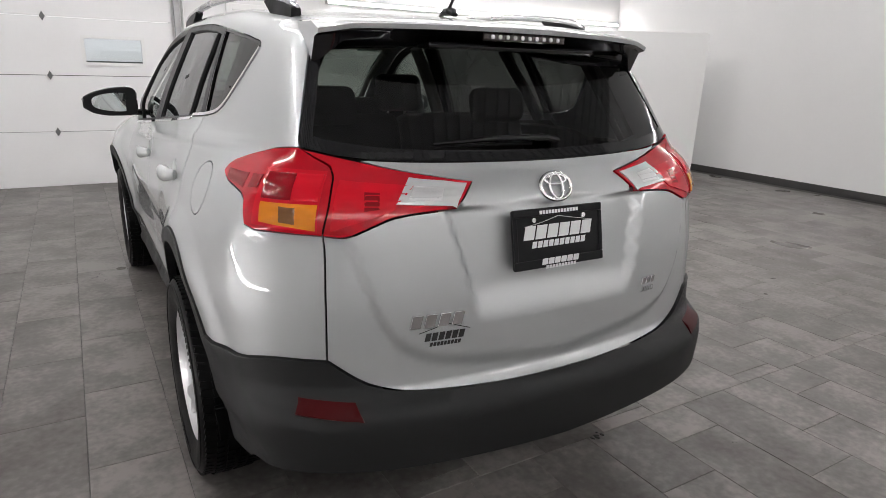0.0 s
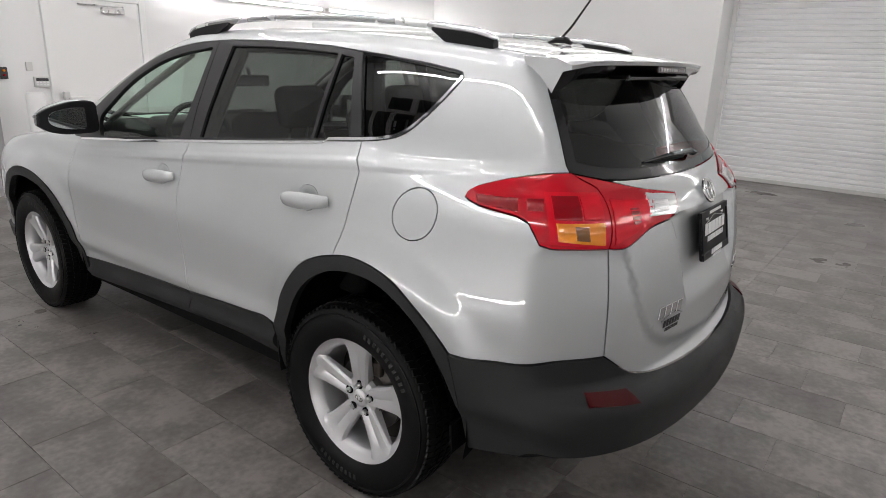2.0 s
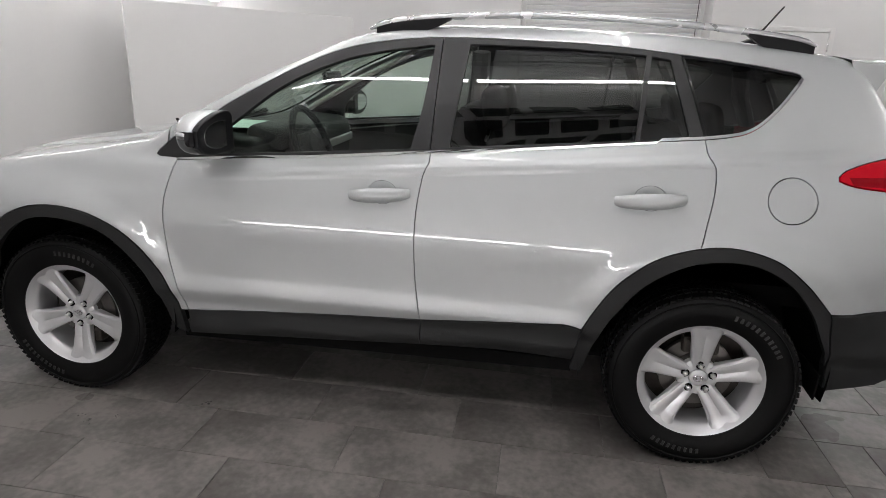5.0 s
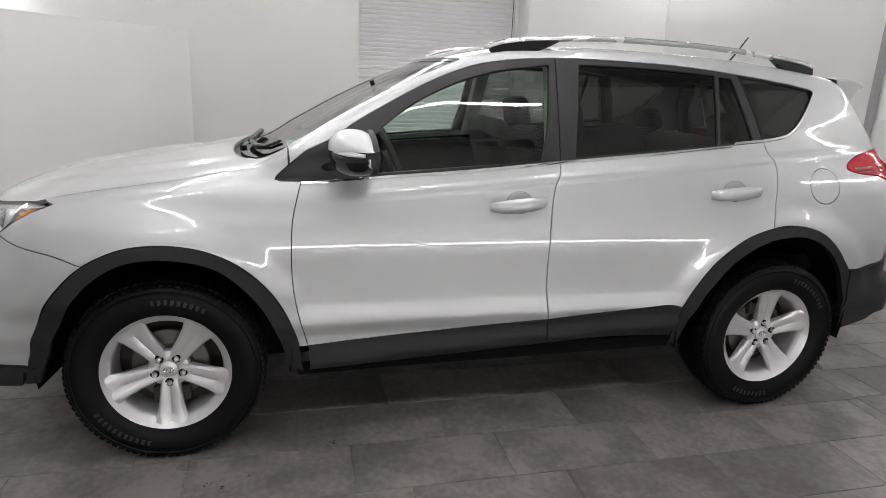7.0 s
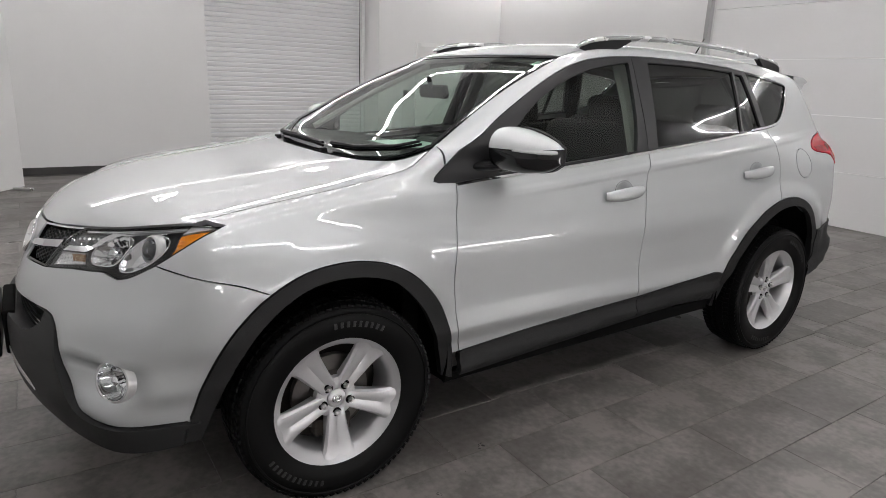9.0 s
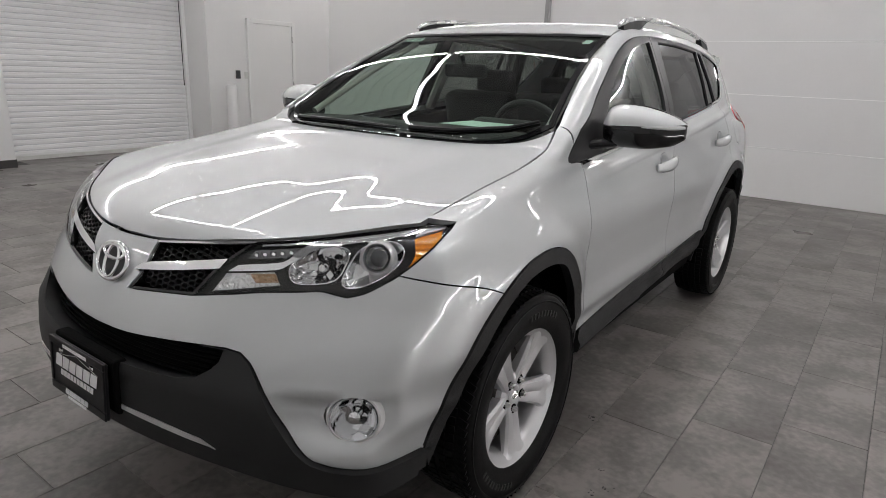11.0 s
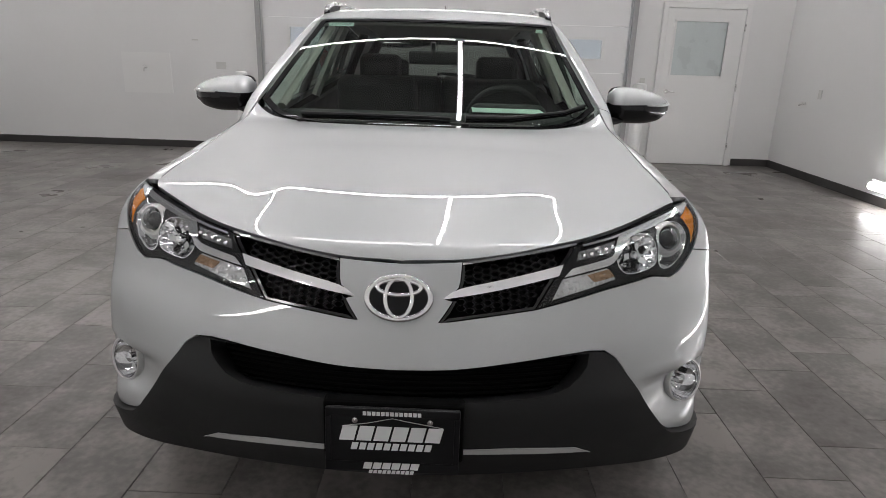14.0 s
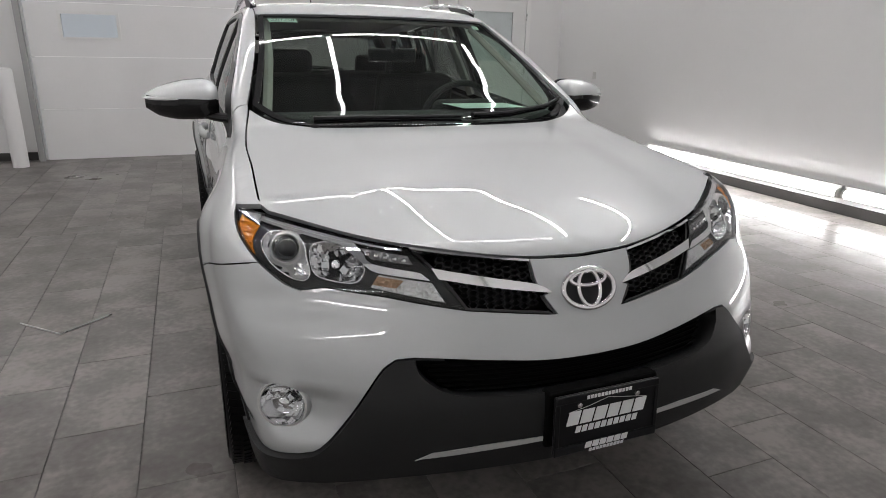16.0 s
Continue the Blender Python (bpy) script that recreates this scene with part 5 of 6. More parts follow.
def plate_frame(name, m, label):
    """A black dealer plate: bevelled frame, white bars for its words, a thin line like a hill, two screws."""
    p = part(name, boxes((-.160, .160, -.083, .083, 0, .012), bevel=.006), BLACK, car, label)
    p.matrix_basis = m
    for w, a, b, c, d in ((0, -.160, .160, .062, .083), (0, -.160, .160, -.083, -.058), (0, -.160, -.146, -.058, .062), (0, .146, .160, -.058, .062)):
        part("plate_rim", boxes((a, b, c, d, .010, .016), bevel=.003), BLACK, p)
    f = pose(0, 0, .0135)
    word(p, f @ pose(.0, .018, .0), 6, .245, .038, PRINT, gap=.13, depth=.001)
    word(p, f @ pose(.0, -.016, .0), 10, .195, .018, PRINT, depth=.001)
    word(p, f @ pose(.0, -.0655, .003), 6, .135, .017, PRINT, gap=.14, depth=.001)
    word(p, f @ pose(.0, -.0815, .003), 10, .11, .009, PRINT, depth=.001)
    word(p, f @ pose(.0, .0715, .003), 13, .14, .010, PRINT, lean=0, depth=.001)
    part("hill_line", sweep([(-.12, .035, .0125), (-.06, .044, .0125), (0, .058, .0125), (.03, .052, .0125), (.12, .037, .0125)], .0009, 5), GREYBOX, p)
    for sx in (-1, 1):
        part("screw", lathe([(0, 0), (.008, 0), (.007, .004), (0, .005)], 12, m=pose(sx * .089, .052, .012)), CHROME, p)
    return p


plate_frame("rear_plate", face_of((-.012, -2.215, .990), (0, -1, .19)), "black dealer plate with white printed bars")

# ---- nose ----
lamp_hi = F((26.5, .938), (34.2, .953), (43.4, .977), (50.5, .994))
lamp_hi = np.vstack([lamp_hi, lamp_out[:1]])
lamp_lo = np.vstack([lamp_out[-1:], F((44.6, .866), (42.3, .844), (40.2, .834), (37.1, .845), (34, .839), (29, .829), (25, .816), (18.2, .795))])
lamp_in = F((18.2, .795), (21.9, .872), (26.5, .938))
grille_low = F((18.2, .795), (12, .784), (5.3, .770))
grille_in = F((5.3, .770), (7.2, .817), (6.2, .821))
grille_in2 = F((6.2, .821), (8.0, .846), (8.7, .905))
hood_mid = F((8.7, .905), (4, .902), (0, .900))
mouth = F((0, .661), (7.3, .664), (14.7, .676), (21, .686), (24.8, .690))
cheek = F((24.8, .690), (27.0, .686), (28.4, .666), (29.9, .620), (32.3, .54), (34.8, .470), (36.6, .440), (38.6, .428))
jaw = np.vstack([F((38.6, .428), (44, .412), (52, .395)), S((1.818, .38))])
arch_nose = arch_low[::-1]


def keep(l):
    return np.asarray([(2 * MIDNOSE - a, b) for a, b in l])


half = [seam_nose, lamp_lo, grille_low, grille_in, grille_in2, hood_mid]
back = [mouth, cheek, jaw, arch_nose]
loop_n = np.vstack([flow(l, .02)[:-1] for l in half + [nose_twin(l) for l in half[::-1]] + [keep(arch_nose)[::-1], keep(jaw)[::-1], keep(cheek)[::-1], keep(mouth)[::-1]] + back])
fog_hole = [flow(F(*[(41.2 + 3.65 * math.cos(a), .550 + .055 * math.sin(a)) for a in np.linspace(0, 2 * math.pi, 20, endpoint=False)]), .01, True)]
fog_hole.append(keep(fog_hole[0])[::-1])


def pocket(p, n, uv):
    """Presses a pocket round each fog lamp."""
    c = np.abs(uv[:, 0] - MIDNOSE)
    c0 = abs(F((41.4, .55))[0][0] - MIDNOSE)
    z = uv[:, 1]
    k = bump(c, c0 - .19, c0 - .05, c0 + .035, c0 + .095) * ease((.605 - z) / .024) * ease((z - .44) / .10)
    return p - n * (.034 * k)[:, None]


nb = panel("front_bumper", loop_n, PAINT, car, holes=fog_hole, both=False, step=.015, warp=pocket, label="silver upper front bumper")[0]
for sx in (-1, 1):
    p = fore([(41.2, .550)])[0]
    n = slant(np.array([p]))[0]
    p, n = p * (-sx, 1, 1), Vector(n * (-sx, 1, 1))
    m = face_of(Vector(p) - n * .022, (n.x * .8, n.y, n.z)) @ Matrix.Diagonal((1.22, 1.12, 1.1, 1))
    f = part("fog_lamp", moved(lathe([(.0, -.05), (.02, -.045), (.045, -.02), (.05, .0)], 28, caps=False), m), CHROME, nb, "round clear fog lamp in a bumper pocket", smooth=40)
    part("fog_lens", moved(lathe([(.0, .012), (.03, .009), (.047, .0), (.05, -.004)], 28, caps=False), m), LENS, f, smooth=60)
    part("fog_bezel", moved(lathe([(.049, -.004), (.052, .003), (.056, .002), (.062, -.02)], 36, caps=False), m), SATIN, f, smooth=60)
    part("bulb_cap", moved(lathe([(.0, -.045), (.012, -.045), (.012, -.008), (0, -.002)], 16), m), CHROME, f, smooth=40)
    # two bright plates and a dark one imitate broken reflections in the bowl
    for k, (u, v, sp) in enumerate(((-.022, .012, 20), (.020, .016, -35), (.004, -.022, 65))):
        part("facet", moved(boxes((-.011, .011, -.007, .007, -.001, .001)), m @ pose(u, v, -.022, 12, -14, sp)), HOUSING if k == 1 else CHROME, f)
# black lower part
low_edge = np.vstack([F((0, .395), (15, .392), (26, .378), (36, .346), (45, .326)), S((1.83, .325))])
loop_f = np.vstack([flow(l, .02)[:-1] for l in [mouth, cheek, jaw, S((1.818, .38), (1.83, .325)), low_edge[::-1], keep(low_edge), keep(S((1.818, .38), (1.83, .325)))[::-1], keep(jaw)[::-1], keep(cheek)[::-1], keep(mouth)[::-1]]])
lip_in = np.vstack([flow(l, .02)[:-1] for l in (F((24.6, .684), (24.1, .655), (21.4, .614), (18.0, .599)), F((18.0, .599), (10.7, .594), (0, .592)))])
mh = np.vstack([flow(F((0, .657), (7.3, .660), (14.7, .672), (21, .682), (24.6, .684)), .02)[:-1], lip_in, [F((0, .592))[0]], keep(lip_in)[::-1], keep(flow(F((0, .657), (7.3, .660), (14.7, .672), (21, .682), (24.6, .684)), .02)[1:-1])[::-1]])


def swell(p, n, uv):
    """The lower part stands out below its shoulders."""
    return p + n * (.012 * np.clip((.66 - uv[:, 1]) / .08, 0, 1))[:, None]


fb = panel("lower_bumper", loop_f, CLAD, car, holes=[mh], both=False, off=.004, flange=.06, step=.024, warp=swell, label="charcoal lower front bumper with a wide air intake")[0]
panel("intake_back", mh, DARKIN, fb, both=False, off=-.07, flange=0, gap=0, step=.05)
for k in range(6):
    z = .604 + k * .0125
    w_ = 20.5 + k * .6
    part("intake_slat", sweep([tuple(v) for v in (fore([(a, z) for a in np.linspace(-w_, w_, 25)]) - slant(fore([(a, z) for a in np.linspace(-w_, w_, 25)])) * .035)], .0035, 6), DARKIN, fb)
for sx in (1, -1):
    st = ring(F((8.3, .474), (15, .472), (22.4, .458)), F((22.4, .458), (24.6, .438)), F((24.6, .438), (15, .452), (8.3, .458)), F((8.3, .458), (8.3, .474)), step=.014)
    panel("skid_strip", st if sx > 0 else keep(st)[::-1], SATIN, fb, both=False, off=.019, flange=.01, step=.02, label="satin silver skid strip")
plate_frame("front_plate", face_of((0, 2.285, .512), (0, 1, .06)), "black dealer plate with white printed bars")
part("plate_bracket", boxes((-.17, .17, 2.235, 2.275, .44, .60), bevel=.008), DARKIN, fb)
# grille
gl_loop = np.vstack([flow(l, .02)[:-1] for l in (grille_low[::-1], lamp_in, F((26.5, .938), (17.5, .922), (8.7, .905)), grille_in2[::-1], grille_in[::-1])])
for sx in (1, -1):
    fix = (lambda l: l) if sx > 0 else (lambda l: keep(l)[::-1])
    g = panel("grille", fix(gl_loop), DARKIN, car, both=False, off=-.04, flange=0, gap=0, step=.04, label="black honeycomb grille with a chrome bar")[0]
    panel("grille_rim", fix(gl_loop), GLOSSBLACK, g, holes=[fix(drawn_in(gl_loop, .008))], both=False, off=-.004, flange=.035, gap=.001, step=.02)
    bar = ring(F((5.9, .824), (8.2, .846), (15, .868), (23.0, .892)), F((23.0, .892), (22.0, .868)), F((22.0, .868), (12.8, .840), (5.9, .822)), step=.014)
    panel("chrome_bar", fix(bar), CHROME, g, both=False, off=.004, flange=.02, gap=0, step=.02, label="chrome grille bar")
    edge = ring(F((8.7, .903), (17.5, .920), (26.3, .936)), F((26.3, .932), (17.5, .915), (8.7, .898)), step=.014)
    panel("top_strip", fix(edge), CHROME, g, both=False, off=.001, flange=.01, gap=0, step=.02)
    # honeycomb of hexagon cells
    bm = bmesh.new()
    for row in range(13):
        for col in range(18):
            a = 5.9 + col * 1.23
            z = .770 + row * .0146 + (col % 2) * .0073 + col * .0016
            cell = np.array([(a + .80 * math.cos(t), z + .0082 * math.sin(t)) for t in np.radians(range(0, 360, 60))])
            wc = F(*cell)
            if not within(wc, drawn_in(gl_loop, .004)).all():
                continue
            hi = fore(cell) * (sx, 1, 1)
            n = slant(fore(cell)) * (sx, 1, 1)
            hi = hi - n * .014
            inn = hi + (hi.mean(0) - hi) * .2
            vo, vi, vb = ([bm.verts.new(v) for v in q] for q in (hi, inn, inn - n * .02))
            for i in range(6):
                j = (i + 1) % 6
                bm.faces.new((vo[i], vo[j], vi[j], vi[i])), bm.faces.new((vi[i], vi[j], vb[j], vb[i]))
    bmesh.ops.recalc_face_normals(bm, faces=bm.faces[:])
    part("honeycomb", bm, BLACK, g)
p0 = fore([(0, .823)])[0]
n0 = Vector(slant(np.array([p0]))[0])
m0 = face_of(Vector(p0) + n0 * .004, n0)
bd = part("front_badge", moved(ovals(.078, .052, .0072), m0), CHROME, car, "chrome badge of plain ovals on black", smooth=60)
part("badge_ground", moved(plate_of([(.078 * math.cos(a), .052 * math.sin(a)) for a in np.linspace(0, 2 * math.pi, 40, endpoint=False)], .004), m0 @ pose(0, 0, -.0015)), BLACK, bd)
# headlamps
hl_loop = np.vstack([flow(l, .016)[:-1] for l in (lamp_in, lamp_hi, lamp_out, lamp_lo)])
bowl_a = flow(F((32.1, .892), (33.6, .924), (37.0, .947), (40.1, .942), (39.7, .905), (38.4, .872), (35.6, .860), (32.9, .861)), .008, True)
bowl_b = flow(F((41.8, .947), (45.0, .966), (47.4, .958), (47.2, .925), (45.0, .888), (42.0, .861), (40.0, .857), (39.4, .872), (40.2, .908)), .008, True)


def hollow(loop, deep, reach, facet=0.0):
    """Presses a bowl into a patch: deep within reach of its rim, broken into facets."""
    def f(p, n, uv):
        d = np.sqrt(((uv[:, None] - loop[None]) ** 2).sum(2)).min(1)
        k = np.clip(d / reach, 0, 1)
        h = deep * (1 - (1 - k) ** 2)
        if facet:
            a, b = uv[:, 0] / .017 + uv[:, 1] / .06, uv[:, 1] / .021 - uv[:, 0] / .08
            cell = np.floor(a) * 7.13 + np.floor(b) * 3.71
            h = h + facet * np.clip(k * 3, 0, 1) * (np.sin(cell * 12.9) * (a % 1 - .5) + np.cos(cell * 7.7) * (b % 1 - .5))
        return p - n * h[:, None]
    return f


def shards(size, deep):
    """Breaks a clear lamp face into small facets, each tilted its own way."""
    def f(p, n, uv):
        a, b = uv[:, 0] / size + uv[:, 1] / (size * 6), uv[:, 1] / (size * .8) - uv[:, 0] / (size * 5)
        cell = np.floor(a) * 5.31 + np.floor(b) * 9.17
        return p - n * (deep * (.5 + np.sin(cell * 12.9) * (a % 1 - .5) + np.cos(cell * 7.7) * (b % 1 - .5)))[:, None]
    return f


def ribbed(pitch, deep, along=0):
    def f(p, n, uv):
        return p - n * (deep * (uv[:, along] / pitch % 1))[:, None]
    return f


heads = []
for sx in (1, -1):
    fix = (lambda l: l) if sx > 0 else (lambda l: keep(l)[::-1])
    # the dark housing with its two bowls
    o = panel("headlamp", fix(hl_loop), HOUSING, car, holes=[fix(bowl_a), fix(bowl_b)], both=False, off=-.014, flange=.004, gap=0, step=.02, label="clear headlamp with two round lights and amber corner")[0]
    heads.append(o)
    panel("lens", fix(hl_loop), LENS, o, both=False, off=.001, flange=0, gap=.0015, step=.03, label="clear plastic lens")
    panel("lamp_rim", fix(hl_loop), GLOSSBLACK, o, holes=[fix(drawn_in(hl_loop, .0035))], both=False, off=-.001, flange=.04, gap=.0015, step=.02)
    b1 = panel("reflector_bowl", fix(bowl_a), CHROME, o, both=False, off=-.014, flange=0, gap=0, step=.006, warp=hollow(fix(bowl_a), .05, .045, .011), label="faceted chrome reflector bowl")[0]
    b1.data.set_sharp_from_angle(angle=radians(22))
    b2 = panel("projector_bowl", fix(bowl_b), CHROME, o, both=False, off=-.014, flange=0, gap=0, step=.008, warp=hollow(fix(bowl_b), .032, .03), label="chrome bowl round the projector")[0]
    for nm, lp in (("bowl_edge", bowl_a), ("bowl_edge", bowl_b)):
        lpx = fix(lp)
        q = skin(lpx)
        q = q - slant(q) * .013
        part(nm, sweep([tuple(v) for v in np.vstack([q, q[:2]])], .0024, 6), CHROME, o, smooth=60)

    def spot(a, z, sink, turn=.6):
        p = fore([(a, z)])[0] * (sx, 1, 1)
        n = slant(fore([(a, z)]))[0] * (sx, 1, 1)
        return face_of(Vector(p) - Vector(n) * sink, Vector((n[0] * turn, n[1], n[2] * .3)))

    m = spot(43.95, .933, .022)
    part("projector_lens", moved(lathe([(.033, -.02), (.033, .000), (.028, .010), (.018, .017), (.008, .0205), (0, .021)], 32), m), DARKGLASS, b2, "dark glass projector lens", smooth=40)
    part("projector_ring", moved(lathe([(.033, -.02), (.034, .002), (.037, .006), (.041, .004), (.045, -.004), (.047, -.02)], 36, caps=False), m), SATIN, b2, "bright ring round the projector", smooth=60)
    m = spot(36.6, .911, .045)
    part("bulb_shield", moved(lathe([(0, -.01), (.011, -.01), (.013, .012), (.009, .022), (0, .024)], 18), m), CHROME, b1, smooth=40)
    part("bulb_hole", moved(lathe([(0, -.004), (.020, -.004), (.020, .0), (0, .0)], 20), m), BLACK, b1)
    # black and white plates paint the bowl's bright and dark reflections
    for k in range(5):
        part("facet", moved(boxes((-.008, .008, .020, .040, .002, .004)), m @ pose(0, 0, 0, 0, 0, 20 + k * 72) @ pose(0, 0, 0, 24)), WHITELAMP if k % 2 else BLACK, b1)
    for nm, lp, m_, off_, wp_ in (("running_light", ring(F((26.4, .9215), (33.4, .938)), F((33.4, .938), (31.3, .914)), F((31.3, .914), (25.6, .902)), F((25.6, .902), (26.4, .9215)), step=.012), SMOKE, -.008, shards(.017, .0035)),
                                  ("turn_light", ring(F((22.8, .861), (30.0, .879)), F((30.0, .879), (31.0, .850)), F((31.0, .850), (20.9, .814)), F((20.9, .812), (22.8, .861)), step=.012), PRISM, -.009, shards(.012, .004)),
                                  ("chrome_sweep", ring(F((24.5, .884), (31.2, .9035), (32.5, .923), (35.1, .949), (40.3, .961), (49.8, .987)), F((49.8, .981), (40.3, .953), (36.2, .941), (33.2, .912), (31.2, .889), (30.4, .884), (23.0, .8655)), step=.012), CHROME, -.007, None),
                                  ("upper_strip", ring(F((27.4, .934), (34.6, .949), (43.4, .9715), (49.8, .989)), F((49.8, .986), (43.4, .968), (34.6, .945), (27.4, .930)), step=.012), CHROME, -.006, None),
                                  ("amber_corner", ring(F((49.2, .972), (51.5, .982), (53.6, .9885)), np.vstack([F((53.6, .9885)), lamp_out[1:2] + (.0045, 0)]), np.vstack([lamp_out[1:2] + (.0045, 0), lamp_out[2:3] + (.006, 0), F((47.9, .905))]), F((47.9, .905), (49.0, .935), (49.2, .972)), step=.012), AMBER, -.010, ribbed(.013, .003, 1)),
                                  ("corner_trim", ring(F((49.4, .9745), (51.5, .9840), (54.0, .9908)), F((54.0, .9908), (54.5, .9952)), F((54.5, .9952), (50.3, .9936)), F((50.3, .9936), (49.4, .9745)), step=.012), PRISM, -.007, None),
                                  ("amber_spot", ring(F((26.6, .8665), (30.2, .876)), F((30.2, .876), (30.8, .856)), F((30.8, .856), (27.6, .848)), F((27.6, .848), (26.6, .8665)), step=.012), SMOKYAMBER, -.0065, shards(.012, .004))):
        ob = panel(nm, fix(lp), m_, o, both=False, off=off_, flange=.006, gap=0, step=.005 if wp_ else .016, warp=wp_)[0]
        if wp_:
            ob.data.set_sharp_from_angle(angle=radians(20))
    for k in range(5):
        part("led", moved(lathe([(0, 0), (.0065, 0), (.0055, .003), (.003, .0045), (0, .005)], 12), spot(26.9 + k * 1.3, .911 + k * .0034, .0085, 1.0)), CHROME, o, smooth=40)
# panels behind the nose so that nothing shows through
panel("nose_lining", np.vstack([flow(l, .05)[:-1] for l in (F((0, .40), (20, .40), (44, .42)), F((44, .42), (46, .66), (46, .80)), F((46, .80), (20, .88), (0, .89)), F((0, .89), (-20, .88), (-46, .80)), F((-46, .80), (-46, .66), (-44, .42)), F((-44, .42), (-20, .40), (0, .40)))]), DARKIN, car, both=False, off=-.09, flange=0, gap=0, step=.09)


# ---- handles ----
def pressed(p, n, uv):
    c = uv.mean(0)
    d = np.hypot((uv[:, 0] - c[0]) / .056, (uv[:, 1] - c[1]) / .043)
    return p - n * (.010 * np.clip(1 - d ** 2, 0, 1) ** 2)[:, None]


for lp, owners, (ya, yb), z0, slope in ((DISH_F, fdoor, (.068, -.168), .992, .085), (DISH_R, rdoor, (-.940, -1.182), 1.042, .085)):
    cup = panel("handle_cup", lp, PAINT, owners[0], gap=-.0005, step=.01, flange=0, warp=pressed)
    cup[1].parent = owners[1]
    ys = np.linspace(ya, yb, 17)
    zs = z0 - slope * (ys - (ya + yb) / 2)
    base = side(np.stack([ys, zs], 1))
    u = np.linspace(0, 1, 17)
    lift = .010 + .030 * np.clip(np.sin(np.pi * np.clip(u * 1.04 - .02, 0, 1)), 0, 1) ** .45
    size = .011 + .0165 * np.sin(np.pi * np.clip(u * .94 + .03, 0, 1)) ** .5
    for sx, own in ((1, owners[0]), (-1, owners[1])):
        pts = [((p[0] - l) * sx, p[1], p[2]) for p, l in zip(base, lift)]
        part("handle", sweep(pts, [float(v) for v in size * .62], 12, 1.75), PAINT, own, "silver pull handle", smooth=50)
        if owners is fdoor and sx > 0:
            part("lock", lathe([(0, 0), (.0075, 0), (.007, .002), (0, .0025)], 14, m=pose(base[15][0] - .026, base[15][1], base[15][2], 0, -90)), METAL, own, "small steel door lock")

# ---- door mirrors ----
# top, bottom, front and back of the shell from its root to its tip
MIRROR_FORM = (pch((0, .052), (.08, .078), (.2, .084), (.4, .081), (.65, .067), (.85, .048), (1, .024)), pch((0, -.060), (.15, -.074), (.5, -.075), (.8, -.062), (1, -.030)),
               pch((0, .06), (.15, .095), (.45, .09), (.8, .045), (1, -.02)), pch((0, -.072), (.5, -.08), (.85, -.076), (1, -.06)))
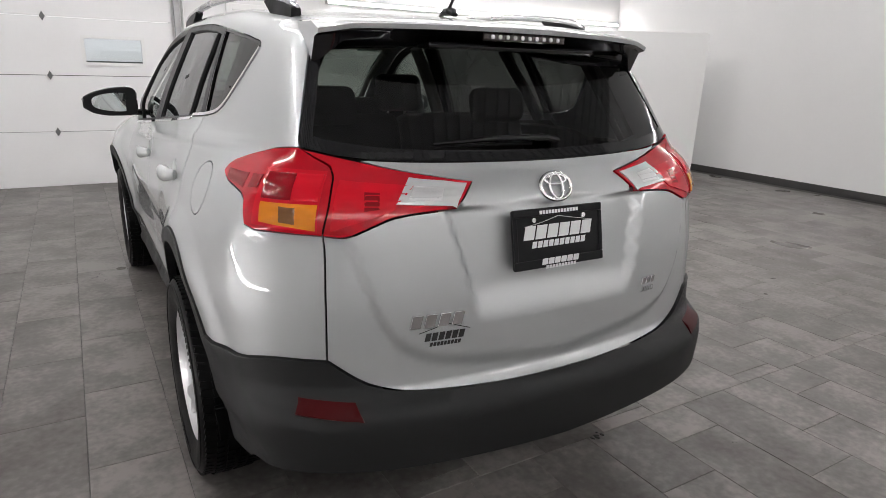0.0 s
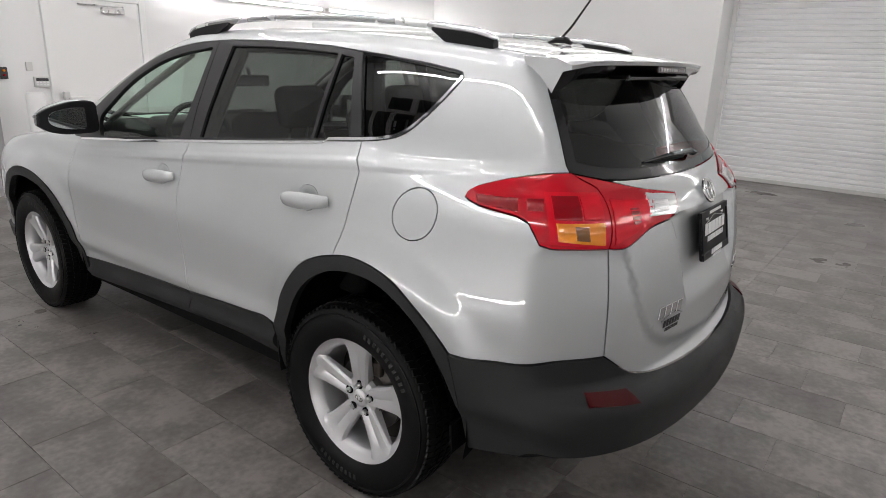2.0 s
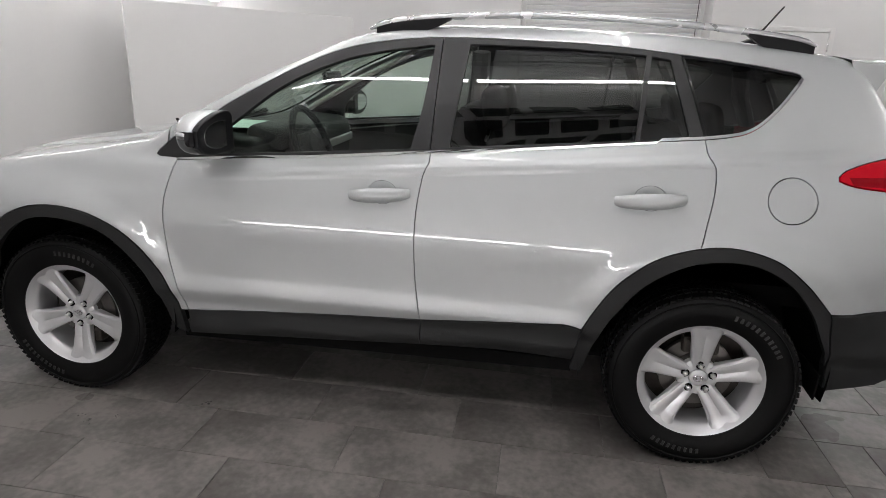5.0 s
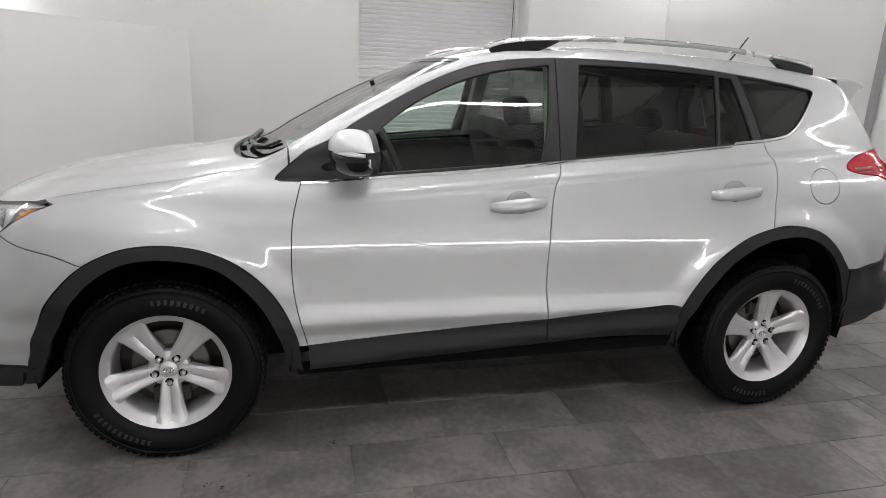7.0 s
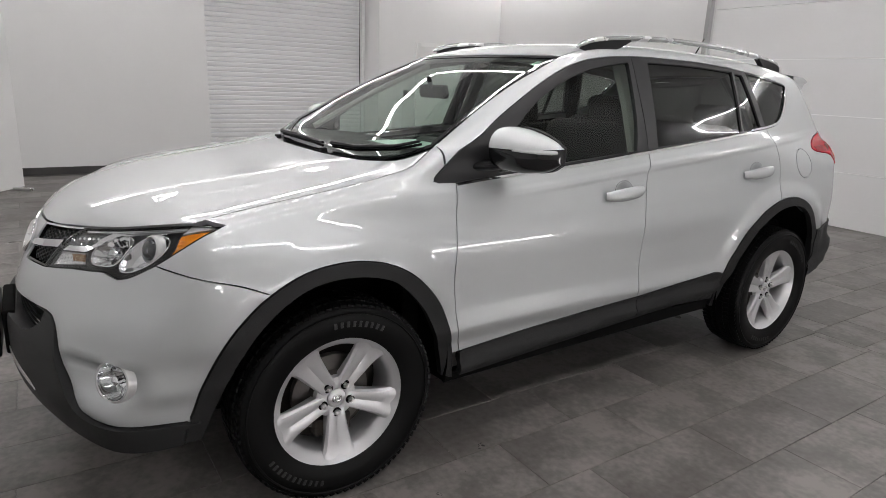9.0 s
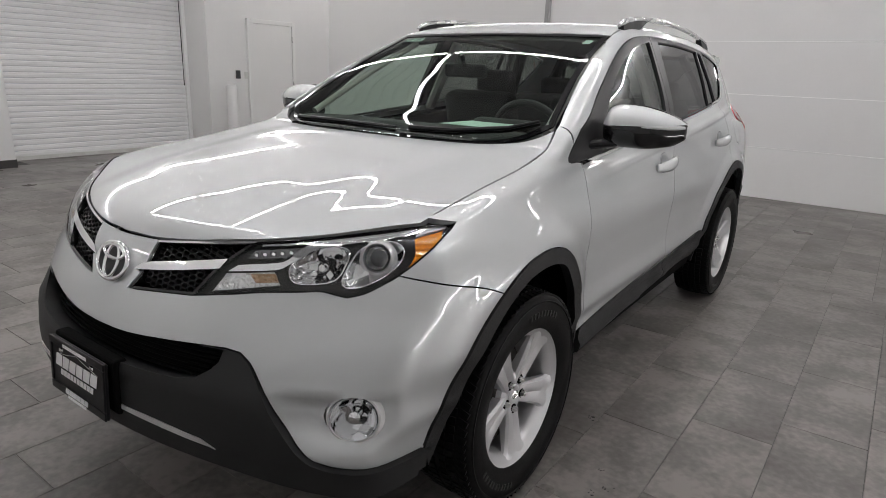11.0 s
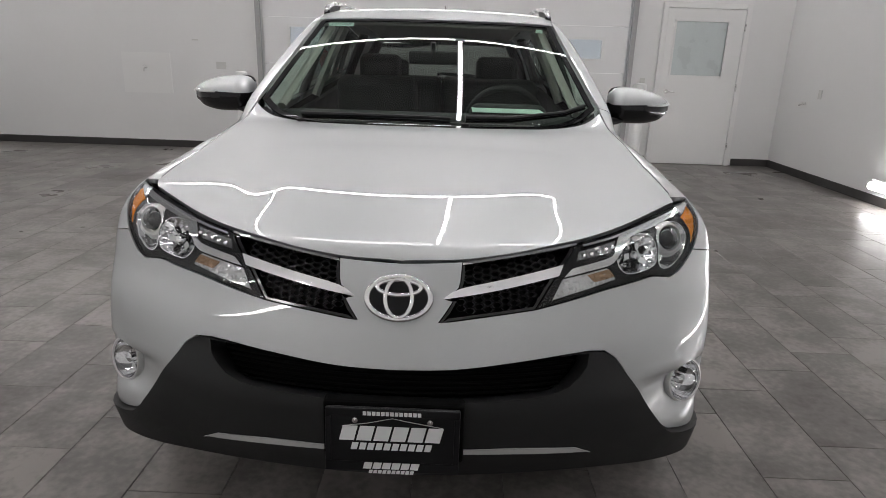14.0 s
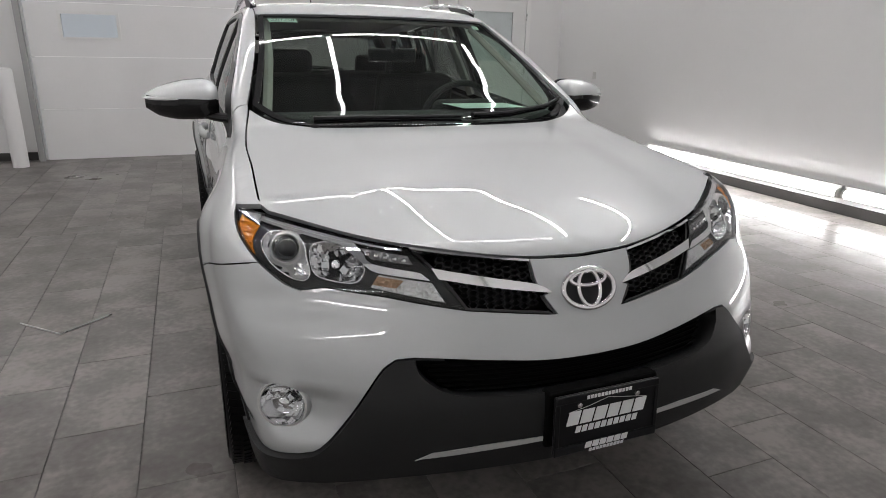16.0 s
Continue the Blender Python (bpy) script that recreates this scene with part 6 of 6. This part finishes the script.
for sx, own in ((1, fdoor[0]), (-1, fdoor[1])):
    def shell(lo, hi, grow=0.0):
        bm = bmesh.new()
        loops = []
        for i in range(25):
            u = 1 - (1 - i / 24) ** 1.6
            zt, zb, yf, yb = (float(c(u)) for c in MIRROR_FORM)
            cy, cz, ry, rz = (yf + yb) / 2, (zt + zb) / 2, (yf - yb) / 2 + grow, (zt - zb) / 2 + grow
            loops.append([])
            for k in range(40):
                a = 2 * math.pi * k / 40
                e = .72 if math.cos(a) < 0 else .86
                loops[-1].append(bm.verts.new((-.150 + .278 * u, cy + ry * math.copysign(abs(math.cos(a)) ** e, math.cos(a)), cz + rz * math.copysign(abs(math.sin(a)) ** .80, math.sin(a)))))
        for a, b in zip(loops, loops[1:]):
            for k in range(40):
                bm.faces.new((a[k], a[(k + 1) % 40], b[(k + 1) % 40], b[k]))
        bm.faces.new(loops[0][::-1]), bm.faces.new(loops[-1])
        bmesh.ops.bisect_plane(bm, geom=bm.verts[:] + bm.edges[:] + bm.faces[:], plane_co=(0, -.055, 0), plane_no=(0, -1, .04), clear_outer=True)
        if hi is not None:
            bmesh.ops.bisect_plane(bm, geom=bm.verts[:] + bm.edges[:] + bm.faces[:], plane_co=(0, 0, hi), plane_no=(-.03, .05, 1), clear_outer=True)
        if lo is not None:
            bmesh.ops.bisect_plane(bm, geom=bm.verts[:] + bm.edges[:] + bm.faces[:], plane_co=(0, 0, lo), plane_no=(-.03, .05, 1), clear_inner=True)
        # the car's left: outer end towards -x
        return moved(bm, pose(-.972 * sx, .625, 1.198) @ Matrix.Diagonal((-sx, 1, 1, 1)))

    def right_way(bm):
        bmesh.ops.recalc_face_normals(bm, faces=bm.faces[:])
        return bm

    low = part("mirror_housing", right_way(shell(None, .014)), GLOSSBLACK, own, "black lower half of the door mirror", smooth=50)
    part("mirror_cap", right_way(shell(.018, None, .002)), PAINT, low, "silver door mirror cap", smooth=50)
    gl = [(.112 * math.copysign(abs(math.cos(a)) ** .6, math.cos(a)), .062 * math.copysign(abs(math.sin(a)) ** .7, math.sin(a))) for a in np.linspace(0, 2 * math.pi, 36, endpoint=False)]
    gl = [(x - .012 * -sx, z * (.84 - .22 * max(0, -x * sx / .112))) for x, z in gl]
    us = np.linspace(.02, .985, 24)
    rim = [(-sx * (-.150 + .278 * u), float(MIRROR_FORM[0](u)) + .001) for u in us] + [(-sx * (-.150 + .278 * u), float(MIRROR_FORM[1](u)) - .001) for u in us[::-1]]
    part("mirror_back", plate_of(rim, .022, .006, pose(-.972 * sx, .578, 1.198, 90)), BLACK, low)
    part("mirror_glass", plate_of(gl, .004, .001, pose(-.957 * sx, .5575, 1.198, 90, 0, 2 * sx)), MIRROR, low, "mirror glass")
    part("blinker", sweep([((-.972 + .150 - .278 * u) * sx, .625 + float(MIRROR_FORM[2](u)) * .97, 1.206 + .004 * u) for u in (.55, .7, .85, .95, 1.0)], [.003, .006, .008, .008, .006], 8), WHITELAMP, low, "clear side blinker strip")
    part("mirror_foot", sweep([(-.77 * sx, .70, 1.128), (-.84 * sx, .67, 1.135), (-.90 * sx, .64, 1.150)], [.05, .04, .036], 14, .42), BLACK, own, "black mirror foot")

# ---- roof rails, aerial, wipers ----
for sx in (-1, 1):
    ys = [.06, .0, -.08, -.3, -.6, -.9, -1.2, -1.42, -1.56, -1.63]
    zs = [1.606, 1.629, 1.645, 1.664, 1.674, 1.670, 1.655, 1.635, 1.617, 1.597]
    xs = [.592, .592, .591, .588, .585, .58, .572, .564, .558, .554]
    ys2 = np.linspace(ys[0], ys[-1], 44)
    ax_ = np.array([float(pch(*sorted(zip(ys, xs)))(v)) for v in ys2])
    az_ = np.array([float(pch(*sorted(zip(ys, zs)))(v)) for v in ys2])
    rad = [.006 if i in (0, 43) else .0155 for i in range(44)]
    rail = part("roof_rail", sweep([(sx * a, b, c) for a, b, c in zip(ax_, ys2, az_)], rad, 12, .85), RAIL, car, "satin silver roof rail on black feet", smooth=50)
    for y0, y1, hang in ((.03, -.27, .0), (-1.38, -1.62, .0)):
        yy = np.linspace(y0, y1, 10)
        top = np.array([float(pch(*sorted(zip(ys, zs)))(v)) for v in yy])
        px = np.interp(-yy, [-v for v in ys], xs)
        bot = above(np.stack([-px, yy], 1))[:, 2] - .01
        bm = bmesh.new()
        rws = []
        for i, v in enumerate(yy):
            t = i / 9
            cut = (1 - t) if y0 > -1 else t
            b_ = bot[i] if cut > .3 else bot[i] + (top[i] - bot[i]) * (1 - cut / .3) * .75
            rws.append([bm.verts.new((sx * (px[i] + dx), v, z)) for dx, z in ((-.016, b_), (.018, b_ - .002), (.014, top[i] - .006), (-.013, top[i] - .006))])
        for a, b in zip(rws, rws[1:]):
            for k in range(4):
                bm.faces.new((a[k], a[(k + 1) % 4], b[(k + 1) % 4], b[k]))
        bm.faces.new(rws[0][::-1]), bm.faces.new(rws[-1])
        bmesh.ops.recalc_face_normals(bm, faces=bm.faces[:])
        part("rail_foot", bm, BLACK, rail)
aer = part("aerial", sweep([(0, -1.555, 1.625), (0, -1.60, 1.675), (0, -1.672, 1.775)], [.006, .0045, .0035], 8), BLACK, car, "black whip aerial on the roof")
part("aerial_base", sweep([(0, -1.50, 1.612), (0, -1.54, 1.622), (0, -1.575, 1.622), (0, -1.60, 1.61)], [.006, .02, .022, .012], 12, .6), BLACK, aer)
cow = np.vstack([flow(cowl_g, .03)[:-1], flow(mirrored(cowl_g), .03)[:-1], flow((cowl + (0, .02)) * (-1, 1), .03)[:-1], flow((cowl + (0, .02))[::-1], .03)[:-1]])
panel("cowl", cow, BLACK, car, lay=above, both=False, off=-.022, flange=.02, gap=0, step=.03, label="black plastic cowl below the windscreen")
for pts in ([(.50, 1.02), (.30, 1.03), (.02, 1.045), (-.10, 1.05)], [(-.16, 1.03), (-.35, 1.0), (-.56, .935), (-.66, .885)]):
    q = above(np.array(pts))
    nn = slant(q)
    w = part("wiper", sweep([tuple(a + b * .022) for a, b in zip(q, nn)], [.015, .012, .010, .007], 8, .8), BLACK, car, "black windscreen wiper at rest")
    part("wiper_blade", sweep([tuple(a + b * .008) for a, b in zip(q, nn)], .0055, 6), RUBBER, w)
for x, y in ((.50, 1.05), (-.16, 1.075)):
    q = above(np.array([(x, y)]))[0]
    part("wiper_pivot", lathe([(0, 0), (.018, 0), (.016, .02), (0, .024)], 14, m=pose(q[0], q[1], q[2] - .012)), BLACK, car)

# ---- inside the car ----
def cushion(sx_, sy_, sz_, m, bevel=.05, seg=4):
    bm = boxes((-sx_ / 2, sx_ / 2, -sy_ / 2, sy_ / 2, -sz_ / 2, sz_ / 2), bevel=bevel, segments=seg)
    return moved(bm, m)


for sx in (-1, 1):
    seat = part("front_seat", cushion(.50, .50, .16, pose(sx * .36, .02, .66, 4)), CLOTH, car, "dark grey cloth front seat", smooth=40)
    part("backrest", cushion(.48, .14, .62, pose(sx * .36, -.34, .97, -16), .055), CLOTH, seat, smooth=40)
    part("headrest", cushion(.26, .10, .19, pose(sx * .36, -.445, 1.305, -12), .045), CLOTH, seat, smooth=40)
    for d in (-.05, .05):
        part("headrest_post", sweep([(sx * .36 + d, -.41, 1.16), (sx * .36 + d, -.44, 1.26)], .006), METAL, seat)
    rs = part("rear_seat", cushion(.62, .48, .16, pose(sx * .31, -.86, .68, 4)), CLOTH, car, "dark grey cloth rear seat", smooth=40)
    part("backrest", cushion(.62, .14, .56, pose(sx * .31, -1.22, .98, -18), .05), CLOTH, rs, smooth=40)
    part("headrest", cushion(.25, .09, .14, pose(sx * .38, -1.33, 1.295, -14), .04), CLOTH, rs, smooth=40)
dash = part("dashboard", cushion(1.36, .42, .30, pose(0, .74, 1.00, 4), .08, 5), TRIMDARK, car, "dark plastic dashboard", smooth=40)
part("dash_hood", cushion(.36, .2, .10, pose(-.36, .56, 1.135, 6), .045), TRIMDARK, dash, smooth=40)
part("instrument_panel", boxes((-.50, -.22, .455, .462, 1.05, 1.14)), DARKBOX, dash)
part("centre_console", cushion(.30, .9, .28, pose(0, .22, .66, 6), .05), TRIMDARK, dash, smooth=40)
part("centre_stack", boxes((-.14, .14, .50, .56, .92, 1.12), bevel=.015), DARKBOX, dash)
part("trim_band", cushion(1.3, .03, .05, pose(0, .535, 1.015), .012), SATIN, dash)
wheel_m = pose(-.36, .40, 1.085, 68)
sw_ = part("steering_wheel", moved(torus(.185, .185, .016, 40, 10), wheel_m), TRIMDARK, car, "dark steering wheel with three spokes", smooth=60)
part("wheel_boss", moved(lathe([(0, -.03), (.07, -.03), (.075, .0), (.06, .015), (0, .02)], 24), wheel_m), TRIMDARK, sw_, smooth=40)
for a in (0, 180, 270):
    part("wheel_spoke", moved(boxes((.05, .18, -.02, .02, -.012, .006), bevel=.005), wheel_m @ pose(0, 0, 0, 0, 0, a)), TRIMDARK, sw_)
part("steering_column", sweep([(-.36, .40, 1.08), (-.36, .62, 1.0)], .045, 12), TRIMDARK, car)
rm = part("inside_mirror", cushion(.24, .03, .065, pose(0, .425, 1.385, -6), .014), BLACK, car, "inside rear-view mirror")
part("mirror_stem", sweep([(0, .44, 1.40), (0, .46, 1.455)], .012), BLACK, rm)
tunnel_top = np.vstack([flow(re_left + (.02, 0), .05)[:-1], flow(rear_edge + (.02, .05), .05)[:-1], flow(mirrored(rear_edge + (.02, .05)), .05)[:-1], flow(mirrored(re_left + (.02, 0)), .05)[:-1], flow((ws_top - (0, .03)) * (-1, 1), .05)[:-1], flow((ws_top - (0, .03))[::-1], .05)[:-1]])
panel("roof_lining", tunnel_top, BEIGE, car, lay=above, both=False, off=-.035, flange=.012, gap=0, step=.08, label="light grey roof lining")
inner_door = ring(S((.80, 1.06), (.2, 1.11), (-.24, 1.15), (-1.24, 1.24), (-1.75, 1.22)), S((-1.75, 1.22), (-1.75, .99)), S((-1.75, .99), (-1.0, .96)), S((-1.0, .96), (-.72, .5)), S((-.72, .5), (.72, .45)), S((.72, .45), (.80, 1.06)), step=.06)
panel("door_trim", inner_door, TRIMDARK, car, off=-.075, flange=.02, gap=0, step=.08, label="dark inner door trim")
for sx in (-1, 1):
    part("pillar_trim", sweep([(sx * .55, -.28, 1.54), (sx * .64, -.27, 1.36), (sx * .73, -.25, 1.15)], [.05, .05, .05], 8, .5), BEIGE, car)
    part("pillar_trim", sweep([(sx * .55, .12, 1.52), (sx * .585, .46, 1.36), (sx * .645, .80, 1.165)], .02, 8, .8), BEIGE, car)
    part("pillar_trim", sweep([(sx * .56, -1.10, 1.52), (sx * .64, -1.17, 1.36), (sx * .70, -1.22, 1.22)], .04, 8, .6), TRIMDARK, car)
    part("pillar_trim", sweep([(sx * .52, -1.68, 1.50), (sx * .60, -1.72, 1.36), (sx * .66, -1.80, 1.20)], .05, 8, .6), TRIMDARK, car)
part("cabin_floor", boxes((-.70, .70, -1.3, .95, .36, .42), (-.70, .70, -2.1, -1.25, .62, .70), (-.74, .74, .93, 1.0, .36, 1.08)), DARKIN, car)
part("gate_trim", moved(boxes((-.48, .48, -.02, .02, -.16, .13), bevel=.015), pose(0, -2.02, .98)), TRIMDARK, car)
pp = part("price_sheet", boxes((-.50, -.19, .60, .88, 1.170, 1.172)), PAPER, car, "pale green paper sheet on the dashboard")
pp.matrix_basis = pose(0, .0, .0)


def glued(name, corners, m_, label):
    """A thin sheet glued inside the windscreen, by plan corners."""
    return panel(name, np.vstack([flow(np.array([a, b]), .03)[:-1] for a, b in zip(corners, corners[1:] + corners[:1])]), m_, car, lay=above, both=False, off=-.0095, flange=.0005, gap=0, step=.03, label=label)


glued("stock_sticker", [(.545, .24), (.415, .255), (.42, .215), (.55, .20)], PAPER, "pale sticker with a written stock number inside the windscreen")
glued("inspection_sticker", [(-.54, .255), (-.505, .255), (-.51, .215), (-.545, .215)], PAPER, "small pale sticker inside the windscreen")
cu = bpy.data.curves.new("stock_number", "FONT")
cu.body, cu.size, cu.align_x, cu.align_y = "23J1258", .034, "CENTER", "CENTER"
tmp = new("stock_number", cu)
dg = bpy.context.evaluated_depsgraph_get()
me = bpy.data.meshes.new_from_object(tmp.evaluated_get(dg))
bpy.data.objects.remove(tmp)
me.materials.append(DARKPRINT)
st = new("stock_number", me)
st.parent = car
qs = above(np.array([(.4825, .228)]))
st.matrix_basis = face_of(Vector(qs[0]) - Vector(slant(qs)[0]) * .0075, slant(qs)[0])


# ---- dirt on the floor ----
rng = random.Random(7)


def clump(x, y, size, n):
    bm = bmesh.new()
    for _ in range(n):
        r = size * rng.uniform(.15, .5)
        m = Matrix.Translation((rng.gauss(0, size * .5), rng.gauss(0, size * .5), .001 + r * .12)) @ Matrix.Rotation(rng.random() * 6, 4, "Z") @ Matrix.Diagonal((r, r * rng.uniform(.3, .8), r * .25, 1))
        bmesh.ops.create_icosphere(bm, subdivisions=1, radius=1, matrix=m)
    ob = part("dirt_clump", bm, DIRT)
    ob.matrix_basis = pose(x, y, 0)
    return tagged(ob, "small dark crumbs of dirt on the tiles", "dirt", kind="stuff")


DIRT = mat("wet dark dirt", (.012, .010, .009), .5, vary=.2)
for x, y, s, n in ((-1.155, 1.12, .018, 6), (-1.09, 1.03, .012, 5), (-1.12, 1.18, .014, 5), (-.918, .72, .02, 7), (-1.03, .87, .010, 4), (.55, -1.92, .03, 8), (1.02, -2.22, .008, 3)):
    clump(x, y, s, n)
# thin bent strip laid in place of a cracked tile corner
wire = part("bent_rod", sweep([(1.872, -.148, .004), (1.655, .066, .004), (1.652, .064, .004), (1.442, -.12, .004)], .004, 6), METAL)
tagged(wire, "thin bent strip on the floor standing in for a cracked tile corner", "metal strip")

# ---- lettering on the west wall: plain dark bars for words ----
sign = empty("wall_lettering", pose(WEST + .004, .3, 3.85), "large black wall lettering drawn as plain bars", "wall sign")
fm = pose(0, 0, 0, 90, 0, 90)
word(sign, fm @ pose(0, .56, 0), 6, 4.0, .52, DARKPRINT, gap=.2, lean=.3, depth=.006)
word(sign, fm @ pose(0, -.12, 0), 10, 5.2, .44, DARKPRINT, gap=.26, lean=.1, depth=.006)
word(sign, fm @ pose(0, -.72, 0), 18, 4.6, .22, DARKPRINT, gap=.28, lean=.1, depth=.006)

# ---- floor tiles, each its own piece ----
def tile_mat(name, island):
    m, tree, b = nodes_of(name)
    add, link = tree.nodes.new, tree.links.new
    rnd = add("ShaderNodeNewGeometry").outputs["Random Per Island"] if island else add("ShaderNodeObjectInfo").outputs["Random"]
    where = add("ShaderNodeNewGeometry").outputs["Position"]
    shift = add("ShaderNodeVectorMath")
    shift.operation = "ADD"
    mult = add("ShaderNodeVectorMath")
    mult.operation = "SCALE"
    mult.inputs[0].default_value = (31, 17, 9)
    link(rnd, mult.inputs["Scale"]), link(where, shift.inputs[0]), link(mult.outputs[0], shift.inputs[1])
    cloud, fine, wear = add("ShaderNodeTexNoise"), add("ShaderNodeTexNoise"), add("ShaderNodeTexNoise")
    for t, s, d in ((cloud, 3.6, 7), (fine, 34, 9), (wear, 1.1, 4)):
        t.inputs["Scale"].default_value, t.inputs["Detail"].default_value = s, d
    link(shift.outputs[0], cloud.inputs["Vector"]), link(shift.outputs[0], fine.inputs["Vector"]), link(where, wear.inputs["Vector"])
    tone = add("ShaderNodeMath")
    tone.operation = "MULTIPLY_ADD"
    tone.inputs[1].default_value = .5
    link(cloud.outputs["Fac"], tone.inputs[2]), link(fine.outputs["Fac"], tone.inputs[0])
    each = add("ShaderNodeMath")
    each.operation = "MULTIPLY_ADD"
    each.inputs[1].default_value = .16
    link(rnd, each.inputs[0]), link(tone.outputs[0], each.inputs[2])
    ramp = add("ShaderNodeValToRGB")
    ramp.color_ramp.elements[0].position, ramp.color_ramp.elements[1].position = .52, 1.08
    ramp.color_ramp.elements[0].color, ramp.color_ramp.elements[1].color = (.088, .077, .072, 1), (.222, .203, .192, 1)
    mid = ramp.color_ramp.elements.new(.78)
    mid.color = (.137, .127, .1195, 1)
    link(each.outputs[0], ramp.inputs[0]), link(ramp.outputs[0], b.inputs["Base Color"])
    gloss = add("ShaderNodeMapRange")
    gloss.inputs["From Min"].default_value, gloss.inputs["From Max"].default_value = .3, .7
    gloss.inputs["To Min"].default_value, gloss.inputs["To Max"].default_value = .26, .42
    link(wear.outputs["Fac"], gloss.inputs["Value"]), link(gloss.outputs[0], b.inputs["Roughness"])
    rel = add("ShaderNodeBump")
    rel.inputs["Strength"].default_value, rel.inputs["Distance"].default_value = .06, .002
    b.inputs["Specular IOR Level"].default_value = .22
    link(tone.outputs[0], rel.inputs["Height"]), link(rel.outputs[0], b.inputs["Normal"])
    return m


TILE, TILES = tile_mat("grey slate tile", False), tile_mat("grey slate tiles", True)
SPLIT, G = -1.91, .0021
places = []
for zone, (px, x0, long_, y0, turn_) in enumerate(((.3095, -1.255, .62, .645, .2067), (.2875, .51, .60, -2.30, .20))):
    lo_y, hi_y = ((SPLIT, NORTH), (SOUTH, SPLIT))[zone]
    k0 = math.floor((WEST - x0) / px)
    k1 = math.ceil((EASTBACK - x0) / px)
    for k in range(k0, k1 + 1):
        a, b = max(x0 + k * px, WEST), min(x0 + (k + 1) * px, EASTBACK)
        if b - a < .03:
            continue
        first = (y0 + turn_ * k) % long_
        m = math.floor((lo_y - first) / long_)
        while first + m * long_ < hi_y:
            c, d = max(first + m * long_, lo_y), min(first + (m + 1) * long_, hi_y)
            m += 1
            if d - c > .03 and not (b > EAST + .1 and not SH[0] < (c + d) / 2 < SH[1]):
                places.append((a + G / 2, b - G / 2, c + G / 2, d - G / 2))


def near_walk(p):
    x, y = (p[0] + p[1]) / 2, (p[2] + p[3]) / 2
    return -3.2 < x < 2.9 and -3.4 < y < 3.3 and not (abs(x) < .62 and abs(y) < 1.9)


close = [p for p in places if near_walk(p)]
close.sort(key=lambda p: abs((p[0] + p[1]) / 2) + .6 * abs((p[2] + p[3]) / 2))
single, rest = close[:300], [p for p in places if not near_walk(p)] + close[300:]
cache = {}


def tile_verts(w, h, t=.0035, e=.0012):
    return ([(-w, -h, -t), (w, -h, -t), (w, h, -t), (-w, h, -t), (-w, -h, -e), (w, -h, -e), (w, h, -e), (-w, h, -e), (-w + e, -h + e, 0), (w - e, -h + e, 0), (w - e, h - e, 0), (-w + e, h - e, 0)],
            [(0, 1, 5, 4), (1, 2, 6, 5), (2, 3, 7, 6), (3, 0, 4, 7), (4, 5, 9, 8), (5, 6, 10, 9), (6, 7, 11, 10), (7, 4, 8, 11), (8, 9, 10, 11)])


for a, b, c, d in single:
    key = (round(b - a, 3), round(d - c, 3))
    if key not in cache:
        v, f = tile_verts(key[0] / 2, key[1] / 2)
        cache[key] = bpy.data.meshes.new("tile")
        cache[key].from_pydata(v, [], f)
        cache[key].materials.append(TILE)
    t = new("tile", cache[key])
    t.parent = ground
    t.location = ((a + b) / 2, (c + d) / 2, rng.uniform(-.0007, 0))
av, af = [], []
for a, b, c, d in rest:
    v, f = tile_verts((b - a) / 2, (d - c) / 2)
    n, z = len(av), rng.uniform(-.0007, 0)
    av += [(x + (a + b) / 2, y + (c + d) / 2, q + z) for x, y, q in v]
    af += [tuple(i + n for i in g) for g in f]
me = bpy.data.meshes.new("far_tiles")
me.from_pydata(av, [], af)
me.materials.append(TILES)
ft = new("far_tiles", me)
ft.parent = ground
ft["kind"] = "stuff"
